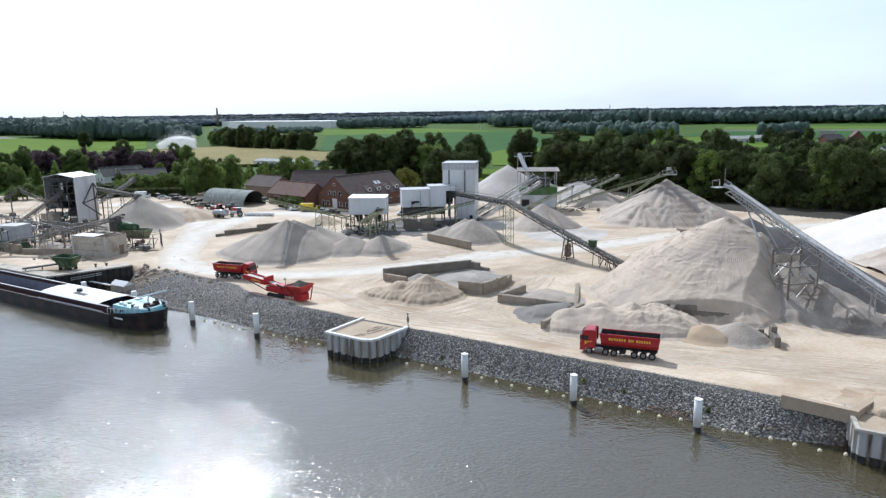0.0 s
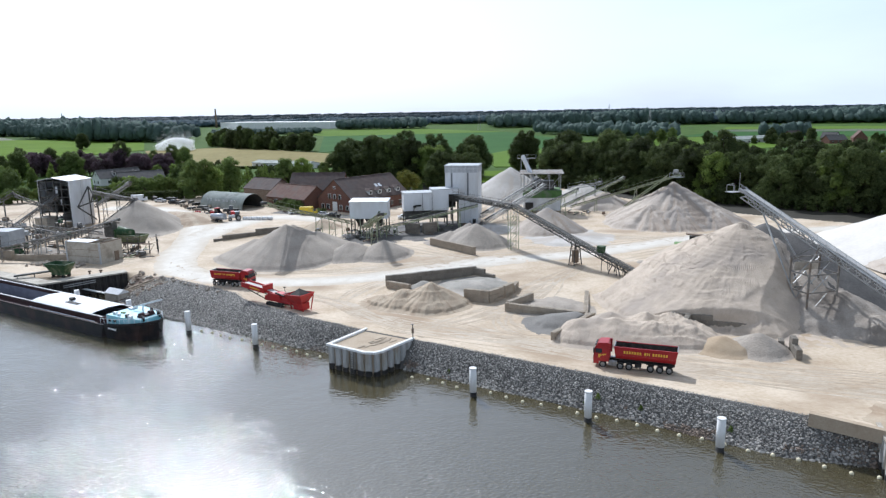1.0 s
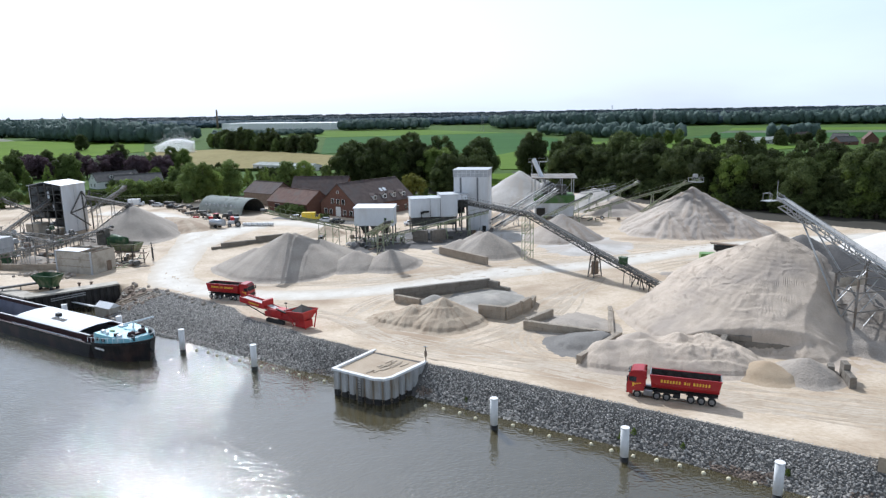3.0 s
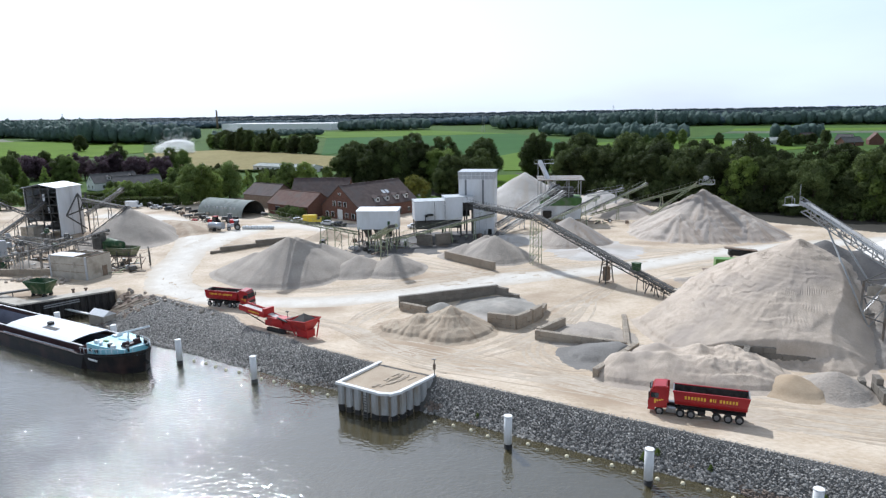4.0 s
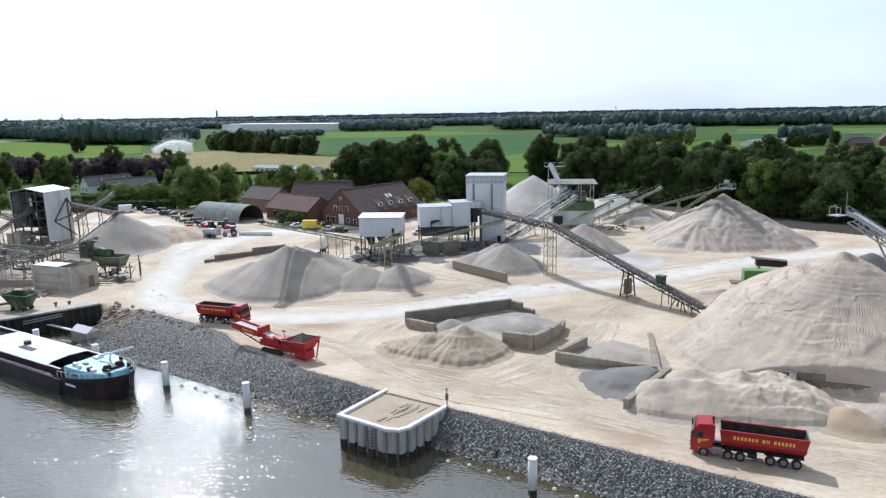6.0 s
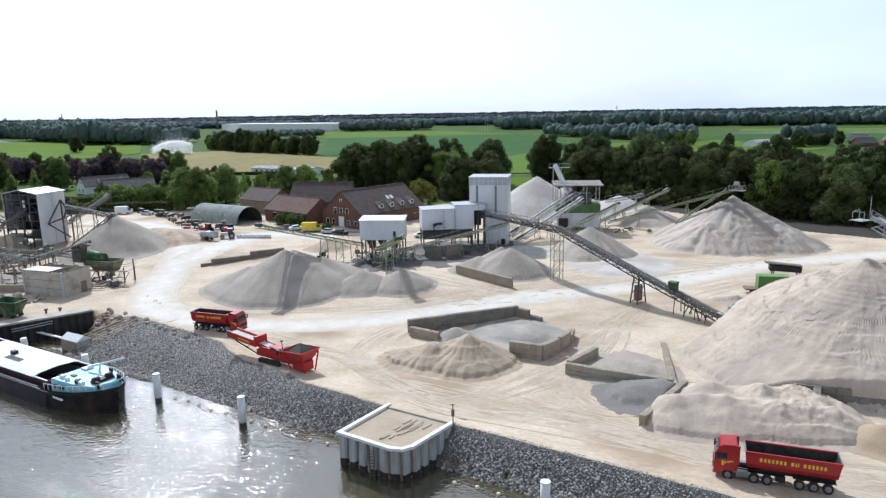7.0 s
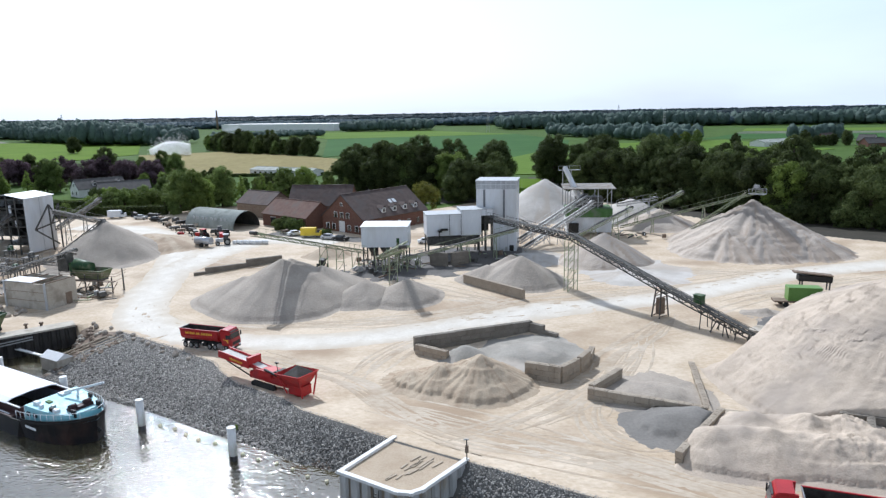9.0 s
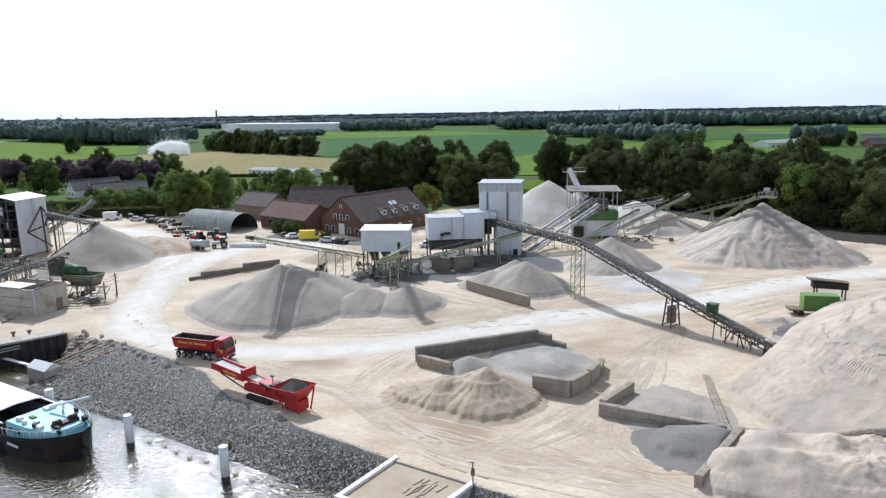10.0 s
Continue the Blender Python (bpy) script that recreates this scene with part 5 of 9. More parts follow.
for dx, dy in ((-1.0, -0.8), (0.8, 0.7), (-1.9, 0.3), (-0.1, 1.9)):
    bar(bm, (47.9 + dx, 116.5 + dy, 18.7), (47.9 + dx, 116.5 + dy, 19.9), 0.06)
bar(bm, (46.9, 115.7, 19.9), (46.0, 116.8, 19.9), 0.06)
bar(bm, (46.0, 116.8, 19.9), (47.8, 118.4, 19.9), 0.06)
bar(bm, (47.5, 116.1, 18.7), (46.8, 117.6, 18.7), 2.2, 0.08)
bar(bm, (47.9, 116.2, 19.2), (47.9, 116.2, 22.0), 0.05)
part("head_platform", bm, M["steel"], st)
conveyor("green_stacker", [(-28.3, 180.0, 4.2), (-44.0, 153.8, 13.0)], 1.9, "thin pale green stacker over the grey heap", "green_steel", "belt", 0.6, [(0.1, 1.8), (0.26, 2.2), (0.42, 2.4)])
conveyor("green_stacker", [(-20.0, 176.0, 3.2), (-6, 182.4, 5.4), (5.5, 187.6, 7.3)], 0.9, "thin pale green belt in front of the tower", "green_steel", "belt", 0.5, [(0.15, 1.5), (0.3, 1.8), (0.5, 2.6), (0.56, 2.6), (0.8, 1.6)], head=False)
conveyor("belt_conveyor", [(6.6, 195.5, 3.4), (25.0, 212.0, 11.7)], 1.1, "grey lattice conveyor to the screening house", "steel", "belt", 1.0, [(0.4, 2.0)])
conveyor("belt_conveyor", [(7.4, 191.6, 2.2), (26.4, 208.0, 10.4)], 1.1, "grey lattice conveyor beside the tower", "steel", "belt", 1.0, [(0.5, 2.0)])
conveyor("green_stacker", [(36.4, 221.0, 1.8), (63.2, 195.6, 14.2)], 0.9, "long pale green stacker over the buff heap", "green_steel", "belt", 0.55, [(0.25, 1.6), (0.62, 4.0)])
strut = conveyor("stacker_strut", [(49.2, 203.0, 4.2), (59.6, 196.6, 13.6)], 0.9, "pale green lattice strut holding up the long stacker", "green_steel", "green_steel", 0.7, [], head=False, rail=False)
bm = B()
bx(bm, (62.2, 196.4, 13.2), (3.4, 2.4, 0.14), -43)
for i, j in ((-1, -1), (-1, 1), (1, -1), (1, 1), (0, -1), (0, 1)):
    p = Vector((62.2, 196.4, 13.2)) + Vector((0.73, -0.68, 0)) * i * 1.6 + Vector((0.68, 0.73, 0)) * j * 1.15
    bar(bm, p, p + Vector((0, 0, 1.2)), 0.09)
for j in (-1, 1):
    p = Vector((62.2, 196.4, 14.4)) + Vector((0.68, 0.73, 0)) * j * 1.15
    bar(bm, p - Vector((0.73, -0.68, 0)) * 1.6, p + Vector((0.73, -0.68, 0)) * 1.6, 0.09)
bx(bm, (62.0, 196.6, 14.9), (1.1, 0.9, 0.8), -43)
part("head_platform", bm, M["steel"], strut, "grey railed head platform with its drive")
conveyor("green_stacker", [(33.4, 220.5, 2.0), (54.8, 228.0, 10.1)], 0.9, "pale green stacker with a raised head", "green_steel", "belt", 0.55, [(0.35, 2.0), (0.7, 3.0)])
conveyor("green_stacker", [(20.0, 196.0, 4.0), (36.8, 212.0, 8.3)], 1.0, "olive conveyor before the screening house", "green_steel", "belt", 0.6, [(0.3, 2.0), (0.7, 2.5)], rail=False)
conveyor("belt_conveyor", [(36.0, 225.0, 7.4), (47.0, 225.5, 9.0)], 0.9, "short grey gantry conveyor", "steel", "belt", 0.7, [(0.25, 2.2), (0.8, 2.2)])
conveyor("belt_conveyor", [(4.0, 200.5, 9.0), (14.5, 204.0, 3.0)], 0.9, "grey conveyor behind the tower", "steel", "belt", 0.7, [(0.6, 1.6)])
conveyor("belt_conveyor", [(-118, 150.5, 1.2), (-93.3, 160.0, 5.6), (-86.8, 171.0, 7.0)], 1.0, "pale lattice conveyor feeding the green crusher", "plant_steel", "belt", 0.8, [(0.3, 1.6), (0.6, 1.8), (0.8, 1.8)])
conveyor("belt_conveyor", [(-110.4, 204.0, 10.8), (-94.6, 197.4, 9.0)], 1.0, "grey lattice conveyor over the gravel cone", "plant_steel", "belt", 0.8, [(0.25, 1.8)])
conveyor("belt_conveyor", [(-104, 193.0, 1.8), (-95.0, 196.6, 8.8)], 0.9, "inclined conveyor on the gravel cone", "plant_steel", "belt", 0.8)
conveyor("belt_conveyor", [(-109, 202.0, 6.8), (-104.6, 216.0, 12.2)], 0.9, "short conveyor behind the sorting tower", "plant_steel", "belt", 0.8, [(0.6, 1.6)])
conveyor("belt_conveyor", [(-125.5, 182.0, 1.6), (-120.4, 202.4, 10.0)], 1.1, "steep pale conveyor into the sorting tower", "plant_steel", "belt", 0.8, [(0.5, 1.8)])
conveyor("belt_conveyor", [(-134.5, 188.5, 7.6), (-127.3, 192.0, 11.8)], 0.9, "grey conveyor head beside the sorting tower", "plant_steel", "belt", 0.8, [(0.7, 1.8)])
conveyor("belt_conveyor", [(-119.0, 196.5, 6.6), (-127.0, 192.2, 11.6)], 0.9, "grey conveyor descending to the sorting tower", "plant_steel", "belt", 0.8, [(0.35, 1.8)])
conveyor("belt_conveyor", [(-101.0, 172.0, 3.0), (-118.5, 170.0, 7.4)], 0.9, "thin grey conveyor across the plant", "plant_steel", "belt", 0.7, [(0.3, 1.6), (0.7, 1.8)])
conveyor("belt_conveyor", [(-98.0, 183.5, 1.6), (-112.0, 176.0, 5.0)], 0.9, "low conveyor among the plant frames", "plant_steel", "belt", 0.7, [(0.5, 1.6)])


# ---- buildings ----
def boxed(bm, o, ux, uy, x0, x1, y0, y1, z0, z1):
    """A box in a plan frame of origin o and axes ux, uy."""
    pts = [tuple(Vector(o) + Vector(ux) * x + Vector(uy) * y) for x, y in ((x0, y0), (x1, y0), (x1, y1), (x0, y1))]
    prism(bm, pts, z0, z1)


def frame_of(px, py, ang):
    a = radians(ang)
    return (px, py), (math.cos(a), math.sin(a)), (-math.sin(a), math.cos(a))


def sorting_tower():
    o, ux, uy = frame_of(-115.9, 200.9, 78)
    t = thing("sorting_tower", Matrix.Translation((o[0], o[1], -0.2)), "tall white clad sorting tower with one open steel side", "tower")
    bm = B()
    boxed(bm, o, ux, uy, 0, 9.2, -0.1, 0.1, 0.3, 14.2)
    boxed(bm, o, ux, uy, 9.0, 9.2, 0.1, 11, 0.3, 14.2)
    boxed(bm, o, ux, uy, 0, 9.0, 10.9, 11.1, 4.0, 14.2)
    part("cladding", bm, M["clad"], t)
    bm = B()
    P = lambda x, y, z: (*(Vector(o) + Vector(ux) * x + Vector(uy) * y), z)
    slab(bm, [P(-0.4, -0.4, 14.2), P(9.5, -0.4, 14.2), P(9.5, 5.5, 15.2), P(-0.4, 5.5, 15.2)], 0.15)
    slab(bm, [P(-0.4, 5.5, 15.2), P(9.5, 5.5, 15.2), P(9.5, 11.4, 14.2), P(-0.4, 11.4, 14.2)], 0.15)
    part("roof", bm, M["clad"], t)
    for i in range(5):
        bm = B()
        bar(bm, P(0.15, 0.2 + i * 2.65, -0.6), P(0.15, 0.2 + i * 2.65, 14.0 + 1 - abs(i - 2) * 0.45), 0.3)
        part("column", bm, M["dark_steel"], t)
    for k in range(6):
        bm = B()
        bar(bm, P(0.15, 0, 2.4 + k * 2.3), P(0.15, 10.9, 2.4 + k * 2.3), 0.22)
        boxed(bm, o, ux, uy, 0.2, 8.8, 0.3, 10.7, 2.3 + k * 2.3, 2.42 + k * 2.3)
        part("floor_deck", bm, M["dark_steel"], t)
    for k in range(5):
        for i in range(4):
            if (k + i) % 2:
                bm = B()
                bar(bm, P(0.2, 0.2 + i * 2.65, 2.4 + k * 2.3), P(0.2, 0.2 + (i + 1) * 2.65, 4.7 + k * 2.3), 0.1)
                part("brace", bm, M["dark_steel"], t)
    bm = B()
    for y, z in ((7.4, 4.8), (4.2, 7.1), (7.8, 9.4), (3.0, 2.6)):
        boxed(bm, o, ux, uy, 1.2, 6.5, y - 1.4, y + 1.4, z, z + 1.5)
    part("screen_deck", bm, M["dark_steel"], t)
    bm = B()
    boxed(bm, o, ux, uy, 0.3, 0.5, 4.5, 5.2, 10.4, 12.4)
    part("pale_panel", bm, M["clad"], t)
    bm = B()
    boxed(bm, o, ux, uy, 0.3, 0.5, 3.0, 3.7, 6.8, 8.6)
    part("pale_panel", bm, M["clad"], t)
    bm = B()
    boxed(bm, o, ux, uy, -3.0, 1.5, 6.5, 10.8, -0.6, 3.4)
    part("base_bin", bm, M["concrete"], t, "buff concrete bin at the foot")
    bm = B()
    boxed(bm, o, ux, uy, 4.6, 4.72, -0.14, -0.1, 0.4, 14.1)
    part("seam", bm, M["clad2"], t)
    # lattice boom on the white side
    bm = B()
    for a, b in ((P(1.0, -1.5, 6.2), P(8.5, -2.2, 7.5)), (P(1.0, -1.5, 6.2), P(5.5, -2.0, 12.0)), (P(5.5, -2, 12.0), P(8.5, -2.2, 7.5)), (P(5.5, -2, 12), P(5.7, -2, 0.2)), (P(1.0, -1.5, 6.2), P(7.5, -2.2, 1.5)), (P(8.5, -2.2, 12), P(8.5, -2.2, 0.2)), (P(8.5, -2.2, 12), P(6.0, -2.0, 7.0))):
        bar(bm, a, b, 0.3)
    part("boom", bm, M["dark_steel"], t, "dark steel boom frame")


def main_tower():
    o, ux, uy = frame_of(-3.6, 194.6, -9)
    t = thing("loading_tower", Matrix.Translation((o[0], o[1], 0.8)), "tall white clad loading tower with a railed top", "tower")
    bm = B()
    boxed(bm, o, ux, uy, 0, 9.4, 0, 8, 9.6, 15.6)
    boxed(bm, o, ux, uy, 3.9, 9.4, 0.01, 8, 0.6, 9.6)
    part("cladding", bm, M["clad"], t)
    bm = B()
    boxed(bm, o, ux, uy, -0.06, 9.46, -0.06, 8.06, 15.6, 17.4)
    part("top_band", bm, M["clad2"], t, "grey translucent sheeting band")
    bm = B()
    boxed(bm, o, ux, uy, -0.2, 9.6, -0.2, 8.2, 17.4, 17.6)
    part("roof", bm, M["clad2"], t)
    bm = B()
    for i in range(9):
        boxed(bm, o, ux, uy, i * 1.16 - 0.05, i * 1.16 + 0.05, -0.11, -0.06, 15.6, 17.4)
    boxed(bm, o, ux, uy, -0.1, 9.5, -0.11, -0.06, 16.6, 16.7)
    part("band_frame", bm, M["clad"], t)
    for x, z0 in ((1.9, 11.0), (6.5, 8.8)):
        bm = B()
        boxed(bm, o, ux, uy, x - 0.25, x + 0.25, -0.07, -0.01, z0, 15.5)
        part("window_strip", bm, M["louvre"], t, "tall grey louvre strip")
    # solid dark box in place of the shade inside the belt's opening
    bm = B()
    boxed(bm, o, ux, uy, 0.3, 3.8, 0.4, 7.8, 7.3, 9.4)
    part("dark_opening", bm, M["dark_steel"], t)
    for x, y in ((0.3, 0.3), (3.5, 0.3), (0.3, 7.6), (2.0, 0.3)):
        bm = B()
        p = Vector(o) + Vector(ux) * x + Vector(uy) * y
        bar(bm, (p.x, p.y, 0.4), (p.x, p.y, 9.6), 0.4)
        part("column", bm, M["dark_steel"], t)
    bm = B()
    boxed(bm, o, ux, uy, 7.8, 8.8, -0.12, 0.0, 1.0, 2.4)
    part("door", bm, M["black"], t, "dark doorway")
    for x in (5.5, 7.3):
        bm = B()
        boxed(bm, o, ux, uy, x - 0.04, x + 0.04, -0.05, 0.0, 0.7, 9.5)
        part("seam", bm, M["clad2"], t)
    # annexe on legs
    o, ux, uy = frame_of(-15.0, 188.2, 10)
    a = thing("screen_house", Matrix.Translation((o[0], o[1], 0.8)), "white clad screen house on dark steel legs", "building")
    bm = B()
    boxed(bm, o, ux, uy, 0, 8.0, 0, 6, 5.6, 10.5)
    part("cladding", bm, M["clad"], a)
    bm = B()
    boxed(bm, o, ux, uy, 8.0, 12.6, -0.02, 6.02, 5.5, 11.3)
    part("tall_bay", bm, M["clad"], a)
    bm = B()
    boxed(bm, o, ux, uy, -0.15, 7.99, -0.15, 6.15, 10.5, 10.62)
    boxed(bm, o, ux, uy, 7.9, 12.75, -0.15, 6.15, 11.3, 11.42)
    part("roof", bm, M["clad2"], a)
    # black panel painted for the shaded inside of the bay
    bm = B()
    boxed(bm, o, ux, uy, 12.6, 12.7, 0.6, 5.5, 6.4, 10.4)
    part("dark_opening", bm, M["black"], a)
    bm = B()
    boxed(bm, o, ux, uy, 12.7, 15.6, 0.2, 0.34, 9.9, 11.3)
    part("hood_panel", bm, M["clad"], a, "white hood over the belt's mouth")
    bm = B()
    boxed(bm, o, ux, uy, 12.7, 15.8, 0.1, 5.9, 11.3, 11.41)
    part("hood_roof", bm, M["clad2"], a)
    # back wall coloured black for the shade under the hood
    bm = B()
    boxed(bm, o, ux, uy, 12.75, 15.5, 5.6, 5.8, 5.4, 11.3)
    part("hood_back", bm, M["black"], a)
    for x in (13.8, 15.4):
        bm = B()
        p = Vector(o) + Vector(ux) * x + Vector(uy) * 0.3
        bar(bm, (p.x, p.y, 0.4), (p.x, p.y, 11.3), 0.2)
        part("hood_post", bm, M["dark_steel"], a)
    for x in (0.3, 4.0, 8.0, 12.2):
        for y in (0.3, 5.7):
            bm = B()
            p = Vector(o) + Vector(ux) * x + Vector(uy) * y
            bar(bm, (p.x, p.y, 0.4), (p.x, p.y, 5.5), 0.32)
            part("leg", bm, M["dark_steel"], a)
    bm = B()
    boxed(bm, o, ux, uy, 0.5, 12, 0.8, 5.4, 3.2, 5.2)
    part("screen_machine", bm, M["dark_steel"], a)
    bm = B()
    boxed(bm, o, ux, uy, 2.6, 3.3, -1.0, -0.02, 6.6, 7.1)
    boxed(bm, o, ux, uy, 3.2, 4.8, -0.8, -0.02, 6.9, 7.3)
    boxed(bm, o, ux, uy, 2.6, 2.8, -0.9, -0.7, 5.2, 6.6)
    part("drive_motor", bm, M["black"], a)
    bm = B()
    boxed(bm, o, ux, uy, 5.2, 5.28, -0.05, 0, 5.7, 10.4)
    part("seam", bm, M["black"], a)
    bm = B()
    boxed(bm, o, ux, uy, 7.9, 7.99, -0.06, 0, 5.7, 10.4)
    part("seam", bm, M["black"], a)


def silo_house():
    o, ux, uy = frame_of(-28.6, 178.6, -3)
    t = thing("silo_house", Matrix.Translation((o[0], o[1], 0.8)), "small white clad bin house raised on steel legs", "building")
    bm = B()
    boxed(bm, o, ux, uy, 0, 10.0, 0, 5.2, 5.2, 9.7)
    part("cladding", bm, M["clad"], t)
    bm = B()
    P = lambda x, y, z: (*(Vector(o) + Vector(ux) * x + Vector(uy) * y), z)
    slab(bm, [P(-0.2, -0.25, 9.75), P(10.2, -0.25, 9.75), P(10.2, 5.45, 10.1), P(-0.2, 5.45, 10.1)], 0.14)
    part("roof", bm, M["clad"], t)
    for x in (0.3, 2.6, 5, 7.4, 9.7):
        for y in (0.3, 4.9):
            bm = B()
            bar(bm, P(x, y, 0.4), P(x, y, 5.2), 0.28)
            part("leg", bm, M["dark_steel"], t)
    bm = B()
    for x in (1.2, 3.8, 6.4):
        bm = B()
        slab(bm, [P(x, 0.8, 5.2), P(x + 2.3, 0.8, 5.2), P(x + 1.6, 2, 3.2), P(x + 0.7, 2, 3.2)], 0.1)
        boxed(bm, o, ux, uy, x + 0.5, x + 1.8, 1.6, 3.4, 3.0, 5.2)
        part("chute", bm, M["dark_steel"], t)
    bm = B()
    for i in range(8):
        a, b = P(0.3 + i * 1.2, 0.3, 0.6 if i % 2 else 4.8), P(1.4 + i * 1.1, 0.3, 4.8 if i % 2 else 0.6)
        bm = B()
        bar(bm, a, b, 0.12)
        part("brace", bm, M["rusty"], t)
    bm = B()
    boxed(bm, o, ux, uy, 7.6, 8.2, -0.06, 0, 5.5, 7.2)
    part("door", bm, M["green"], t, "narrow green door")
    # cluttered steel frame in front with a raised chute
    f = thing("bin_frame", Matrix.Translation((-20.5, 173.5, 0.8)), "cluttered pale green steel bin frame with chutes", "steel frame")
    rnd = random.Random(5)
    for k in range(9):
        bm = B()
        x, y = -25 + rnd.uniform(0, 8.5), 172.5 + rnd.uniform(0, 4)
        bar(bm, (x, y, 0.5), (x + rnd.uniform(-0.6, 0.6), y, rnd.uniform(3.5, 6.2)), 0.16)
        part("post", bm, M["green_steel"], f)
    bm = B()
    for k in range(16):
        x, y, z = -25 + rnd.uniform(0, 8), 172.5 + rnd.uniform(0, 4), rnd.uniform(1.5, 5)
        bar(bm, (x, y, z), (x + rnd.uniform(-2.5, 2.5), y + rnd.uniform(-1, 1), z + rnd.uniform(-1.5, 1.5)), 0.1)
        part("brace", bm, M["green_steel"], f)
        bm = B()
    bar(bm, (-24.5, 173, 4.2), (-18.5, 175.5, 7.0), 0.9, 0.3)
    part("chute", bm, M["green_steel"], f)
    conveyor("green_stacker", [(-24.5, 176.5, 3.7), (-17.6, 155.0, 9.9)], 1.6, "short pale green stacker over the small cone", "green_steel", "belt", 0.6, [(0.3, 1.4), (0.6, 1.6)], rail=False)


def screening_house():
    o, ux, uy = frame_of(20.4, 213.4, -4)
    t = thing("screening_house", Matrix.Translation((o[0], o[1], 0.8)), "screening house with white base, green deck and open roof", "building")
    P = lambda x, y, z: (*(Vector(o) + Vector(ux) * x + Vector(uy) * y), z)
    bm = B()
    boxed(bm, o, ux, uy, 0, 11.6, 0, 8, 1.6, 5.6)
    part("white_tank", bm, M["clad"], t)
    bm = B()
    boxed(bm, o, ux, uy, -0.15, 11.75, -0.15, 8.15, 5.6, 7.9)
    part("green_deck", bm, M["netting"], t, "green netted deck screen")
    for x in (0.2, 4, 8, 11.4):
        for y in (0.2, 7.8):
            bm = B()
            bar(bm, P(x, y, 0.4), P(x, y, 13.2), 0.2)
            part("column", bm, M["steel"], t)
    bm = B()
    slab(bm, [P(-1.0, -0.8, 13.2), P(12.4, -0.8, 13.2), P(12.4, 8.8, 13.6), P(-1, 8.8, 13.6)], 0.2)
    part("roof", bm, M["plant_steel"], t, "dusty grey roof sheet")
    bm = B()
    for i, x in enumerate((0.2, 4, 8)):
        bar(bm, P(x, 0.2, 8.2), P(x + 3.6, 0.2, 12.8), 0.08)
    for z in (8.9, 9.5):
        bar(bm, P(0, 0, z), P(11.5, 0, z), 0.06)
    part("railing", bm, M["steel"], t)
    bm = B()
    boxed(bm, o, ux, uy, 2.5, 9.5, 2, 6, 8.0, 10.6)
    part("screen_machine", bm, M["dark_steel"], t)
    bm = B()
    boxed(bm, o, ux, uy, 0.5, 3.0, -1.6, -0.05, 1.0, 4.2)
    part("pump_cabinet", bm, M["black"], t)
    c = thing("steep_chute", Matrix.Translation((24, 214, 8)), "steep white enclosed chute above the screening house", "chute")
    bm = B()
    bar(bm, (24.0, 213.6, 10.0), (20.6, 220, 18.2), 1.0, 0.9)
    part("casing", bm, M["clad"], c)
    bm = B()
    bar(bm, (19.0, 220, 17.4), (24.8, 220.6, 17.4), 0.9, 0.12)
    for x in (19.0, 21.9, 24.8):
        bar(bm, (x, 220, 17.4), (x, 220.1, 18.5), 0.06)
    bar(bm, (19.0, 220, 18.5), (24.8, 220.6, 18.5), 0.06)
    for x in (20.2, 22.4):
        bar(bm, (x, 220.4, 8.0), (x, 220.4, 17.4), 0.2)
    part("head_platform", bm, M["steel"], c)


sorting_tower()
main_tower()
silo_house()
screening_house()


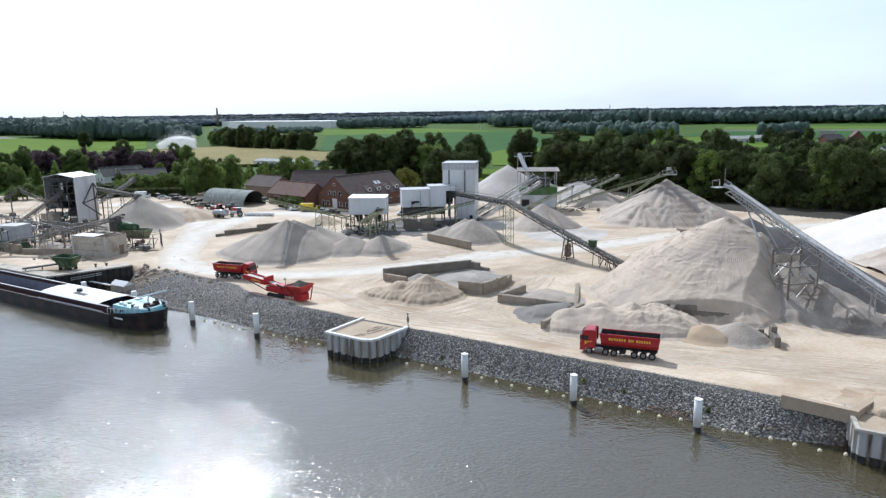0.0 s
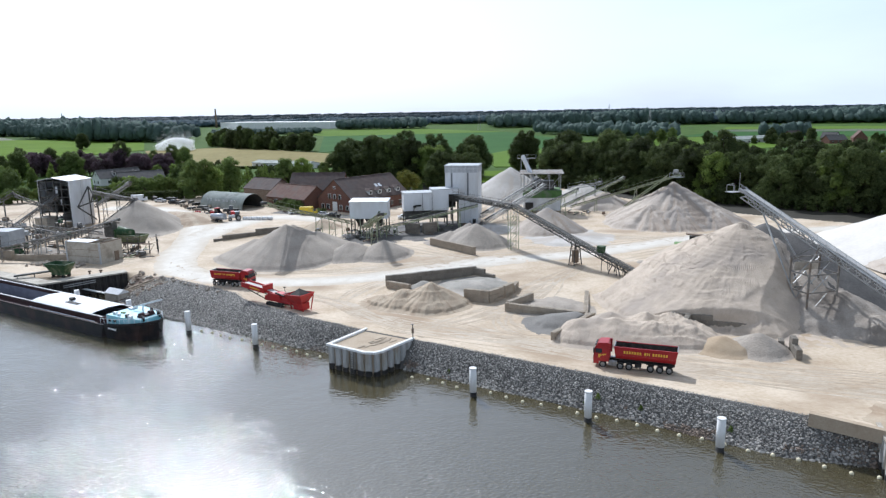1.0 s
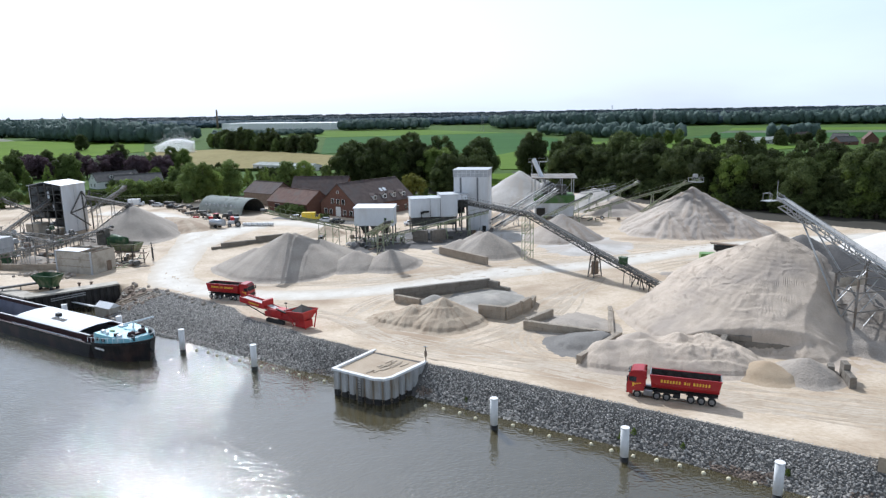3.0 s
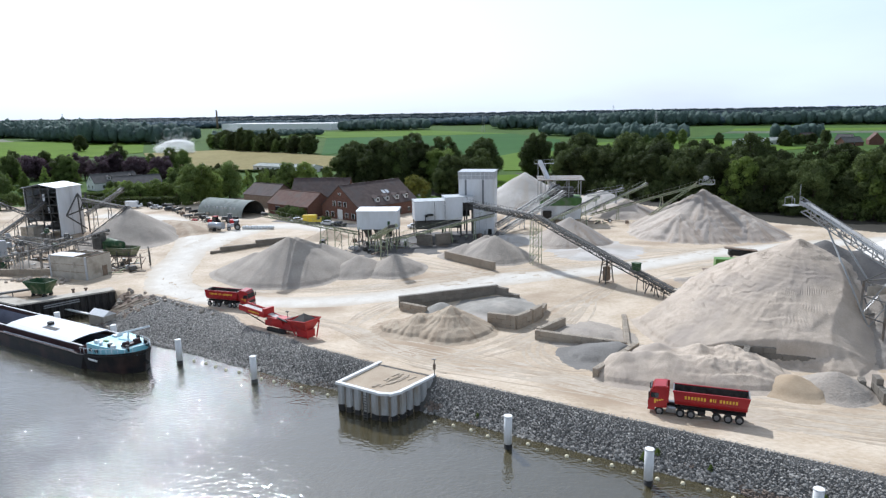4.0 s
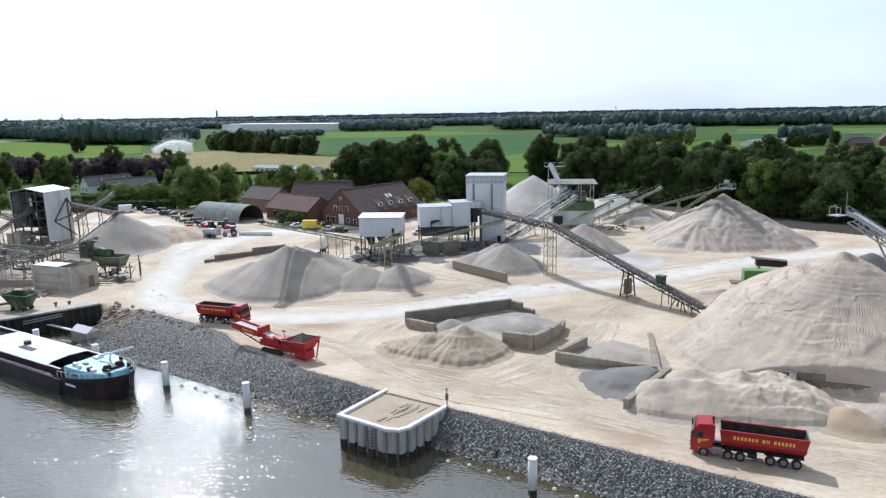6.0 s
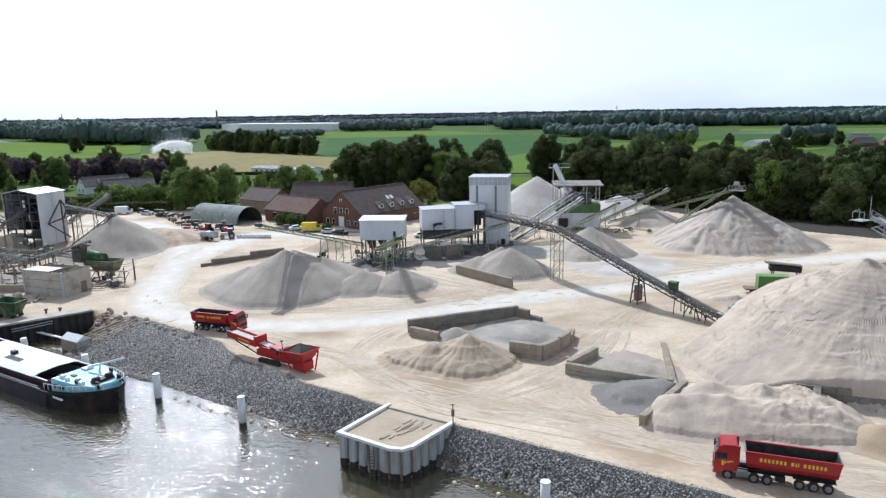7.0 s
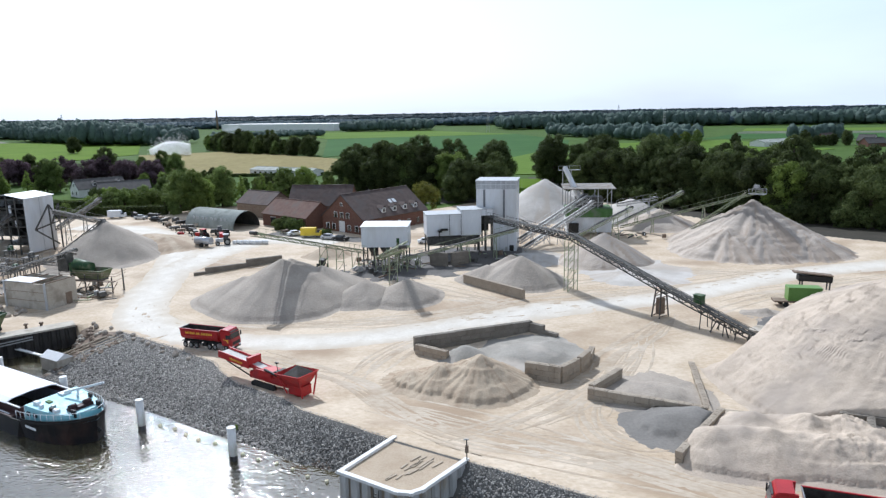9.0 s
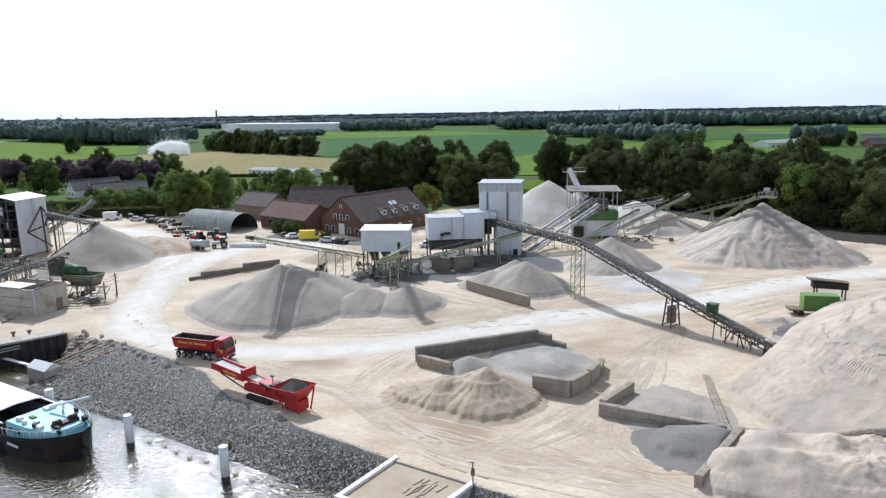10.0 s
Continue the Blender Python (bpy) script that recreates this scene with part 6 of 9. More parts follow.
def gable_house(name, o, ang, L, W, eave, ridge, wall, roof, label, doors=(), gables=(), dormers=0, skylights=0):
    """A pitched-roof house: ux along the ridge, the gable at x = 0 facing out."""
    o, ux, uy = frame_of(*o, ang)
    z0 = 0.5
    h = thing(name, Matrix.Translation((o[0], o[1], z0)), label, "house")
    P = lambda x, y, z: (*(Vector(o) + Vector(ux) * x + Vector(uy) * y), z)
    bm = B()
    boxed(bm, o, ux, uy, 0, L, -W / 2, W / 2, z0, eave)
    for x0, x1 in ((0, 0.4), (L - 0.4, L)):
        vs = [bm.verts.new(P(x, y, z)) for x in (x0, x1) for y, z in ((-W / 2, eave), (W / 2, eave), (0, ridge))]
        bm.faces.new(vs[:3]), bm.faces.new(vs[3:])
        for i in range(3):
            bm.faces.new((vs[i], vs[(i + 1) % 3], vs[3 + (i + 1) % 3], vs[3 + i]))
    part("wall", bm, wall, h)
    k = (ridge - eave) / (W / 2)
    for sg in (-1, 1):
        bm = B()
        q = [P(-0.25, sg * (W / 2 + 0.4), eave - 0.4 * k + 0.2), P(L + 0.25, sg * (W / 2 + 0.4), eave - 0.4 * k + 0.2), P(L + 0.25, 0, ridge + 0.2), P(-0.25, 0, ridge + 0.2)]
        slab(bm, q if sg < 0 else q[::-1], 0.2)
        part("roof_slope", bm, roof, h)
    bm = B()
    bar(bm, P(-0.25, 0, ridge + 0.22), P(L + 0.25, 0, ridge + 0.22), 0.35, 0.14)
    part("ridge", bm, roof, h)
    for y, z, w, hh, dark in gables:
        win = part("window" if dark else "door", (lambda b: (bar(b, P(-0.02, y - w / 2, z), P(-0.02, y + w / 2, z), 0.1, hh), b)[1])(B()), M["glass"] if dark else M["render_white"], h)
        b2 = B()
        for yy in (y - w / 2, y + w / 2):
            bar(b2, P(-0.09, yy, z - hh / 2), P(-0.09, yy, z + hh / 2), 0.1)
        bar(b2, P(-0.09, y - w / 2, z + hh / 2), P(-0.09, y + w / 2, z + hh / 2), 0.1)
        part("surround", b2, M["render_white"], win)
    for x, z, w, hh, dark in doors:
        win = part("window" if dark else "door", (lambda b: (bar(b, P(x - w / 2, -W / 2 - 0.02, z), P(x + w / 2, -W / 2 - 0.02, z), 0.1, hh), b)[1])(B()), M["glass"] if dark else M["render_white"], h)
        b2 = B()
        bar(b2, P(x - w / 2, -W / 2 - 0.08, z + hh / 2), P(x + w / 2, -W / 2 - 0.08, z + hh / 2), 0.1)
        part("surround", b2, M["render_white"], win)
    for i in range(dormers):
        x = L * 0.35 + i * L * 0.5 / max(dormers - 1, 1)
        y, z = -W / 2 + 1.2, eave + 1.2 * k
        bm = B()
        bx(bm, P(x, y + 0.9, z + 0.7), (1.5, 2.2, 1.5), ang)
        dm = part("dormer", bm, M["render_white"], h)
        bm = B()
        slab(bm, [P(x - 1, y - 0.4, z + 1.3), P(x, y - 0.4, z + 2.1), P(x, y + 2.4, z + 2.1), P(x - 1, y + 2.4, z + 1.3)], 0.1)
        slab(bm, [P(x, y - 0.4, z + 2.1), P(x + 1, y - 0.4, z + 1.3), P(x + 1, y + 2.4, z + 1.3), P(x, y + 2.4, z + 2.1)], 0.1)
        part("dormer_roof", bm, roof, dm)
        bm = B()
        bar(bm, P(x - 0.45, y - 0.24, z + 0.7), P(x + 0.45, y - 0.24, z + 0.7), 0.06, 0.9)
        part("pane", bm, M["glass"], dm)
    for i in range(skylights):
        x = L * 0.55 + i * 1.6
        bm = B()
        y = -W / 4
        z = eave + W / 4 * k + 0.28
        slab(bm, [P(x, y - 0.6, z - 0.6 * k), P(x + 1.1, y - 0.6, z - 0.6 * k), P(x + 1.1, y + 0.6, z + 0.6 * k), P(x, y + 0.6, z + 0.6 * k)], 0.08)
        part("skylight", bm, M["ship_white"], h, "pale skylight")
    return h


G1 = [(-6, 2.2, 1.3, 1.6, 1), (-3, 2.2, 1.3, 1.6, 1), (0, 2.4, 2.2, 3.0, 0), (3.5, 2.2, 1.3, 1.6, 1), (6, 2.2, 1.3, 1.6, 1), (-2.5, 5.6, 1.3, 1.6, 1), (0, 5.6, 1.3, 1.6, 1), (2.5, 5.6, 1.3, 1.6, 1), (0, 8.6, 0.9, 0.9, 1)]
gable_house("farmhouse", (-40.6, 223.2), 51, 26, 17, 4.9, 11.2, M["brick"], M["tiles"], "long red brick farmhouse with a brown tiled roof", [(6, 2.2, 1.2, 1.5, 1), (10, 2.2, 1.2, 1.5, 1), (14, 2.0, 1.2, 2.2, 0), (18, 2.2, 1.2, 1.5, 1), (22, 2.2, 1.2, 1.5, 1)], G1, 4, 2)
gable_house("brick_barn", (-64.0, 242.6), -37, 20, 11, 4.4, 8.2, M["brick"], M["tiles_red"], "red brick barn with a rusty red tiled roof", [(5, 2.1, 2.4, 3.0, 1), (9, 2.2, 1.2, 1.5, 1), (12, 2.2, 1.2, 1.5, 1), (15, 2.1, 2.0, 3, 1)])
gable_house("brown_barn", (-62.0, 256.0), -5, 20, 13, 5.0, 10.6, M["brick"], M["tiles"], "large barn with a dark brown tiled roof")
gable_house("brown_barn", (-78.5, 262.5), -33, 15, 11, 5.2, 8.6, M["rusty"], M["tiles"], "long dark brown shed beside the arched hut")
gable_house("white_house", (-169.5, 317.0), 50, 20, 9, 4.2, 7.8, M["render_white"], M["slate"], "white plastered house with a grey slate roof", [(4, 2.4, 1.2, 1.4, 1), (9, 2.4, 1.2, 1.4, 1)], [(-2, 2.4, 1.2, 1.4, 1), (2, 2.4, 1.2, 1.4, 1), (0, 5.8, 1, 1.3, 1)], 2)
gable_house("white_house", (-158.5, 315.0), 34, 20, 9, 3.8, 6.9, M["render_white"], M["slate"], "white house wing with a grey slate roof", [(4, 2.4, 1.2, 1.4, 1), (10, 2.4, 1.2, 1.4, 1), (16, 2.4, 1.2, 1.4, 1)])
gable_house("stable", (-122.0, 418.0), -30, 44, 11, 3.4, 4.6, M["render_white"], M["corrugated"], "long low white stable with a pale roof", [(4 + i * 4, 2.0, 1.6, 1.4, 1) for i in range(10)])
# the village beyond the wood
gable_house("village_house", (282, 606), 25, 14, 10, 4.4, 9.4, M["brick"], M["tiles"], "brick village house with a brown tiled roof", [(3, 2.2, 1.3, 1.5, 1), (8, 2.2, 1.3, 1.5, 1)])
gable_house("village_house", (305, 592), -50, 12, 9, 4.2, 8.6, M["render_white"], M["slate"], "white village house with a grey slate roof", [(3, 2.2, 1.3, 1.5, 1), (8, 2.2, 1.3, 1.5, 1)])
gable_house("village_house", (292, 562), 10, 16, 10, 3.6, 7.4, M["brick"], M["slate"], "low brick village house with a grey roof", [(3, 2.0, 1.3, 1.4, 1), (8, 2.0, 1.3, 1.4, 1)])
gable_house("village_house", (322, 566), 70, 13, 10, 4.6, 10.0, M["brick"], M["tiles_red"], "brick village house with a rusty red roof", [(3, 2.2, 1.3, 1.5, 1), (8, 2.2, 1.3, 1.5, 1)])
gable_house("field_shed", (222, 582), 28, 46, 14, 4.2, 6.2, M["render_white"], M["corrugated"], "long low farm shed with a pale corrugated roof", [(6 + i * 6, 2.0, 2.0, 1.4, 1) for i in range(6)])
gable_house("cottage", (-30, 342), 20, 14, 10, 4, 9, M["pink"], M["tiles_red"], "pink plastered cottage among the trees")
for i in range(6):
    gable_house("cottage", (255 + i * 24, 420 + (i % 3) * 22), 20 + i * 13, 12, 8, 3.2, 6.5, M["brick"] if i % 2 else M["render_white"], M["tiles_red"] if i % 3 else M["slate"], "small house beyond the wood with a pitched roof")


def nissen_hut():
    o, ux, uy = frame_of(-70.6, 232.6, 150)
    h = thing("arched_hut", Matrix.Translation((o[0], o[1], 0.7)), "arched grey corrugated hut with an open end", "hut")
    P = lambda x, y, z: (*(Vector(o) + Vector(ux) * x + Vector(uy) * y), z)
    R, n, L = 5.2, 24, 21.0
    bm = B()
    xs = [L * i / 84 for i in range(85)]
    rows = []
    for i, x in enumerate(xs):
        r = R + (0.06 if i % 2 else 0)
        rows.append([bm.verts.new(P(x, -r * math.cos(math.pi * k / n), 0.6 + r * math.sin(math.pi * k / n))) for k in range(n + 1)])
    for a, b in zip(rows, rows[1:]):
        for k in range(n):
            bm.faces.new((a[k], a[k + 1], b[k + 1], b[k]))
    part("corrugated_shell", bm, M["corrugated"], h)
    bm = B()
    rows = []
    for x in (0.05, L - 0.05):
        rows.append([bm.verts.new(P(x, -(R - 0.12) * math.cos(math.pi * k / n), 0.6 + (R - 0.12) * math.sin(math.pi * k / n))) for k in range(n + 1)])
    for k in range(n):
        bm.faces.new((rows[0][k], rows[0][k + 1], rows[1][k + 1], rows[1][k]))
    bm.faces.new(rows[1])
    part("lining", bm, M["dark_steel"], h)
    for k in range(4):
        for j in range(2):
            bm = B()
            a = math.pi * (0.17 + 0.0 * j)
            x = 4.0 + k * 4.0 + j * 1.6
            bx(bm, P(x, (R + 0.03) * math.cos(a), 0.6 + (R + 0.03) * math.sin(a)), (0.8, 0.12, 1.2), 150)
            part("skylight_strip", bm, M["clad2"], h)


nissen_hut()

# far greenhouse, chimney and lattice pylons
gh = thing("greenhouse", Matrix.Translation((-481, 1395, 0.5)), "long low white greenhouse block far across the fields", "greenhouse")
for i in range(12):
    bm = B()
    x0, y0 = -481 + i * 20.5, 1395 - i * 11
    prism(bm, [(x0, y0), (x0 + 20.3, y0 - 11), (x0 + 50, y0 + 60), (x0 + 30, y0 + 71)], 0.5, 13)
    part("greenhouse_bay", bm, M["cap"], gh)
ch = thing("chimney", Matrix.Translation((-526, 1500, 0)), "slender far brick chimney above the woods", "chimney")
bm = B()
tube(bm, (-526, 1500, 0), (-526, 1500, 41), 2.4, 12, 1.7)
part("shaft", bm, M["rusty"], ch)
for x, y, h in ((299, 1108, 25), (29, 1034, 25), (-1150, 2000, 40), (360, 1700, 36)):
    p = thing("pylon", Matrix.Translation((x, y, 0)), "far grey lattice power pylon", "pylon", "power pylons")
    bm = B()
    for i in (-1, 1):
        for j in (-1, 1):
            bar(bm, (x + i * 2, y + j * 2, 0), (x + i * 0.6, y + j * 0.6, h), 0.36)
    for k in range(3):
        bar(bm, (x - 4 + k, y, h * (0.7 + 0.12 * k)), (x + 4 - k, y, h * (0.7 + 0.12 * k)), 0.3)
    part("lattice", bm, M["steel"], p)


# ---- lorries ----
def wheel(parent, x, y, r=0.52, w=0.32, out=1):
    bm = B()
    h = w / 2
    spin_y(bm, [(-h, r * 0.62), (-h, r * 0.9), (-h * 0.7, r), (h * 0.7, r), (h, r * 0.9), (h, r * 0.62)], (x, y, r), 22)
    wh = part("wheel", bm, M["tyre"], parent, smooth=False)
    bm = B()
    o = out * h
    spin_y(bm, sorted([(o * 0.2, r * 0.6), (o * 1.02, r * 0.58), (o * 0.6, r * 0.42), (o * 0.75, r * 0.2), (o * 1.1, r * 0.14)], key=lambda q: q[0]), (x, y, r), 14)
    part("rim", bm, M["rim"], wh)
    return wh


def lorry(label):
    """A tractor unit with a half-pipe tipping trailer: x runs forward, the front axle at x = 0."""
    v = thing("tipper_lorry", Matrix.Identity(4), label, "lorry", "tipper lorries in the yard")
    bm = B()
    prof = [(1.38, 0.55), (1.42, 1.3), (1.34, 2.1), (1.12, 3.0), (0.7, 3.5), (-0.75, 3.62), (-0.85, 3.4), (-0.88, 0.95), (0.62, 0.95), (0.55, 0.55)]
    l = [bm.verts.new((x, -1.22, z)) for x, z in prof]
    r = [bm.verts.new((x, 1.22, z)) for x, z in prof]
    bm.faces.new(l), bm.faces.new(r[::-1])
    for i in range(len(prof)):
        bm.faces.new((l[i], r[i], r[(i + 1) % len(prof)], l[(i + 1) % len(prof)]))
    bmesh.ops.recalc_face_normals(bm, faces=bm.faces)
    bmesh.ops.bevel(bm, geom=[e for e in bm.edges if e.calc_length() > 0.5], offset=0.06, segments=2, affect="EDGES")
    cab = part("cab", bm, M["red"], v)
    bm = B()
    slab(bm, [(1.37, -1.08, 2.12), (1.37, 1.08, 2.12), (1.155, 1.08, 2.95), (1.155, -1.08, 2.95)], 0.05)
    part("windscreen", bm, M["glass"], cab, "dark windscreen")
    for sg in (-1, 1):
        bm = B()
        bx(bm, (0.62, sg * 1.235, 2.42), (0.95, 0.03, 0.62))
        part("side_window", bm, M["glass"], cab)
        bm = B()
        bx(bm, (1.3, sg * 1.42, 2.5), (0.16, 0.2, 0.7))
        bar(bm, (1.25, sg * 1.2, 2.8), (1.3, sg * 1.42, 2.8), 0.06)
        part("mirror", bm, M["black"], cab)
        bm = B()
        bx(bm, (1.41, sg * 0.9, 0.85), (0.06, 0.42, 0.2))
        part("headlight", bm, M["ship_white"], cab)
        bm = B()
        bx(bm, (-0.82, sg * 1.1, 2.6), (0.5, 0.2, 1.9))
        part("side_deflector", bm, M["red"], cab)
        bm = B()
        for k, (x, w, h) in enumerate(((0.55, 0.22, 0.5), (0.3, 0.18, 0.24), (0.0, 0.26, 0.16), (-0.3, 0.3, 0.12))):
            bx(bm, (x, sg * 1.238, 1.72 + 0.08 * k), (w, 0.02, h))
        part("yellow_mark", bm, M["yellow"], cab, "yellow door mark")
        bm = B()
        bx(bm, (-1.4, sg * 0.95, 0.75), (1.2, 0.5, 0.55))
        part("fuel_tank", bm, M["rim"], v, "polished fuel tank")
    bm = B()
    bx(bm, (1.425, 0, 1.35), (0.04, 1.9, 0.5))
    bx(bm, (1.42, 0, 0.62), (0.06, 2.2, 0.25))
    part("grille", bm, M["black"], cab)
    bm = B()
    slab(bm, [(1.2, -1.0, 3.2), (1.2, 1.0, 3.2), (1.0, 1.0, 3.28), (1.0, -1.0, 3.28)], 0.08)
    part("sun_visor", bm, M["black"], cab)
    bm = B()
    for y in (-0.42, 0.42):
        bx(bm, (-1.9, y, 0.85), (5.6, 0.14, 0.28))
        bx(bm, (-6.4, y, 1.08), (7.4, 0.14, 0.3))
    bx(bm, (-2.9, 0, 1.05), (1.2, 1.0, 0.15))
    bx(bm, (-5.0, 0.0, 0.75), (0.9, 2.2, 0.5))
    part("chassis", bm, M["black"], v)
    bm = B()
    sec = [(-1.2, 3.12), (-1.2, 2.0), (-1.02, 1.55), (-0.6, 1.32), (0.6, 1.32), (1.02, 1.55), (1.2, 2.0), (1.2, 3.12)]
    ins = [(-1.12, 3.12), (-1.12, 2.02), (-0.96, 1.62), (-0.56, 1.4), (0.56, 1.4), (0.96, 1.62), (1.12, 2.02), (1.12, 3.12)]
    x0, x1 = -1.55, -10.1
    rf = [bm.verts.new((x0 - (0.25 if z < 2.5 else 0), y, z)) for y, z in sec]
    rb = [bm.verts.new((x1 - (0.35 if z > 2.5 else 0.1), y, z)) for y, z in sec]
    for i in range(7):
        bm.faces.new((rf[i], rb[i], rb[i + 1], rf[i + 1]))
    bm.faces.new(rf), bm.faces.new(rb[::-1])
    part("tipping_body", bm, M["red"], v)
    bm = B()
    rf = [bm.verts.new((x0 - (0.33 if z < 2.5 else 0.08), y, z)) for y, z in ins]
    rb = [bm.verts.new((x1 - (0.27 if z > 2.5 else 0.02), y, z)) for y, z in ins]
    for i in range(7):
        bm.faces.new((rf[i], rf[i + 1], rb[i + 1], rb[i]))
    bm.faces.new(rf[::-1]), bm.faces.new(rb)
    bmesh.ops.translate(bm, verts=bm.verts, vec=(0, 0, 0.006))
    part("body_lining", bm, M["inner"], v, "worn dark steel lining")
    body = bpy.data.objects[v.children[-2].name]
    for sg in (-1, 1):
        bm = B()
        bar(bm, (x0 + 0.02, sg * 1.21, 3.16), (x1 - 0.36, sg * 1.21, 3.16), 0.16, 0.12)
        part("top_rail", bm, M["red"], body)
        x = -2.9
        for k, w in enumerate((0.34, 0.3, 0.32, 0.3, 0.32, 0.3, 0.32, 0, 0.36, 0.16, 0.16, 0, 0.34, 0.3, 0.3, 0.3, 0.3, 0.3)):
            if w:
                bm = B()
                bx(bm, (x - w / 2, sg * 1.215, 2.52), (w * 0.72, 0.02, 0.36))
                part("lettering_bar", bm, M["yellow"], body, "yellow lettering bar")
            x -= (w or 0.22) + 0.06
        bm = B()
        bar(bm, (x0 - 0.2, sg * 1.21, 2.02), (x1 - 0.2, sg * 1.21, 2.02), 0.03, 0.07)
        part("side_rib", bm, M["red"], body)
        bm = B()
        bx(bm, (-8.1, sg * 1.0, 1.12), (3.9, 0.5, 0.05))
        part("mudguard", bm, M["black"], v)
    for x in (x0 - 0.04, x1 - 0.3):
        bm = B()
        bar(bm, (x, -1.22, 3.14), (x, 1.22, 3.14), 0.12, 0.16)
        part("end_rail", bm, M["rim"], body)
    for x in (0.0, -2.5, -3.75, -6.75, -8.05, -9.35):
        for sg in (-1, 1):
            wheel(v, x, sg * 1.06, out=sg)
    return v


def at_ground(x, y, rz, dz=0.0):
    return Matrix.Translation((x, y, land(x, y) + dz)) @ Euler((0, 0, radians(rz))).to_matrix().to_4x4()


truck = lorry("glossy red tipper lorry with yellow lettering on the bank track")
truck.matrix_basis = at_ground(19.6, 86.3, 161.5) @ Matrix.Diagonal((0.89, 0.97, 0.97, 1))
truck2 = copy_thing(truck, at_ground(-41.6, 130.9, -17.5) @ Matrix.Diagonal((0.876, 0.95, 0.97, 1)))
tagged(truck2, "red tipper lorry with dusty tyres waiting beside the screener")


# ---- mobile screener ----
def screener():
    v = thing("mobile_screener", Matrix.Identity(4), "red tracked mobile screener with a loaded hopper and belts", "screener")
    for sg in (-1, 1):
        bm = B()
        prof = [(-3.2, 0.45), (-3.0, 0.85), (1.0, 0.85), (1.3, 0.45), (1.0, 0.0), (-2.9, 0.0)]
        a = [bm.verts.new((x, sg * 1.3 - 0.25, z)) for x, z in prof]
        b = [bm.verts.new((x, sg * 1.3 + 0.25, z)) for x, z in prof]
        bm.faces.new(a), bm.faces.new(b[::-1])
        for i in range(6):
            bm.faces.new((a[i], b[i], b[(i + 1) % 6], a[(i + 1) % 6]))
        part("crawler_track", bm, M["tyre"], v)
    bm = B()
    bx(bm, (-1.5, 0, 1.3), (7.5, 1.7, 0.9))
    bx(bm, (-0.5, 0, 2.0), (3.4, 2.1, 0.9))
    part("chassis", bm, M["red2"], v)
    bm = B()
    lo = [(-4.6, -0.9, 1.5), (-7.4, -0.9, 1.3), (-7.4, 0.9, 1.3), (-4.6, 0.9, 1.5)]
    hi = [(-3.9, -1.9, 3.0), (-8.4, -1.9, 3.3), (-8.4, 1.9, 3.3), (-3.9, 1.9, 3.0)]
    for i in range(4):
        slab(bm, [lo[i], hi[i], hi[(i + 1) % 4], lo[(i + 1) % 4]], 0.1)
    part("hopper", bm, M["red2"], v)
    bm = B()
    lo = [(-4.9, -0.85, 2.2), (-7.6, -0.85, 2.3), (-7.6, 0.85, 2.3), (-4.9, 0.85, 2.2)]
    top = bm.verts.new((-6.3, 0, 4.1))
    q = [bm.verts.new((x * 1.04, y * 1.95, 2.95)) for x, y, z in lo]
    for i in range(4):
        bm.faces.new((q[i], q[(i + 1) % 4], top))
    part("hopper_load", bm, M["load"], v, "dark gravel in the hopper")
    bm = B()
    bx(bm, (-6.6, 0, 0.85), (2.4, 1.8, 1.3))
    for sg in (-1, 1):
        bar(bm, (-8.0, sg * 1.0, 0.0), (-8.2, sg * 1.6, 2.8), 0.16)
        bar(bm, (-5.2, sg * 1.0, 0.2), (-4.4, sg * 1.6, 2.6), 0.16)
    part("hopper_frame", bm, M["red2"], v)
    for sg in (-1, 1):
        bm = B()
        bar(bm, (-4.0, sg * 0.72, 1.7), (2.4, sg * 0.72, 2.6), 0.12, 0.55)
        part("belt_side", bm, M["red2"], v)
    bm = B()
    bar(bm, (-4.0, 0, 1.85), (2.4, 0, 2.72), 1.2, 0.08)
    part("feed_belt", bm, M["pale_belt"], v, "dusty feed belt")
    bm = B()
    for sg in (-1, 1):
        bar(bm, (2.2, sg * 0.95, 2.6), (8.6, sg * 0.95, 3.1), 0.14, 1.0)
    bar(bm, (2.2, 0, 2.2), (8.6, 0, 2.7), 1.9, 0.1)
    part("screen_box", bm, M["red2"], v)
    bm = B()
    bar(bm, (2.3, 0, 2.75), (8.5, 0, 3.25), 1.7, 0.06)
    part("screen_mesh", bm, M["pale_belt"], v, "dusty screen mesh")
    bm = B()
    bx(bm, (2.2, 0, 3.2), (0.5, 2.2, 1.1))
    part("screen_rear_box", bm, M["red2"], v)
    bm = B()
    for sg in (-1, 1):
        bar(bm, (2.0, sg * 0.8, 1.0), (7.0, sg * 0.8, 2.3), 0.14)
        bar(bm, (4.5, sg * 0.8, 1.7), (3.2, sg * 0.8, 2.4), 0.1)
    part("support_arm", bm, M["black"], v)
    bm = B()
    bar(bm, (-3.6, 0.9, 2.2), (-3.4, 0.9, 4.0), 0.07)
    bx(bm, (-3.4, 0.9, 4.1), (0.5, 0.25, 0.16))
    part("lamp_mast", bm, M["black"], v)
    bm = B()
    bar(bm, (-3.4, 1.0, 2.3), (-1.0, 1.0, 2.7), 0.25)
    bx(bm, (-3.0, 0, 2.4), (0.5, 1.6, 0.6))
    part("hydraulic_ram", bm, M["black"], v)
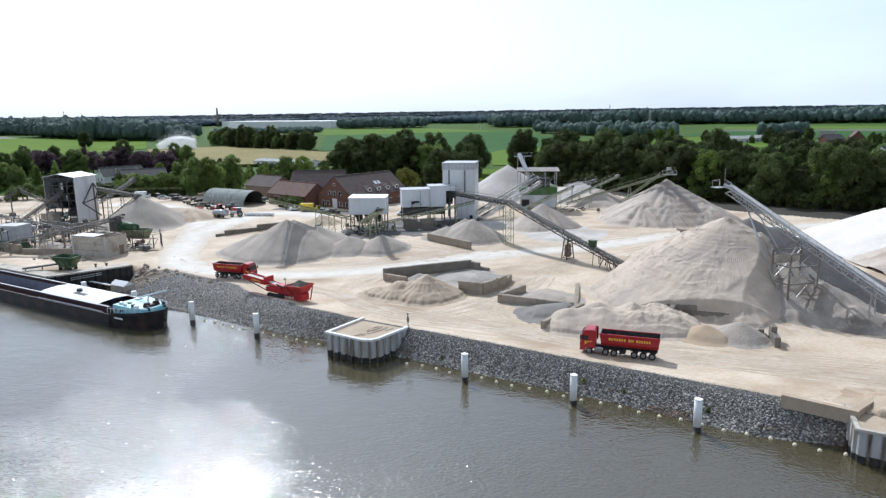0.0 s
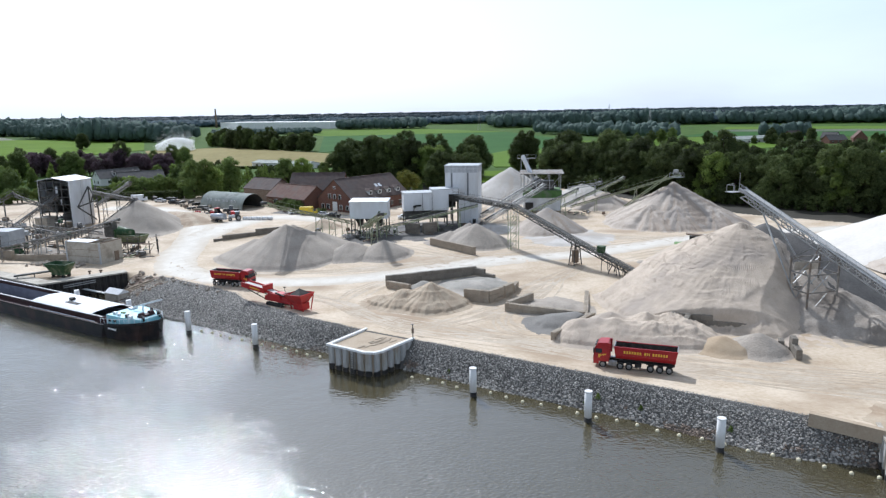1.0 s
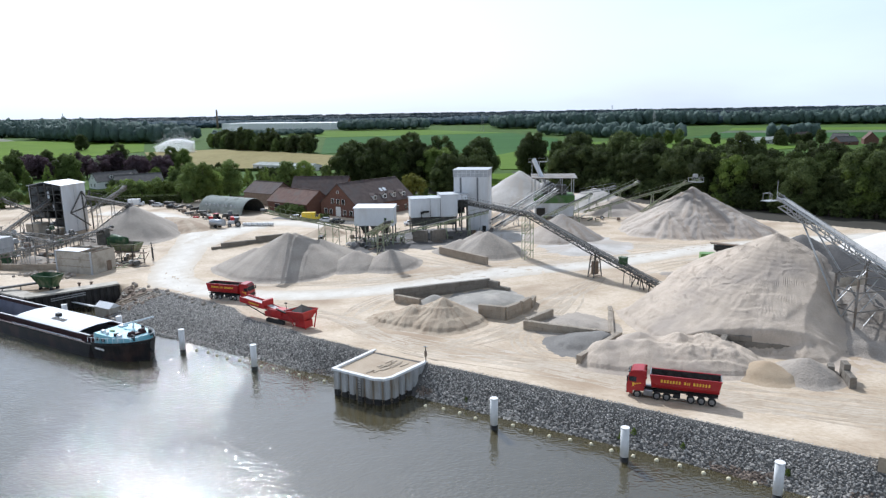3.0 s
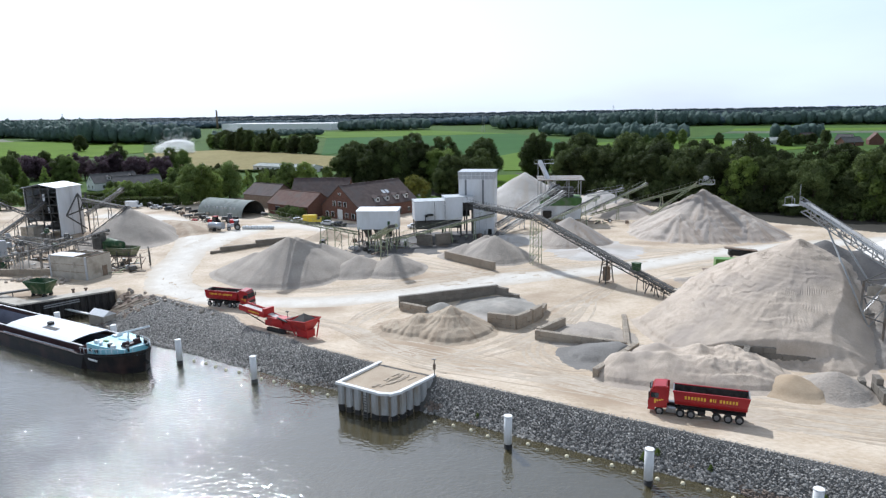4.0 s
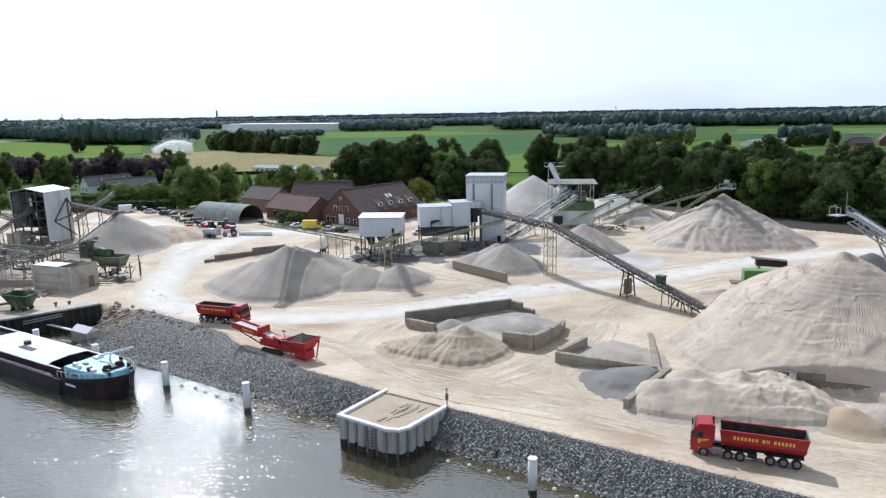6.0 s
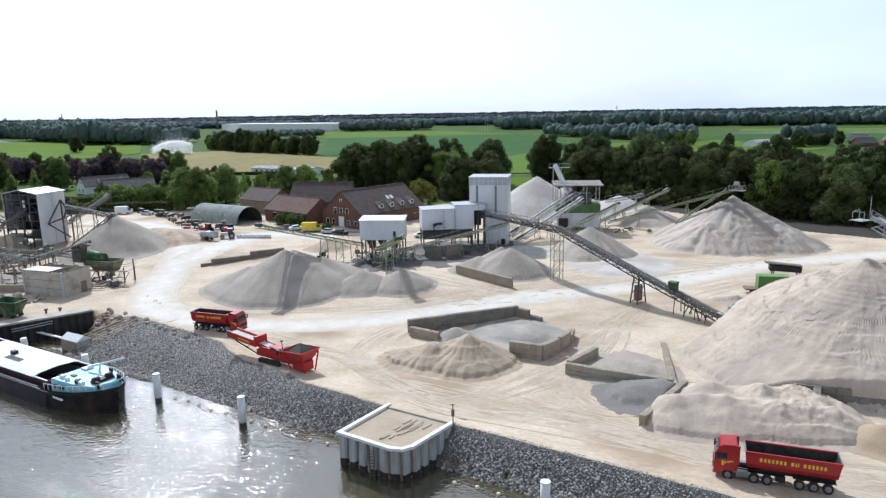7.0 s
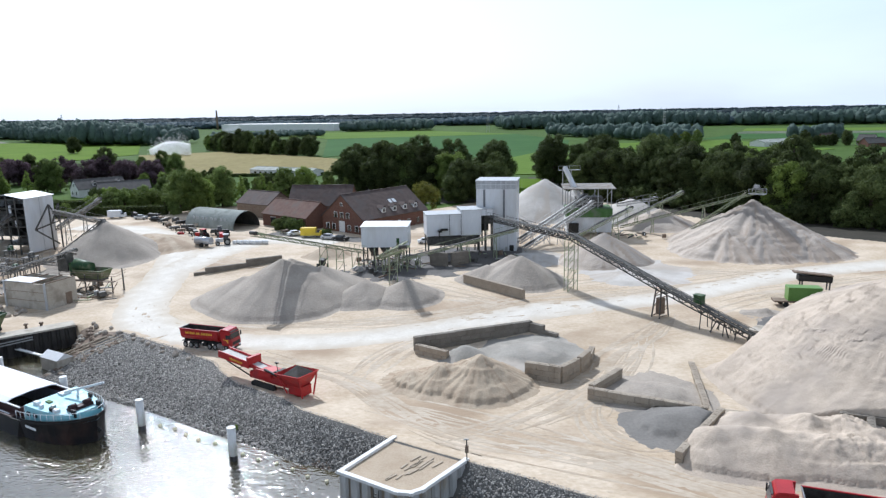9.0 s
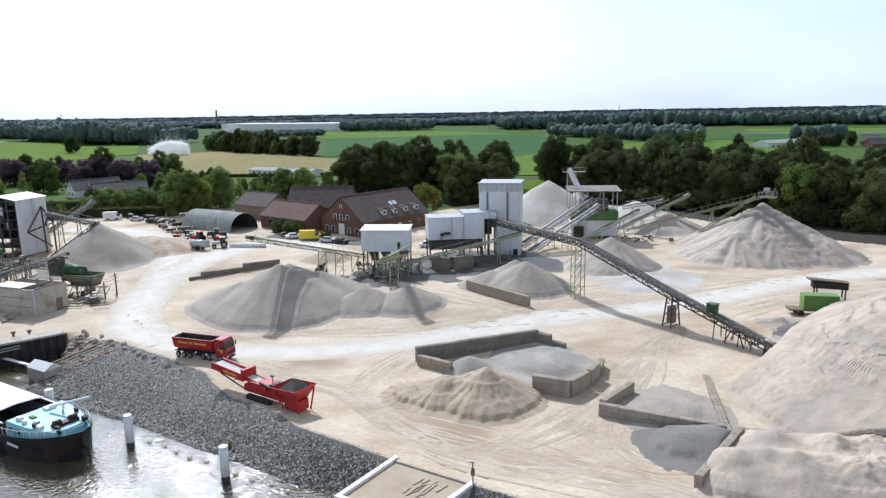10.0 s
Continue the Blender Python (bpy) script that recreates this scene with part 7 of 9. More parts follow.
    for k in range(9):
        for sg in (-1, 1):
            bm = B()
            bx(bm, (3.6 + k * 0.3, sg * 1.03, 2.66 + k * 0.024), (0.2, 0.02, 0.3))
            part("lettering_bar", bm, M["yellow"], v, "yellow lettering bar")
    return v


scr = screener()
scr.matrix_basis = at_ground(-32.4, 117.3, 147) @ Matrix.Diagonal((0.95, 0.93, 0.93, 1))


# ---- barge ----
def barge():
    p0 = bank(-56.6, -4.7)
    m = Matrix.Translation((*p0, WATER_Z)) @ Euler((0, 0, math.atan2(BU.y, BU.x))).to_matrix().to_4x4()
    v = thing("river_barge", Matrix.Identity(4), "black river barge with a pale blue foredeck and white hatch", "barge")
    # x runs to the bow at x = 0, y to its port side; z = 0 at the water
    hw, L = 4.1, -82.0
    prof = []
    for x in list(np.linspace(L, -12, 12)) + list(np.linspace(-11, 0, 13)):
        k = min(1.0, max(0.0, (x + 11.0) / 11.0))
        w = hw * (1 - k ** 2.6) ** 0.62 if k > 0 else hw
        top = 2.3 + 0.9 * k ** 1.5
        prof.append((x, max(w, 0.02), top))
    bm = B()
    rows = []
    for x, w, top in prof:
        wl = max(w * (0.90 if x > -10 else 1.0), 0.015)
        rows.append([bm.verts.new((x - (0.9 if x > -2 else 0), -wl, -1.6)), bm.verts.new((x - (0.5 if x > -2 else 0), -wl, 0.0)), bm.verts.new((x, -w, top)), bm.verts.new((x, w, top)), bm.verts.new((x - (0.5 if x > -2 else 0), wl, 0.0)), bm.verts.new((x - (0.9 if x > -2 else 0), wl, -1.6))])
    for a, b in zip(rows, rows[1:]):
        for i in (0, 1, 3, 4):
            bm.faces.new((a[i], a[i + 1], b[i + 1], b[i]))
    bm.faces.new(rows[0]), bm.faces.new(rows[-1])
    part("hull", bm, M["hull"], v, smooth=False)
    bm = B()
    for a, b in zip(prof, prof[1:]):
        for sg in (-1, 1):
            bar(bm, (a[0], sg * a[1], a[2] - 0.06), (b[0], sg * b[1], b[2] - 0.06), 0.14, 0.16)
    part("rubbing_rail", bm, M["black"], v)
    bm = B()
    for sg in (-1, 1):
        slab(bm, [(L, sg * hw, 2.3), (-11, sg * hw, 2.3), (-11, sg * (hw - 0.95), 2.3), (L, sg * (hw - 0.95), 2.3)][::sg], 0.1)
    part("side_deck", bm, M["maroon"], v, "maroon painted side deck")
    bm = B()
    for sg in (-1, 1):
        bar(bm, (L, sg * (hw - 0.95), 2.7), (-10.6, sg * (hw - 0.95), 2.7), 0.1, 1.1)
    bar(bm, (-10.6, -(hw - 0.95), 2.7), (-10.6, hw - 0.95, 2.7), 0.1, 1.1)
    part("coaming", bm, M["maroon"], v)
    bm = B()
    for sg in (-1, 1):
        bar(bm, (L, sg * (hw - 0.95), 3.3), (-10.6, sg * (hw - 0.95), 3.3), 0.22, 0.12)
    part("coaming_rail", bm, M["cap"], v, "pale coaming rail")
    bm = B()
    for sg in (-1, 1):
        slab(bm, [(L, sg * 3.0, 2.6), (-10.8, sg * 3.0, 2.6), (-10.8, sg * 2.95, -0.8), (L, sg * 2.95, -0.8)][::sg], 0.05)
    slab(bm, [(L, -2.95, -0.8), (-10.8, -2.95, -0.8), (-10.8, 2.95, -0.8), (L, 2.95, -0.8)], 0.05)
    part("hold", bm, M["hold"], v, "blue grey open hold")
    bm = B()
    secs = [(-3.35, 3.35), (-2.4, 3.62), (0, 3.78), (2.4, 3.62), (3.35, 3.35)]
    for (ya, za), (yb, zb) in zip(secs, secs[1:]):
        slab(bm, [(-32.0, ya, za), (-13.6, ya, za), (-13.6, yb, zb), (-32.0, yb, zb)], 0.12)
    part("hatch_cover", bm, M["ship_white"], v, "white arched hatch cover")
    bm = B()
    for k in range(7):
        bx(bm, (-20.5 - k * 0.55, -1.2, 3.76), (0.42, 0.9, 0.03))
        part("hatch_marking", bm, M["black"], v)
        bm = B()
    bx(bm, (-24, -0.2, 4.0), (0.9, 0.7, 0.5))
    part("hatch_fitting", bm, M["black"], v)
    # foredeck
    bm = B()
    pts = [(x, w * 0.93, top) for x, w, top in prof if x > -9.6]
    hi = [bm.verts.new((x, w, t - 0.35)) for x, w, t in pts] + [bm.verts.new((x, -w, t - 0.35)) for x, w, t in pts[::-1]]
    bm.faces.new(hi)
    part("foredeck", bm, M["ship_blue"], v, "pale blue foredeck")
    bm = B()
    fc = [(x, max(w * 0.84, 0.3)) for x, w, top in prof if -9.6 < x < -1.5]
    ring = fc + [(x, -w) for x, w in fc[::-1]]
    lo = [bm.verts.new((x, y, 1.9)) for x, y in ring]
    hi = [bm.verts.new((x - 0.1, y * 0.94, 3.95 - 0.35 * (x + 9.6) / 8)) for x, y in ring]
    bm.faces.new(hi), bm.faces.new(lo[::-1])
    for i in range(len(ring)):
        j = (i + 1) % len(ring)
        bm.faces.new((lo[i], lo[j], hi[j], hi[i]))
    dk = part("forecastle", bm, M["ship_blue"], v, "pale blue raised forecastle deck")
    bm = B()
    bar(bm, (-9.3, -3.25, 2.9), (-9.3, 3.25, 2.9), 0.12, 1.95)
    part("bulkhead", bm, M["ship_white"], dk, "white front bulkhead")
    for y in (-1.6, 0.0, 1.6):
        bm = B()
        bx(bm, (-9.39, y, 3.2), (0.06, 0.6, 0.5))
        part("window", bm, M["glass"], dk)
    for x, y in ((-8.3, -3.36), (-7.0, -3.3)):
        bm = B()
        bx(bm, (x, y, 3.1), (0.6, 0.16, 0.45))
        part("side_window", bm, M["glass"], dk)
    bm = B()
    bx(bm, (-8.4, 1.2, 4.0), (1.0, 1.2, 0.25))
    part("hatch", bm, M["ship_white"], dk)
    for i, (a, b) in enumerate(zip(prof[14:], prof[15:])):
        for sg in (-1, 1):
            bm = B()
            bar(bm, (a[0], sg * a[1] * 0.98, a[2] + 0.1), (b[0], sg * b[1] * 0.98, b[2] + 0.1), 0.06, 0.3)
            part("bulwark", bm, M["hull"], v)
    bm = B()
    for x, y in ((-3.2, -0.9), (-3.2, 0.9)):
        tube(bm, (x, y - 0.4, 4.05), (x, y + 0.4, 4.05), 0.38, 14)
    bx(bm, (-3.2, 0, 3.8), (0.9, 2.8, 0.4))
    part("windlass", bm, M["maroon"], v, "maroon anchor windlass")
    for x, y in ((-5.2, -2.4), (-5.2, 2.4), (-2.2, -1.5), (-2.2, 1.5)):
        bm = B()
        tube(bm, (x, y, 3.3), (x, y, 4.2), 0.16, 10)
        tube(bm, (x + 0.4, y, 3.3), (x + 0.4, y, 4.2), 0.16, 10)
        part("bollard", bm, M["black"], v)
    bm = B()
    bar(bm, (-6.5, 1.6, 3.4), (-6.2, 1.7, 4.7), 0.2)
    bar(bm, (-7.6, 0.8, 4.4), (-2.8, 3.0, 5.8), 0.24)
    part("davit_boom", bm, M["ship_white"], v, "white folded davit boom")
    bm = B()
    for k in range(3):
        bar(bm, (-0.15, 0.0, 1.9 - k * 0.2), (0.3, 0.25 - k * 0.2, 1.4), 0.16)
    part("anchor", bm, M["black"], v)
    bm = B()
    bx(bm, (-6.8, -4.1, 1.95), (2.2, 0.06, 0.28))
    part("name_bar", bm, M["cap"], v, "pale painted name bar")
    for x, y, sx, sy, sz, k, lab in ((-8.2, -2.3, 1.1, 0.7, 0.9, "ship_white", "white deck locker"), (-6.9, -2.5, 0.7, 0.5, 0.8, "ship_white", "white deck locker"), (-7.6, -1.2, 1.2, 0.7, 0.5, "netting", "teal green deck box"), (-5.6, -1.8, 0.6, 0.6, 0.7, "rim", "grey winch box"), (-4.4, -2.2, 1.2, 0.8, 0.6, "ship_white", "white coiled hose reel"), (-7.4, 2.4, 1.6, 0.9, 0.3, "ship_white", "white skylight hatch")):
        bm = B()
        bx(bm, (x, y, 3.65 + sz * 0.35), (sx * 0.75, sy * 0.75, sz * 0.7), 0, 0.9)
        part("deck_locker", bm, M[k], v, lab)
    rim_line = [p for p in prof if p[0] > -10.2]
    for a, b in zip(rim_line, rim_line[1:]):
        for sg in (-1, 1):
            bm = B()
            tube(bm, (a[0], sg * a[1] * 0.95, a[2]), (a[0], sg * a[1] * 0.95, a[2] + 1.0), 0.035, 6)
            part("rail_post", bm, M["ship_white"], v)
            bm = B()
            tube(bm, (a[0], sg * a[1] * 0.95, a[2] + 1.0), (b[0], sg * b[1] * 0.95, b[2] + 1.0), 0.035, 6)
            part("hand_rail", bm, M["ship_white"], v)
    bm = B()
    for y in (-3.75, 3.75):
        bar(bm, (-32.0, y, 2.42), (-12.0, y, 2.42), 0.12, 0.14)
    part("deck_pipe", bm, M["ship_white"], v, "white pipe along the side deck")
    v.matrix_basis = m
    return m


ship_m = barge()
bm = B()
o = ship_m @ Vector((-36.0, 0, -0.72))
verts = []
for r, h in ((0.0, 3.0), (0.8, 2.7), (2.8, 1.2), (2.85, 0.0)):
    verts.append([bm.verts.new(o + Vector((r * math.cos(a * math.pi / 9), r * math.sin(a * math.pi / 9), h + 0.1 * noise.noise(Vector((a, r, 0)))))) for a in range(18)])
for a, b in zip(verts, verts[1:]):
    for i in range(18):
        bm.faces.new((a[i], a[(i + 1) % 18], b[(i + 1) % 18], b[i]))
bmesh.ops.remove_doubles(bm, verts=bm.verts, dist=0.02)
tagged(part("gravel_load", bm, M["grey"], smooth=True), "grey gravel cone loaded in the barge hold", "gravel load")


# ---- loading basin ----
bw = thing("basin_wall", Matrix.Translation((-84, 132, -6)), "black tarred sheet pile wall of the loading basin", "quay wall", kind="structure")
ptsA = [bank(-190, -0.6), bank(-98.8, -0.6)]
ptsB = [bank(-98.8, -0.6), (-71.3, 141.8)]
for pts in (ptsA, ptsB):
    line = wavy(pts, 1.3, 0.25)
    bm = B()
    lo, hi = [bm.verts.new((x, y, -7)) for x, y in line], [bm.verts.new((x, y, 0.02)) for x, y in line]
    for i in range(len(line) - 1):
        bm.faces.new((lo[i], lo[i + 1], hi[i + 1], hi[i]))
    part("sheet_pile_wall", bm, M["black_wall"], bw)
    bm = B()
    run_d = (Vector(pts[1]) - Vector(pts[0])).normalized()
    land_side = Vector((-run_d.y, run_d.x)) * 1.05
    bar(bm, (pts[0][0] + land_side.x, pts[0][1] + land_side.y, 0.0), (pts[1][0] + land_side.x, pts[1][1] + land_side.y, 0.02), 3.0, 0.3)
    part("cap_beam", bm, M["concrete"], bw, "buff concrete coping")
bm = B()
for z in (-0.9, -1.3):
    bar(bm, (-80.8, 133.8, z), (-76.0, 137.6, z + 0.3), 0.16)
part("fender_rail", bm, M["steel"], bw)
gw = B()
bar(gw, (-78.4, 136.6, -2.2), (-71.6, 134.0, -2.7), 0.5, 0.18)
tagged(part("gangway_plank", gw, M["cap"]), "pale weathered gangway plank from the wall to the tank", "plank")
fl = thing("pontoon_tank", Matrix.Translation((-68.6, 131.4, WATER_Z)), "pale grey ridged tank afloat in the basin", "tank")
bm = B()
prism(bm, [(-71.0, 131.2), (-67.2, 129.2), (-66.0, 131.4), (-69.8, 133.4)], WATER_Z - 0.4, WATER_Z + 1.9)
part("tank_body", bm, M["concrete"], fl)
bm = B()
a, b, c, d = [(-71.1, 131.2), (-67.2, 129.1), (-65.9, 131.4), (-69.8, 133.5)]
zt = WATER_Z + 1.9
r1, r2 = ((a[0] + d[0]) / 2, (a[1] + d[1]) / 2, zt + 0.8), ((b[0] + c[0]) / 2, (b[1] + c[1]) / 2, zt + 0.8)
slab(bm, [(*a, zt), (*b, zt), r2, r1], 0.06)
slab(bm, [(*c, zt), (*d, zt), r1, r2], 0.06)
face(bm, (*b, zt), (*c, zt), r2), face(bm, (*a, zt), (*d, zt), r1)
part("tank_roof", bm, M["bale"], fl)
for k in range(5):
    bm = B()
    x, y = -68.0 + k * 0.9, 137.6 - k * 0.9
    z = land(x, y)
    tube(bm, (x - 3.4, y - 3.8, WATER_Z + 0.5), (x + 4.2, y + 1.2 + 0.3 * k, max(land(x + 4.2, y + 1.2), -1.0) + 0.2), 0.15, 8)
    tagged(part("suction_pipe", bm, M["hose"]), "weathered suction pipe lying on the basin slope", "pipe", "pipes on the basin slope")
for i in range(120):
    s, u = RND.uniform(-92, -80.5), RND.random()
    top, toe = run(TOP, s), run(TOE, s)
    dd = toe + (top - toe) * u
    x, y = bank(s, dd)
    if dd < toe:
        continue
    bm = B()
    bmesh.ops.create_icosphere(bm, subdivisions=1, radius=RND.uniform(0.25, 0.6))
    for q in bm.verts:
        q.co *= RND.uniform(0.7, 1.1)
        q.co.z *= 0.7
    bmesh.ops.translate(bm, verts=bm.verts, vec=(x, y, land(x, y) + 0.05))
    tagged(part("boulder", bm, M["rusty"] if i % 3 else M["concrete"]), "brown rubble stone on the basin slope", "stone", "rubble on the basin slope")
for i in range(16):
    bm = B()
    k = i / 15
    x, y = -69 + 22 * k + RND.uniform(-1, 1), 143.5 - 16 * k + RND.uniform(-0.5, 0.5)
    bmesh.ops.create_icosphere(bm, subdivisions=1, radius=RND.uniform(0.35, 0.6))
    for q in bm.verts:
        q.co *= RND.uniform(0.75, 1.1)
    bmesh.ops.translate(bm, verts=bm.verts, vec=(x, y, land(x, y) + 0.18))
    tagged(part("boulder", bm, M["grey"]), "grey boulder marking the edge of the yard", "stone", "boulders along the yard edge")

# ---- concrete store, crusher, feeder ----
o, ux, uy = frame_of(-82.6, 152.8, 162)
st_ = thing("concrete_store", Matrix.Translation((o[0], o[1], -0.6)), "buff concrete panel store with an open steel top", "store")
P = lambda x, y, z: (*(Vector(o) + Vector(ux) * x - Vector(uy) * y), z)
bm = B()
bar(bm, P(0, 0, 1.7), P(10, 0, 1.7), 0.3, 5.0)
part("front_wall", bm, M["concrete"], st_)
bm = B()
bar(bm, P(0.05, 0.15, 1.7), P(0.05, 6.4, 1.7), 0.3, 5.0)
bar(bm, P(9.95, 0.15, 1.7), P(9.95, 6.4, 1.7), 0.3, 5.0)
bar(bm, P(0, 6.5, 1.7), P(10, 6.5, 1.7), 0.3, 5.0)
part("side_wall", bm, M["concrete"], st_)
for x in (0, 10):
    bm = B()
    bar(bm, P(x, -0.17, -0.7), P(x, -0.17, 4.4), 0.3)
    part("corner_post", bm, M["clad2"], st_)
for z in (1.0, 2.6):
    bm = B()
    bar(bm, P(0.2, -0.17, z), P(9.8, -0.17, z), 0.05, 0.06)
    part("panel_joint", bm, M["rusty"], st_)
bm = B()
slab(bm, [P(3.2, -0.1, 4.3), P(10, -0.1, 4.3), P(10, 3.2, 4.35), P(3.2, 3.2, 4.35)], 0.1)
part("roof_sheet", bm, M["clad"], st_, "white roof sheet")
bm = B()
for x in (0.1, 3, 6.5, 9.9):
    bar(bm, P(x, 0, 4.3), P(x, 6.4, 4.3), 0.2)
part("roof_beam", bm, M["rusty"], st_)
bm = B()
bar(bm, P(-0.13, 4.0, 0.5), P(-0.13, 5.3, 0.5), 0.08, 2.4)
part("door", bm, M["rusty"], st_, "brown plank door")
bm = B()
for k in range(26):
    x, y = -86 - RND.random() * 12, 148.8 + RND.random() * 5
    bmesh.ops.create_icosphere(bm, subdivisions=1, radius=RND.uniform(0.3, 0.9), matrix=Matrix.Translation((x, y, land(x, y) + 0.1)))
tagged(part("rubble_heap", bm, M["grey"]), "grey broken rubble before the concrete store", "rubble", kind="stuff")

cr = thing("green_crusher", Matrix.Translation((-82.5, 167.5, -0.6)), "green crusher hopper on a cluttered steel frame", "crusher")
bm = B()
lo = [(-84.6, 167.2), (-79.6, 165.9), (-79.0, 168.2), (-84.0, 169.6)]
hi = [(-85.6, 167.0), (-79.0, 165.2), (-78.2, 168.6), (-84.8, 170.2)]
for i in range(4):
    j = (i + 1) % 4
    slab(bm, [(*lo[i], 2.0), (*hi[i], 3.7), (*hi[j], 3.7), (*lo[j], 2.0)], 0.15)
part("hopper", bm, M["olive"], cr, "dusty olive hopper")
bm = B()
tube(bm, (-85.6, 168.6, 4.4), (-81.8, 167.6, 4.1), 1.3, 18, 0.9)
part("screen_drum", bm, M["green"], cr, "green ribbed screen drum")
bm = B()
prism(bm, [(-86.8, 168.0), (-85.2, 167.5), (-84.6, 169.5), (-86.2, 170.0)], 2.2, 4.9)
part("feeder_box", bm, M["green"], cr, "dark green feeder box")
bm = B()
prism(bm, lo, 1.4, 2.6)
part("crusher_body", bm, M["dark_steel"], cr)
for i, (x, y) in enumerate([(-88, 166.4), (-85, 165.6), (-82, 164.8), (-79, 164.2), (-76.5, 164.6), (-75.4, 167), (-77, 170), (-86, 171.8)]):
    bm = B()
    bar(bm, (x, y, -0.8), (x, y, 3.2 if i not in (4, 5) else 2.6), 0.2)
    part("leg", bm, M["dark_steel"], cr)
bm = B()
for a, b in (((-88, 166.3), (-75.4, 163.9)), ((-75.4, 163.9), (-75.2, 168))):
    for z in (2.0, 2.9, 3.4):
        bar(bm, (*a, z), (*b, z), 0.07)
bar(bm, (-88, 166.0, 1.9), (-75.4, 163.6, 1.9), 0.9, 0.08)
for k in range(6):
    bar(bm, (-86 + k * 2, 165.5 - k * 0.4, 0), (-84.6 + k * 2, 165.2 - k * 0.4, 2), 0.1)
part("walkway", bm, M["rusty"], cr)
bm = B()
prism(bm, [(-89.6, 168.8), (-87.2, 168.2), (-86.8, 170), (-89.2, 170.6)], 3.0, 6.6)
part("feed_head", bm, M["dark_steel"], cr)

gf = thing("green_feeder", Matrix.Translation((-84.5, 139.0, -0.3)), "dark green mobile feeder with a low belt on the quay", "feeder")
bm = B()
lo = [(-85.8, 138.4), (-82.6, 137.6), (-82.2, 139.4), (-85.4, 140.2)]
hi = [(-87.0, 138.0), (-81.8, 136.6), (-81.2, 139.8), (-86.2, 141.2)]
for i in range(4):
    j = (i + 1) % 4
    slab(bm, [(*lo[i], 1.0), (*hi[i], 2.9), (*hi[j], 2.9), (*lo[j], 1.0)], 0.12)
prism(bm, lo, 0.4, 1.1)
part("hopper", bm, M["green"], gf)
bm = B()
bar(bm, (-92.5, 136.4, 0.7), (-85.5, 139.0, 1.2), 0.8, 0.35)
for x, y in ((-92, 136.6), (-89, 137.7)):
    bar(bm, (x, y, -0.6), (x, y, 0.8), 0.14)
part("belt_arm", bm, M["dark_steel"], gf)
for x, y in ((-85.3, 138.2), (-82.8, 137.6), (-82.6, 139.4), (-85, 140)):
    bm = B()
    tube(bm, (x - 0.15, y, 0.0), (x + 0.15, y, 0.0), 0.5, 14)
    part("wheel", bm, M["tyre"], gf)
for x, y in ((-78.6, 140.2), (-76.8, 141.4)):
    b = thing("bollard", Matrix.Translation(on(x, y)), "rusty steel bollard on the quay edge", "bollard", "bollards on the quay")
    bm = B()
    z = land(x, y)
    tube(bm, (x, y, z - 0.1), (x, y, z + 0.9), 0.2, 10)
    tube(bm, (x, y, z + 0.9), (x, y, z + 1.15), 0.36, 10, 0.3)
    part("post", bm, M["rusty"], b)
lb = thing("green_bin", Matrix.Translation((-112, 166, -0.6)), "green and grey plant bin beside the wall", "bin")
bm = B()
bx(bm, (-113, 166, 3.6), (6, 5, 4.0), -10)
part("grey_cabin", bm, M["clad2"], lb)
bm = B()
bx(bm, (-112.6, 164.5, 0.6), (7, 4, 2.4), -10, 0.8)
part("green_hopper", bm, M["green"], lb)

# cluttered steelwork of the sorting plant
rnd = random.Random(21)
for i in range(28):
    x, y = -134 + (i % 7) * 5.4 + rnd.uniform(-1, 1), 162 + (i // 7) * 8.5 + rnd.uniform(-2, 2)
    if math.hypot(x + 94, y - 197) < 17 or -96 < x < -80 and y < 175:
        continue
    z = land(x, y)
    h = rnd.uniform(2.2, 4.8)
    w = rnd.uniform(1.6, 2.8)
    f = thing("plant_frame", Matrix.Translation((x, y, z)), "grimy grey steel frame of the sorting plant", "steel frame", "plant steelwork")
    for a, b in ((-1, -1), (1, -1), (1, 1), (-1, 1)):
        bm = B()
        bar(bm, (x + a * w / 2, y + b * w / 2, z - 0.1), (x + a * w / 2, y + b * w / 2, z + h), 0.16)
        part("leg", bm, M["dark_steel" if i % 3 else "steel"], f)
    bm = B()
    bx(bm, (x, y, z + h + 0.1), (w + 0.5, w + 0.5, 0.16))
    part("deck", bm, M["dark_steel"], f)
    bm = B()
    bar(bm, (x - w / 2, y - w / 2, z + 0.2), (x + w / 2, y - w / 2, z + h), 0.1)
    bar(bm, (x - w / 2, y - w / 2, z + h + 1), (x + w / 2, y - w / 2, z + h + 1), 0.06)
    bar(bm, (x + w / 2, y - w / 2, z + h), (x + w / 2, y - w / 2, z + h + 1), 0.06)
    part("bracing", bm, M["steel"], f)
    bm = B()
    bx(bm, (x + 0.2, y, z + h + 0.7), (w * 0.7, w * 0.5, 1.0), i * 25, 0.8)
    part("machine_box", bm, M[("dark_steel", "green", "rusty", "clad2")[i % 4]], f)
for x, y, h, s in ((-124, 168, 2.2, 0.45), (-104, 166, 1.8, 0.4), (-128, 178, 2.6, 0.45), (-99, 181, 1.6, 0.4)):
    heap("gravel_stockpile", [(x, y, h, s)], M["grey"], "low spilled gravel mound among the plant frames", res=0.6, seed=int(-x), group="spilled mounds")


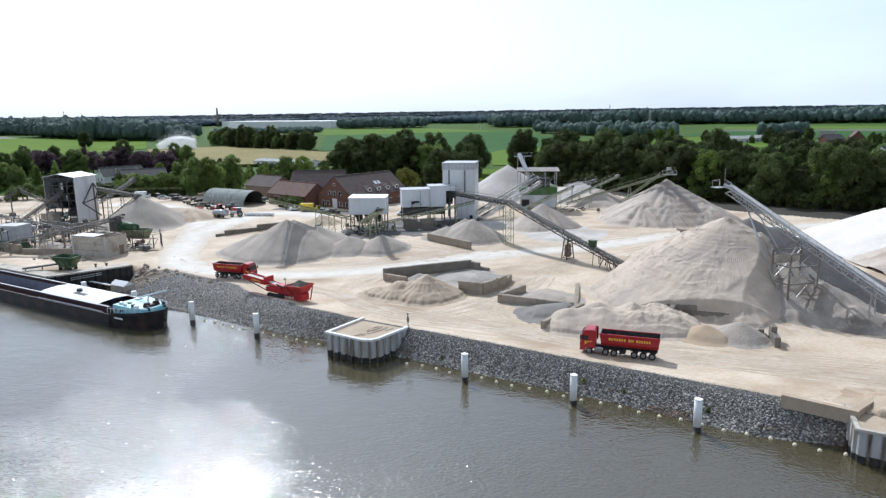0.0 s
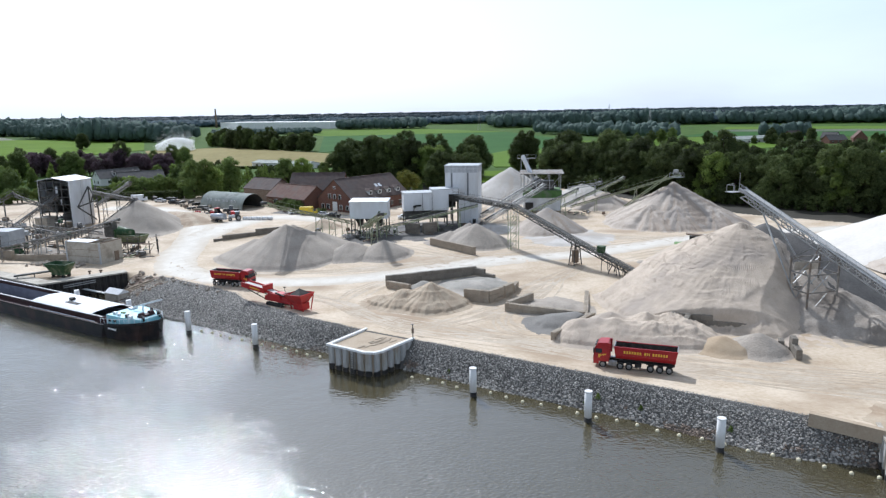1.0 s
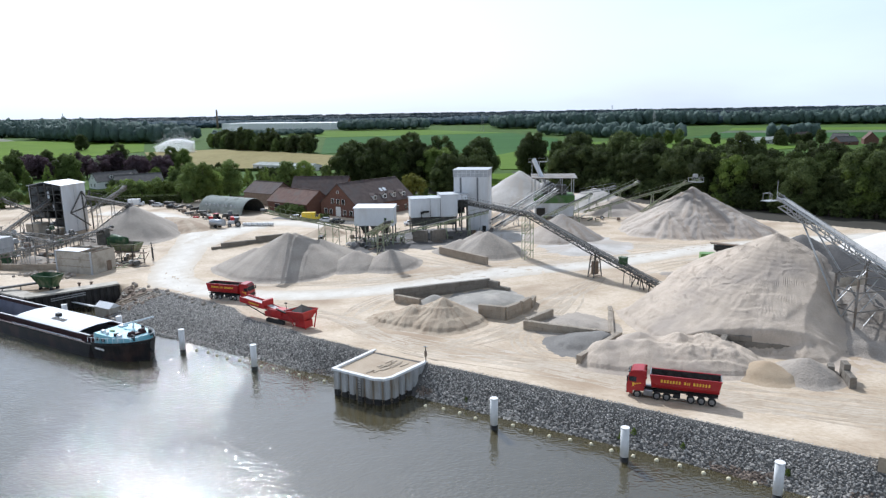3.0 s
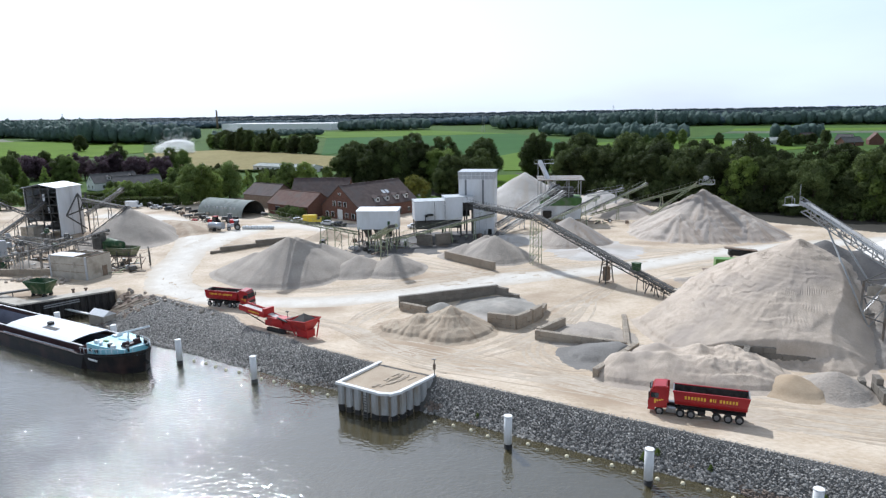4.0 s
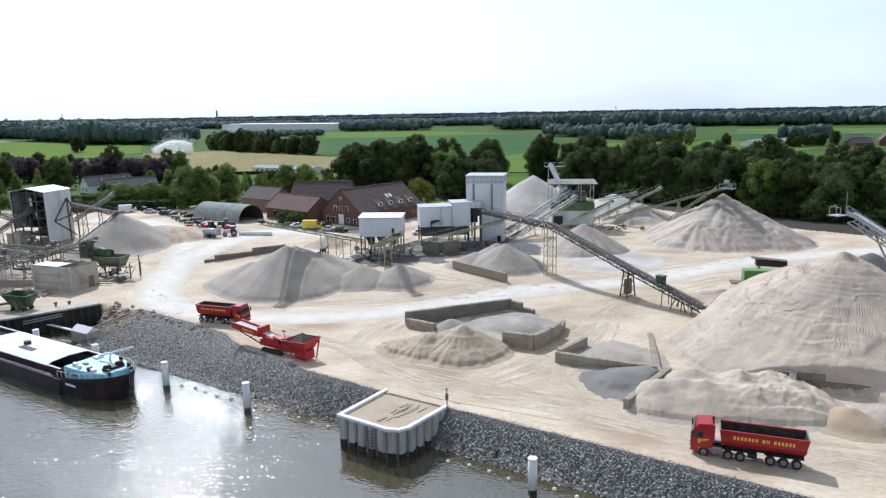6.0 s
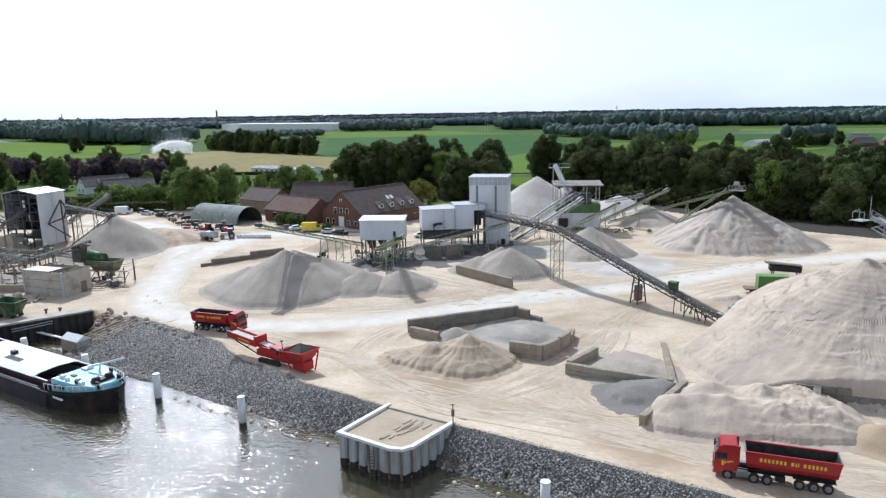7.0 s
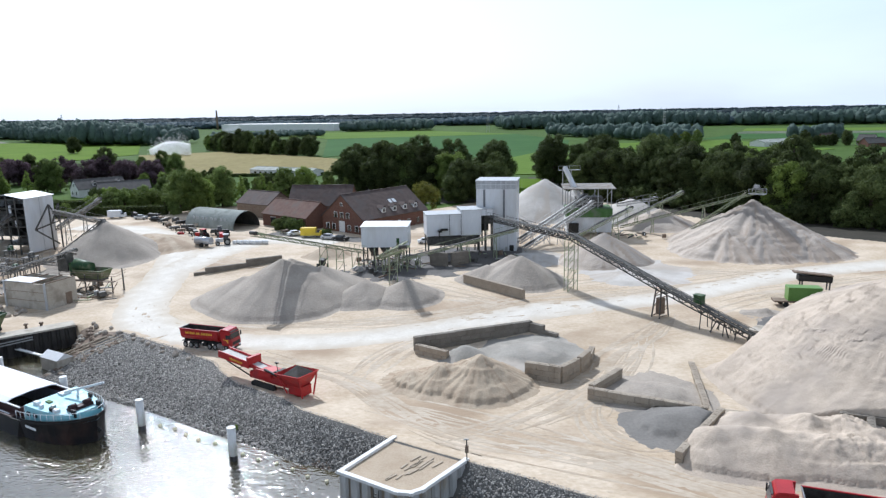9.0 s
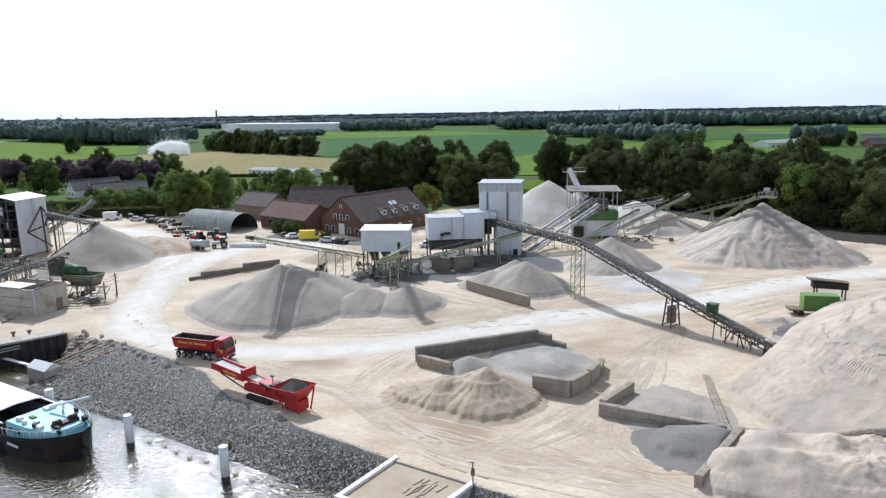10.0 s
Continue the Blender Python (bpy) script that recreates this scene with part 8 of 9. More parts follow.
def scrap_pile(x, y, n, spread, long_, label, keys):
    """Beams and plates thrown together on the ground."""
    sp = thing("scrap_pile", Matrix.Translation(on(x, y)), label, "scrap", "scrap piles")
    for i in range(n):
        a, L = rnd.uniform(0, 3.14), long_ * rnd.uniform(0.5, 1.1)
        px, py = x + rnd.gauss(0, spread), y + rnd.gauss(0, spread)
        z = land(px, py) + 0.12 + rnd.uniform(0, 0.5)
        bm = B()
        if i % 4 == 3:
            bx(bm, (px, py, z + 0.3), (L * 0.4, L * 0.3, 0.9), a * 57, 0.85)
        else:
            bar(bm, (px, py, z), (px + L * math.cos(a), py + L * math.sin(a), z + rnd.uniform(-0.1, 0.25)), rnd.uniform(0.12, 0.3))
        part("beam" if i % 4 < 3 else "steel_box", bm, M[keys[i % len(keys)]], sp)


for x, y, n, q, L, lab in ((-79, 160.5, 14, 1.6, 4, "long timbers and pipes stacked beside the concrete store"), (-97, 162.5, 16, 2.2, 3.5, "rusty scrap beams and boxes before the plant"), (-91, 171, 16, 2.0, 3, "dark scrap steel beneath the feed belt"), (-104, 171, 16, 2.6, 4, "grimy beams and plates among the plant frames"), (-112, 181, 16, 3.0, 4, "heaped scrap steel by the sorting tower"), (-121, 160, 16, 3.0, 4, "old conveyor frames thrown together"), (-82, 167.6, 12, 1.4, 2.4, "dark machine parts under the crusher"), (-27, 181, 12, 2.2, 3, "pipes and steel scrap under the bin house"), (-8, 184, 22, 2.6, 3, "dark scrap steel under the screen house"), (-17, 181, 18, 2.6, 3.4, "dark pipes and plates between the belts"), (-24, 172, 14, 2.4, 3, "green frames and scrap beside the bin frame"), (2, 188, 16, 2.2, 3, "dark machine parts at the tower's foot"), (38, 210, 14, 3.2, 3, "pipes and frames beside the screening house")):
    scrap_pile(x, y, n, q, L, lab, ("dark_steel", "rusty", "steel", "dark_steel", "green_steel"))

# ---- machines by the haul road ----
gc = thing("green_container", Matrix.Translation((49, 145.5, 0.8)), "bright green machine container on a wheeled frame", "container")
bm = B()
bx(bm, (49.6, 146.0, 3.0), (5.2, 2.3, 2.3), -10)
bmesh.ops.bevel(bm, geom=list(bm.edges), offset=0.05, segments=1, affect="EDGES")
part("body", bm, M["bright_green"], gc)
bm = B()
bx(bm, (48.6, 146.1, 1.7), (7.4, 2.2, 0.25), -10)
part("frame_rail", bm, M["rusty"], gc)
for x in (46.6, 51.0):
    for y in (-1.0, 1.0):
        bm = B()
        tube(bm, (x, 146 + y - 0.15 - (x - 49) * 0.17, 1.2), (x, 146 + y + 0.15 - (x - 49) * 0.17, 1.2), 0.45, 14)
        part("wheel", bm, M["tyre"], gc)
bk = thing("black_screen_unit", Matrix.Translation((55, 156, 0.8)), "black idle screening unit on legs", "screener")
bm = B()
bar(bm, (53.4, 156.2, 3.2), (58.8, 155.0, 3.0), 1.8, 1.0)
part("screen_box", bm, M["black"], bk)
bm = B()
bar(bm, (52.6, 156.4, 4.2), (58.9, 155.0, 3.7), 1.6, 0.2)
part("top_frame", bm, M["rusty"], bk)
for x, y in ((53.9, 155.4), (58.3, 154.4), (54.2, 156.9), (58.6, 156)):
    bm = B()
    bar(bm, (x, y, 0.6), (x, y, 2.7), 0.2)
    part("leg", bm, M["dark_steel"], bk)
heap("spoil_bank", [(42, 142, 0.9, 0.35), (44.5, 140, 0.8, 0.35), (39.5, 137.5, 0.7, 0.35)], M["grey"], "low rough spoil bank beside the green container", res=0.45, rough=0.6, seed=31, group="")


# ---- farm vehicles ----
def tractor(x, y, rz, paint, label):
    v = thing("farm_tractor", Matrix.Identity(4), label, "tractor")
    bm = B()
    bx(bm, (1.2, 0, 1.3), (1.9, 0.8, 0.9))
    part("bonnet", bm, paint, v)
    bm = B()
    bx(bm, (-0.4, 0, 2.0), (1.3, 1.5, 1.4), 0, 0.85)
    cab = part("cab", bm, M["glass"], v)
    bm = B()
    bx(bm, (-0.4, 0, 2.75), (1.4, 1.5, 0.14))
    part("roof", bm, paint, cab)
    for sg in (-1, 1):
        for px, r, w in ((-0.7, 0.85, 0.5), (1.7, 0.55, 0.35)):
            wheel(v, px, sg * 0.95, r, w, sg)
    v.matrix_basis = at_ground(x, y, rz)


tractor(-68.4, 206.8, 200, M["silver"], "grey farm tractor with large tyres")
tractor(-77.4, 215.4, 160, M["red2"], "red farm tractor beside the arched hut")
tractor(-73.6, 219.5, 20, M["black"], "dark farm tractor parked behind others")


def car(x, y, rz, paint, label, box=False):
    v = thing("van" if box else "car", Matrix.Identity(4), label, "van" if box else "car")
    bm = B()
    if box:
        bx(bm, (-0.4, 0, 1.5), (4.2, 1.9, 2.1))
        bx(bm, (2.3, 0, 1.05), (1.5, 1.85, 1.2), 0, 0.9)
    else:
        bx(bm, (0, 0, 0.65), (4.2, 1.75, 0.7))
        bx(bm, (-0.2, 0, 1.2), (2.4, 1.6, 0.55), 0, 0.8)
    bmesh.ops.bevel(bm, geom=list(bm.edges), offset=0.08, segments=2, affect="EDGES")
    body = part("body", bm, paint, v)
    bm = B()
    bx(bm, (2.25 if box else -0.2, 0, 1.5 if box else 1.22), (1.0 if box else 2.1, 1.87 if box else 1.66, 0.4), 0, 0.9)
    part("window_band", bm, M["glass"], body)
    for px in (-1.3, 1.5):
        for sg in (-1, 1):
            wheel(v, px, sg * 0.8, 0.33, 0.22, sg)
    v.matrix_basis = at_ground(x, y, rz)


car(-48.2, 216.4, 0, M["van_yellow"], "yellow box van parked by the farmhouse", True)
car(-42.4, 212.4, -15, M["silver"], "silver car parked before the farmhouse")
car(-38.8, 210.4, -20, M["black"], "black car parked before the farmhouse")
car(-53.0, 219.0, 30, M["ship_white"], "white car parked by the barn")
car(-121.4, 256.0, 10, M["ship_white"], "white van parked by the hedge", True)
car(-111.6, 252.6, -10, M["silver"], "silver car parked at the yard's edge")
car(-105.0, 249.0, -20, M["black"], "dark car parked at the yard's edge")
car(-16.2, 205.0, 10, M["ship_white"], "white car parked behind the bin house")
tr = thing("tank_trailer", Matrix.Translation(on(-72.6, 204.2)), "pale grey tank trailer behind a tractor", "trailer")
z = land(-72.6, 204.2)
bm = B()
tube(bm, (-75.0, 204.8, z + 1.6), (-70.6, 203.6, z + 1.6), 0.95, 16)
part("tank", bm, M["silver"], tr)
for sg in (-1, 1):
    bm = B()
    tube(bm, (-72.8 + 0.3 * sg, 204.2 + 0.9 * sg - 0.2, z + 0.55), (-72.8 + 0.3 * sg, 204.2 + 0.9 * sg + 0.2, z + 0.55), 0.55, 14)
    part("wheel", bm, M["tyre"], tr)
bm = B()
bar(bm, (-70.6, 203.6, z + 0.9), (-69.6, 205.4, z + 0.8), 0.16)
part("drawbar", bm, M["dark_steel"], tr)
for i, (x, y, k, s) in enumerate([(-78.4, 209, "orange_paint", (3.0, 1.6, 1.3)), (-80.4, 213, "dark_steel", (2.6, 1.8, 1.5)), (-83.2, 216, "rusty", (3.0, 2, 1.0)), (-72.2, 215.6, "red2", (3.4, 2, 1.7)), (-85.6, 221, "red2", (2.2, 1.4, 1)), (-87.6, 226, "rusty", (3, 1.5, 1.1)), (-91.5, 231, "dark_steel", (3, 2, 1)), (-95.0, 235, "rusty", (2.4, 0.8, 1.4)), (-81, 220, "dark_steel", (4, 2.2, 1.9)), (-84, 225, "black_wall", (3.4, 2, 1.6)), (-88, 232, "dark_steel", (4, 2, 1.4)), (-93, 240, "black_wall", (3.5, 2, 1.5)), (-101, 246, "dark_steel", (5, 2, 1.3)), (-104, 250, "rusty", (4, 2, 1.4)), (-108, 254, "black_wall", (5, 2.2, 1.8)), (-76, 222, "dark_steel", (3.2, 2, 1.8)), (-86, 237, "hose", (4, 2, 1)), (-97, 245, "dark_steel", (3, 2, 1.6)), (-116, 258, "black_wall", (5, 2.2, 1.7)), (-98.0, 240, "hose", (3, 2, 0.9)), (-90, 242, "rusty", (4, 2, 1.2)), (-56.5, 222, "rusty", (2.5, 1.4, 1.1)), (-37.5, 179.5, "black", (3.0, 2.2, 2.0))]):
    e = thing("farm_implement" if k != "black" else "skip", Matrix.Translation(on(x, y)), "%s farm implement standing on the yard's edge" % {"orange_paint": "orange", "dark_steel": "dark steel", "black_wall": "blackened", "rusty": "rusty brown", "red2": "red", "hose": "weathered timber", "black": "black"}[k] if k != "black" else "black steel skip on the yard", "implement" if k != "black" else "skip", "farm implements")
    z = land(x, y)
    bm = B()
    bx(bm, (x, y, z + 0.35 + s[2] * 0.4), (s[0], s[1] * 0.6, s[2] * 0.6), i * 37, 0.8)
    part("body", bm, M[k], e)
    a = radians(i * 37)
    for q in (-0.4, 0, 0.4):
        bm = B()
        px, py = x + q * s[0] * math.cos(a), y + q * s[0] * math.sin(a)
        bar(bm, (px - 0.6 * s[1] * math.sin(a), py + 0.6 * s[1] * math.cos(a), z + 0.1), (px + 0.6 * s[1] * math.sin(a), py - 0.6 * s[1] * math.cos(a), z + s[2]), 0.14)
        part("arm", bm, M["dark_steel"], e)
    for sg in (-1, 1):
        bm = B()
        px, py = x - sg * s[1] * 0.5 * math.sin(a), y + sg * s[1] * 0.5 * math.cos(a)
        tube(bm, (px - 0.1, py, z + 0.4), (px + 0.1, py, z + 0.4), 0.4, 12)
        part("wheel", bm, M["tyre"], e)
bm = B()
bmesh.ops.create_icosphere(bm, subdivisions=2, radius=0.62)
for q in bm.verts:
    q.co = Vector((max(-0.5, min(0.5, q.co.x)), max(-0.5, min(0.5, q.co.y)), q.co.z * 0.9))
bag = mesh_of("bulk_bag", bm, M["bale"], True)
for i in range(11):
    x, y = -66.0 + i * 0.85, 207.4 - 0.05 * i + (0.3 if i % 2 else 0)
    tagged(piece("bulk_bag", bag, None, Matrix.Translation((x, y, land(x, y) + 0.5))), "white wrapped bulk bag on the gravel", "bag", "bulk bags by the tractors")

# ---- small things on the quay ----
lp = thing("lifebuoy_stand", Matrix.Translation(on(-6.5, 96.2)), "dark lifebuoy stand at the corner of the quay", "stand")
bm = B()
bar(bm, (-6.5, 96.2, -0.3), (-6.5, 96.2, 2.3), 0.12)
part("post", bm, M["dark_steel"], lp)
bm = B()
bx(bm, (-6.5, 96.2, 1.3), (0.35, 0.3, 0.7))
part("buoy_box", bm, M["rusty"], lp)
bm = B()
bar(bm, (-6.8, 96.2, 2.3), (-6.3, 96.2, 2.3), 0.12)
part("lamp", bm, M["steel"], lp)


# ---- vegetation ----
def lump(sub):
    bm = B()
    bmesh.ops.create_icosphere(bm, subdivisions=sub, radius=1.0)
    out = [tuple(v.co) for v in bm.verts], [tuple(v.index for v in f.verts) for f in bm.faces]
    bm.free()
    return out


LUMP, LUMP_SMALL = lump(1), lump(2)


def leaf_mesh(name, rnd, blobs, per, leaf, material):
    """A crown of many small leaf clumps spread over the lobes in blobs (centre, radius)."""
    vs, fs = [], []
    for (cx, cy, cz), r in blobs:
        k = len(vs)
        for q in LUMP[0]:
            v = Vector(q)
            f = r * (0.58 + 0.5 * noise.noise(v * 1.3 + Vector((cx, cy, cz))) * 0.6)
            vs.append((cx + v.x * f, cy + v.y * f, cz + v.z * f * 0.85))
        fs += [tuple(k + i for i in f) for f in LUMP[1]]
        for _ in range(int(per * r * r)):
            v = Vector((rnd.gauss(0, 1), rnd.gauss(0, 1), rnd.gauss(0.25, 1))).normalized()
            p = Vector((cx, cy, cz)) + Vector((v.x, v.y, v.z * 0.85)) * r * rnd.uniform(0.7, 1.22)
            n = (v + Vector((rnd.gauss(0, 0.33), rnd.gauss(0, 0.33), rnd.gauss(0.1, 0.33)))).normalized()
            a = n.orthogonal().normalized()
            a.rotate(Matrix.Rotation(rnd.uniform(0, 6.28), 3, n))
            b = n.cross(a)
            s = leaf * rnd.uniform(0.6, 1.3)
            k = len(vs)
            for i in range(4):
                t = i * 1.5708 + rnd.uniform(-0.45, 0.45)
                q = s * rnd.uniform(0.35, 0.75)
                vs.append(tuple(p + a * math.cos(t) * q + b * math.sin(t) * q + n * rnd.uniform(-0.15, 0.15) * s))
            fs.append((k, k + 1, k + 2, k + 3))
    me = bpy.data.meshes.new(name)
    me.from_pydata(vs, [], fs)
    me.materials.append(material)
    return me


def trunk_mesh(name, rnd, h, r, limbs):
    bm = B()
    top = (rnd.uniform(-0.3, 0.3), rnd.uniform(-0.3, 0.3), h * 0.62)
    tube(bm, (0, 0, -0.3), (top[0] * 0.5, top[1] * 0.5, h * 0.34), r, 8, r * 0.75)
    tube(bm, (top[0] * 0.5, top[1] * 0.5, h * 0.34), top, r * 0.75, 8, r * 0.35)
    for (cx, cy, cz), q in limbs:
        k = rnd.uniform(0.3, 0.55)
        tube(bm, (top[0] * k, top[1] * k, h * k), (cx * 0.8, cy * 0.8, cz), r * 0.4, 6, r * 0.1)
    return mesh_of(name, bm, M["bark"])


def tree_kind(seed, h, wide, mat_key, lobes=16, per=26, leaf=0.75, low=0.22, cone=False):
    rnd = random.Random(seed)
    blobs = []
    for i in range(lobes):
        k = (i + 0.5) / lobes
        z = h * (low + (0.93 - low) * k)
        f = (1 - k) ** 0.8 if cone else math.sin(math.pi * min(0.97, 0.22 + 0.72 * k)) ** 0.7
        a = i * 2.4 + rnd.uniform(-0.5, 0.5)
        rr = wide / 2 * f * rnd.uniform(0.5, 1.0)
        blobs.append(((rr * math.cos(a), rr * math.sin(a), z), wide * (0.145 if cone else 0.155) * rnd.uniform(0.6, 1.35) * (0.55 + 0.6 * f)))
    blobs.append(((0, 0, h * (0.5 + low / 2)), wide * 0.26))
    return trunk_mesh("trunk", rnd, h, wide * 0.035 + 0.08, blobs[:: 2]), leaf_mesh("crown", rnd, blobs, per, leaf, M[mat_key]), h


KIND = dict(
    oak=[tree_kind(20 + i, 17 + i, 12 + i % 3, "leaf_dark", 34, 90, 0.5, 0.1) for i in range(4)],
    edge=[tree_kind(30 + i, 17 + i, 12 + i % 3, "leaf_dark", 34, 90, 0.5, 0.1) for i in range(4)],
    mid=[tree_kind(40 + i, 15 + i, 10.5, "leaf_fresh" if i == 1 else "leaf_mid", 30, 90, 0.48, 0.08) for i in range(3)],
    light=[tree_kind(60, 19, 14, "leaf_light", 30, 60, 0.55, 0.08), tree_kind(61, 15, 10, "leaf_light", 24, 64, 0.5, 0.08)],
    purple=[tree_kind(70 + i, 12 + i, 10, "leaf_purple", 22, 50, 0.55, 0.1) for i in range(2)],
    cone=[tree_kind(80 + i, 11 + i, 6.4, "leaf_fresh", 26, 120, 0.36, 0.08, True) for i in range(2)],
    round=[tree_kind(90 + i, 6.6, 6.4, "leaf_fresh" if i else "leaf_mid", 16, 90, 0.4, 0.28) for i in range(2)],
    golden=[tree_kind(95, 6.6, 6.6, "leaf_yellow", 16, 120, 0.34, 0.1)],
    under=[tree_kind(101 + i, 4.6, 6.0, "leaf_dark", 14, 90, 0.4, 0.02) for i in range(2)],
    shrub=[tree_kind(97 + i, 4.5, 6.0, "leaf_mid" if i else "leaf_dark", 14, 90, 0.4, 0.02) for i in range(2)],
)
NAMES = dict(under=("shrub", "dark green undergrowth along the wood's edge"), edge=("oak_tree", "dark green broadleaf tree on a bare trunk at the wood's edge"), oak=("oak_tree", "dark green broadleaf tree in the wood's edge"), mid=("maple_tree", "mid green broadleaf tree with a full crown"), light=("robinia_tree", "light yellow green leafy tree"), purple=("copper_beech", "dark purple leaved beech tree"), cone=("linden_tree", "conical green garden tree"), round=("clipped_tree", "round clipped green tree beside the hedge"), golden=("golden_shrub", "round golden green ornamental tree by the farmhouse"), shrub=("shrub", "dense green leafy shrub under the trees"))


def plant(kind, x, y, s=1.0, label=None):
    tr_me, cr_me, h = KIND[kind][RND.randrange(len(KIND[kind]))]
    nm, lab = NAMES[kind]
    z = land(x, y) if abs(x) < 160 and y < 300 else 0.8
    e = thing(nm, Matrix.Translation((x, y, z)) @ Euler((0, 0, RND.uniform(0, 6.28))).to_matrix().to_4x4() @ Matrix.Diagonal((s, s, s * RND.uniform(0.92, 1.08), 1)), label or lab, "shrub" if kind in ("shrub", "under") else "tree", nm.replace("_", " ") + "s")
    for n, me in (("trunk", tr_me), ("crown", cr_me)):
        ob = new(n, me)
        ob.parent = e


def row_of(kinds, pts, n, jitter, s=(0.85, 1.15)):
    """Trees along a plan line."""
    ls = [math.hypot(c - a, d - b) for (a, b), (c, d) in zip(pts, pts[1:])]
    for i in range(n):
        t = (i + 0.5) / n * sum(ls)
        for (p, q), L in zip(zip(pts, pts[1:]), ls):
            if t <= L:
                break
            t -= L
        plant(RND.choice(kinds), p[0] + (q[0] - p[0]) * t / L + RND.uniform(-jitter, jitter), p[1] + (q[1] - p[1]) * t / L + RND.uniform(-jitter, jitter), RND.uniform(*s))


EDGE = [(36, 300), (54, 280), (73, 259), (96, 230), (118, 212), (154, 191), (194, 173)]
row_of(["edge"], EDGE, 27, 2.5, (0.75, 1.02))
row_of(["oak", "oak", "oak", "mid"], [(x + 6, y + 9) for x, y in EDGE], 24, 3.0, (0.9, 1.15))
row_of(["oak", "mid", "oak"], [(x + 13, y + 19) for x, y in EDGE], 22, 3.5, (0.95, 1.2))
row_of(["oak", "mid"], [(x + 22, y + 32) for x, y in EDGE], 18, 5, (0.95, 1.2))
row_of(["oak", "mid"], [(28, 334), (36, 372), (60, 380)], 6, 4, (0.8, 1.1))
plant("light", 115, 211, 1.1)
plant("light", 87, 236, 0.85)
plant("light", 124, 224, 0.95)
row_of(["oak", "oak", "mid"], [(-54, 322), (-36, 306), (-20, 300), (-8, 296)], 9, 3.5, (0.95, 1.15))
row_of(["oak", "oak"], [(-58, 334), (-30, 322), (-4, 322), (12, 330)], 8, 4, (0.95, 1.15))
row_of(["oak", "shrub"], [(-22, 276), (-6, 284), (8, 290)], 7, 2.5, (0.7, 0.9))
row_of(["shrub"], [(-61.5, 231.5), (-53.5, 225.5)], 5, 0.6, (0.6, 0.9))
row_of(["shrub"], [(-46, 219), (-43, 217)], 2, 0.5, (0.4, 0.5))
plant("golden", -20.2, 262, 1.5)
row_of(["round"], [(-136, 265), (-122, 270), (-110, 274)], 6, 0.6, (0.95, 1.1))
row_of(["mid", "round", "shrub"], [(-104, 262), (-96, 272)], 6, 2.0, (0.7, 1.0))
row_of(["cone", "cone", "mid"], [(-104, 278), (-88, 286), (-70, 290), (-50, 290)], 15, 1.8, (0.78, 0.98))
row_of(["mid", "oak"], [(-96, 312), (-76, 318), (-60, 322)], 6, 3.0, (0.42, 0.55))
row_of(["purple"], [(-240, 374), (-190, 366), (-150, 362)], 14, 4.0, (0.85, 1.1))
row_of(["mid", "oak", "purple"], [(-262, 392), (-150, 384)], 12, 5.0, (0.8, 1.0))
row_of(["mid", "cone"], [(-158, 352), (-140, 348), (-128, 350)], 9, 4.0, (0.42, 0.58))
row_of(["cone", "cone", "mid"], [(-250, 330), (-215, 318), (-190, 308)], 15, 3.0, (0.75, 0.95))
row_of(["cone", "mid"], [(-245, 345), (-205, 338), (-184, 336)], 12, 3.0, (0.8, 0.95))
row_of(["mid", "cone", "mid"], [(-228, 300), (-204, 292), (-190, 288)], 12, 3.0, (0.6, 0.8))
row_of(["round"], [(-150, 298), (-140, 298), (-126, 300)], 7, 1.5, (0.75, 0.95))
row_of(["round", "shrub", "shrub"], [(-196, 276), (-168, 272), (-146, 272)], 18, 3.0, (0.4, 0.55))
row_of(["shrub", "round"], [(-205, 282), (-170, 278), (-128, 284)], 20, 3.0, (0.4, 0.6))
row_of(["round", "shrub"], [(-186, 256), (-160, 254), (-142, 260)], 12, 2.5, (0.7, 1.0))
row_of(["mid", "shrub", "cone"], [(-128, 292), (-112, 296), (-100, 300)], 12, 4.0, (0.5, 0.65))
row_of(["mid", "shrub"], [(-140, 340), (-110, 336), (-92, 340)], 12, 4.0, (0.32, 0.42))
row_of(["mid", "oak"], [(-238, 668), (-190, 616), (-160, 592), (-118, 560)], 40, 6.0, (0.75, 1.0))
plant("oak", -359, 653, 0.85)
plant("oak", -135, 384, 0.38)
row_of(["oak", "mid"], [(150, 600), (196, 612)], 4, 6, (0.6, 0.85))
plant("oak", 211, 597, 0.65)
row_of(["mid", "round", "oak"], [(240, 560), (275, 590), (315, 580)], 14, 7, (0.4, 0.7))
row_of(["mid", "cone"], [(300, 515), (330, 540)], 6, 5, (0.5, 0.8))
row_of(["under"], [(x - 3, y - 5) for x, y in EDGE], 44, 1.5, (0.9, 1.5))

for s_, d_, k in ((14.2, 3.6, 0.2), (15.4, 4.2, 0.15), (20.8, 3.9, 0.13), (-6.0, 4.0, 0.12), (31.0, 3.2, 0.14), (-44.0, 4.6, 0.15)):
    x, y = bank(s_, d_)
    tr_me, cr_me, h = KIND["cone"][0]
    e = thing("weed_tuft", Matrix.Translation((x, y, land(x, y) - 0.1)) @ Matrix.Diagonal((k * 0.8, k * 0.8, k * 0.5, 1)), "small green weed tuft growing between the stones", "weed", "weeds on the revetment")
    ob = new("foliage", cr_me)
    ob.parent = e

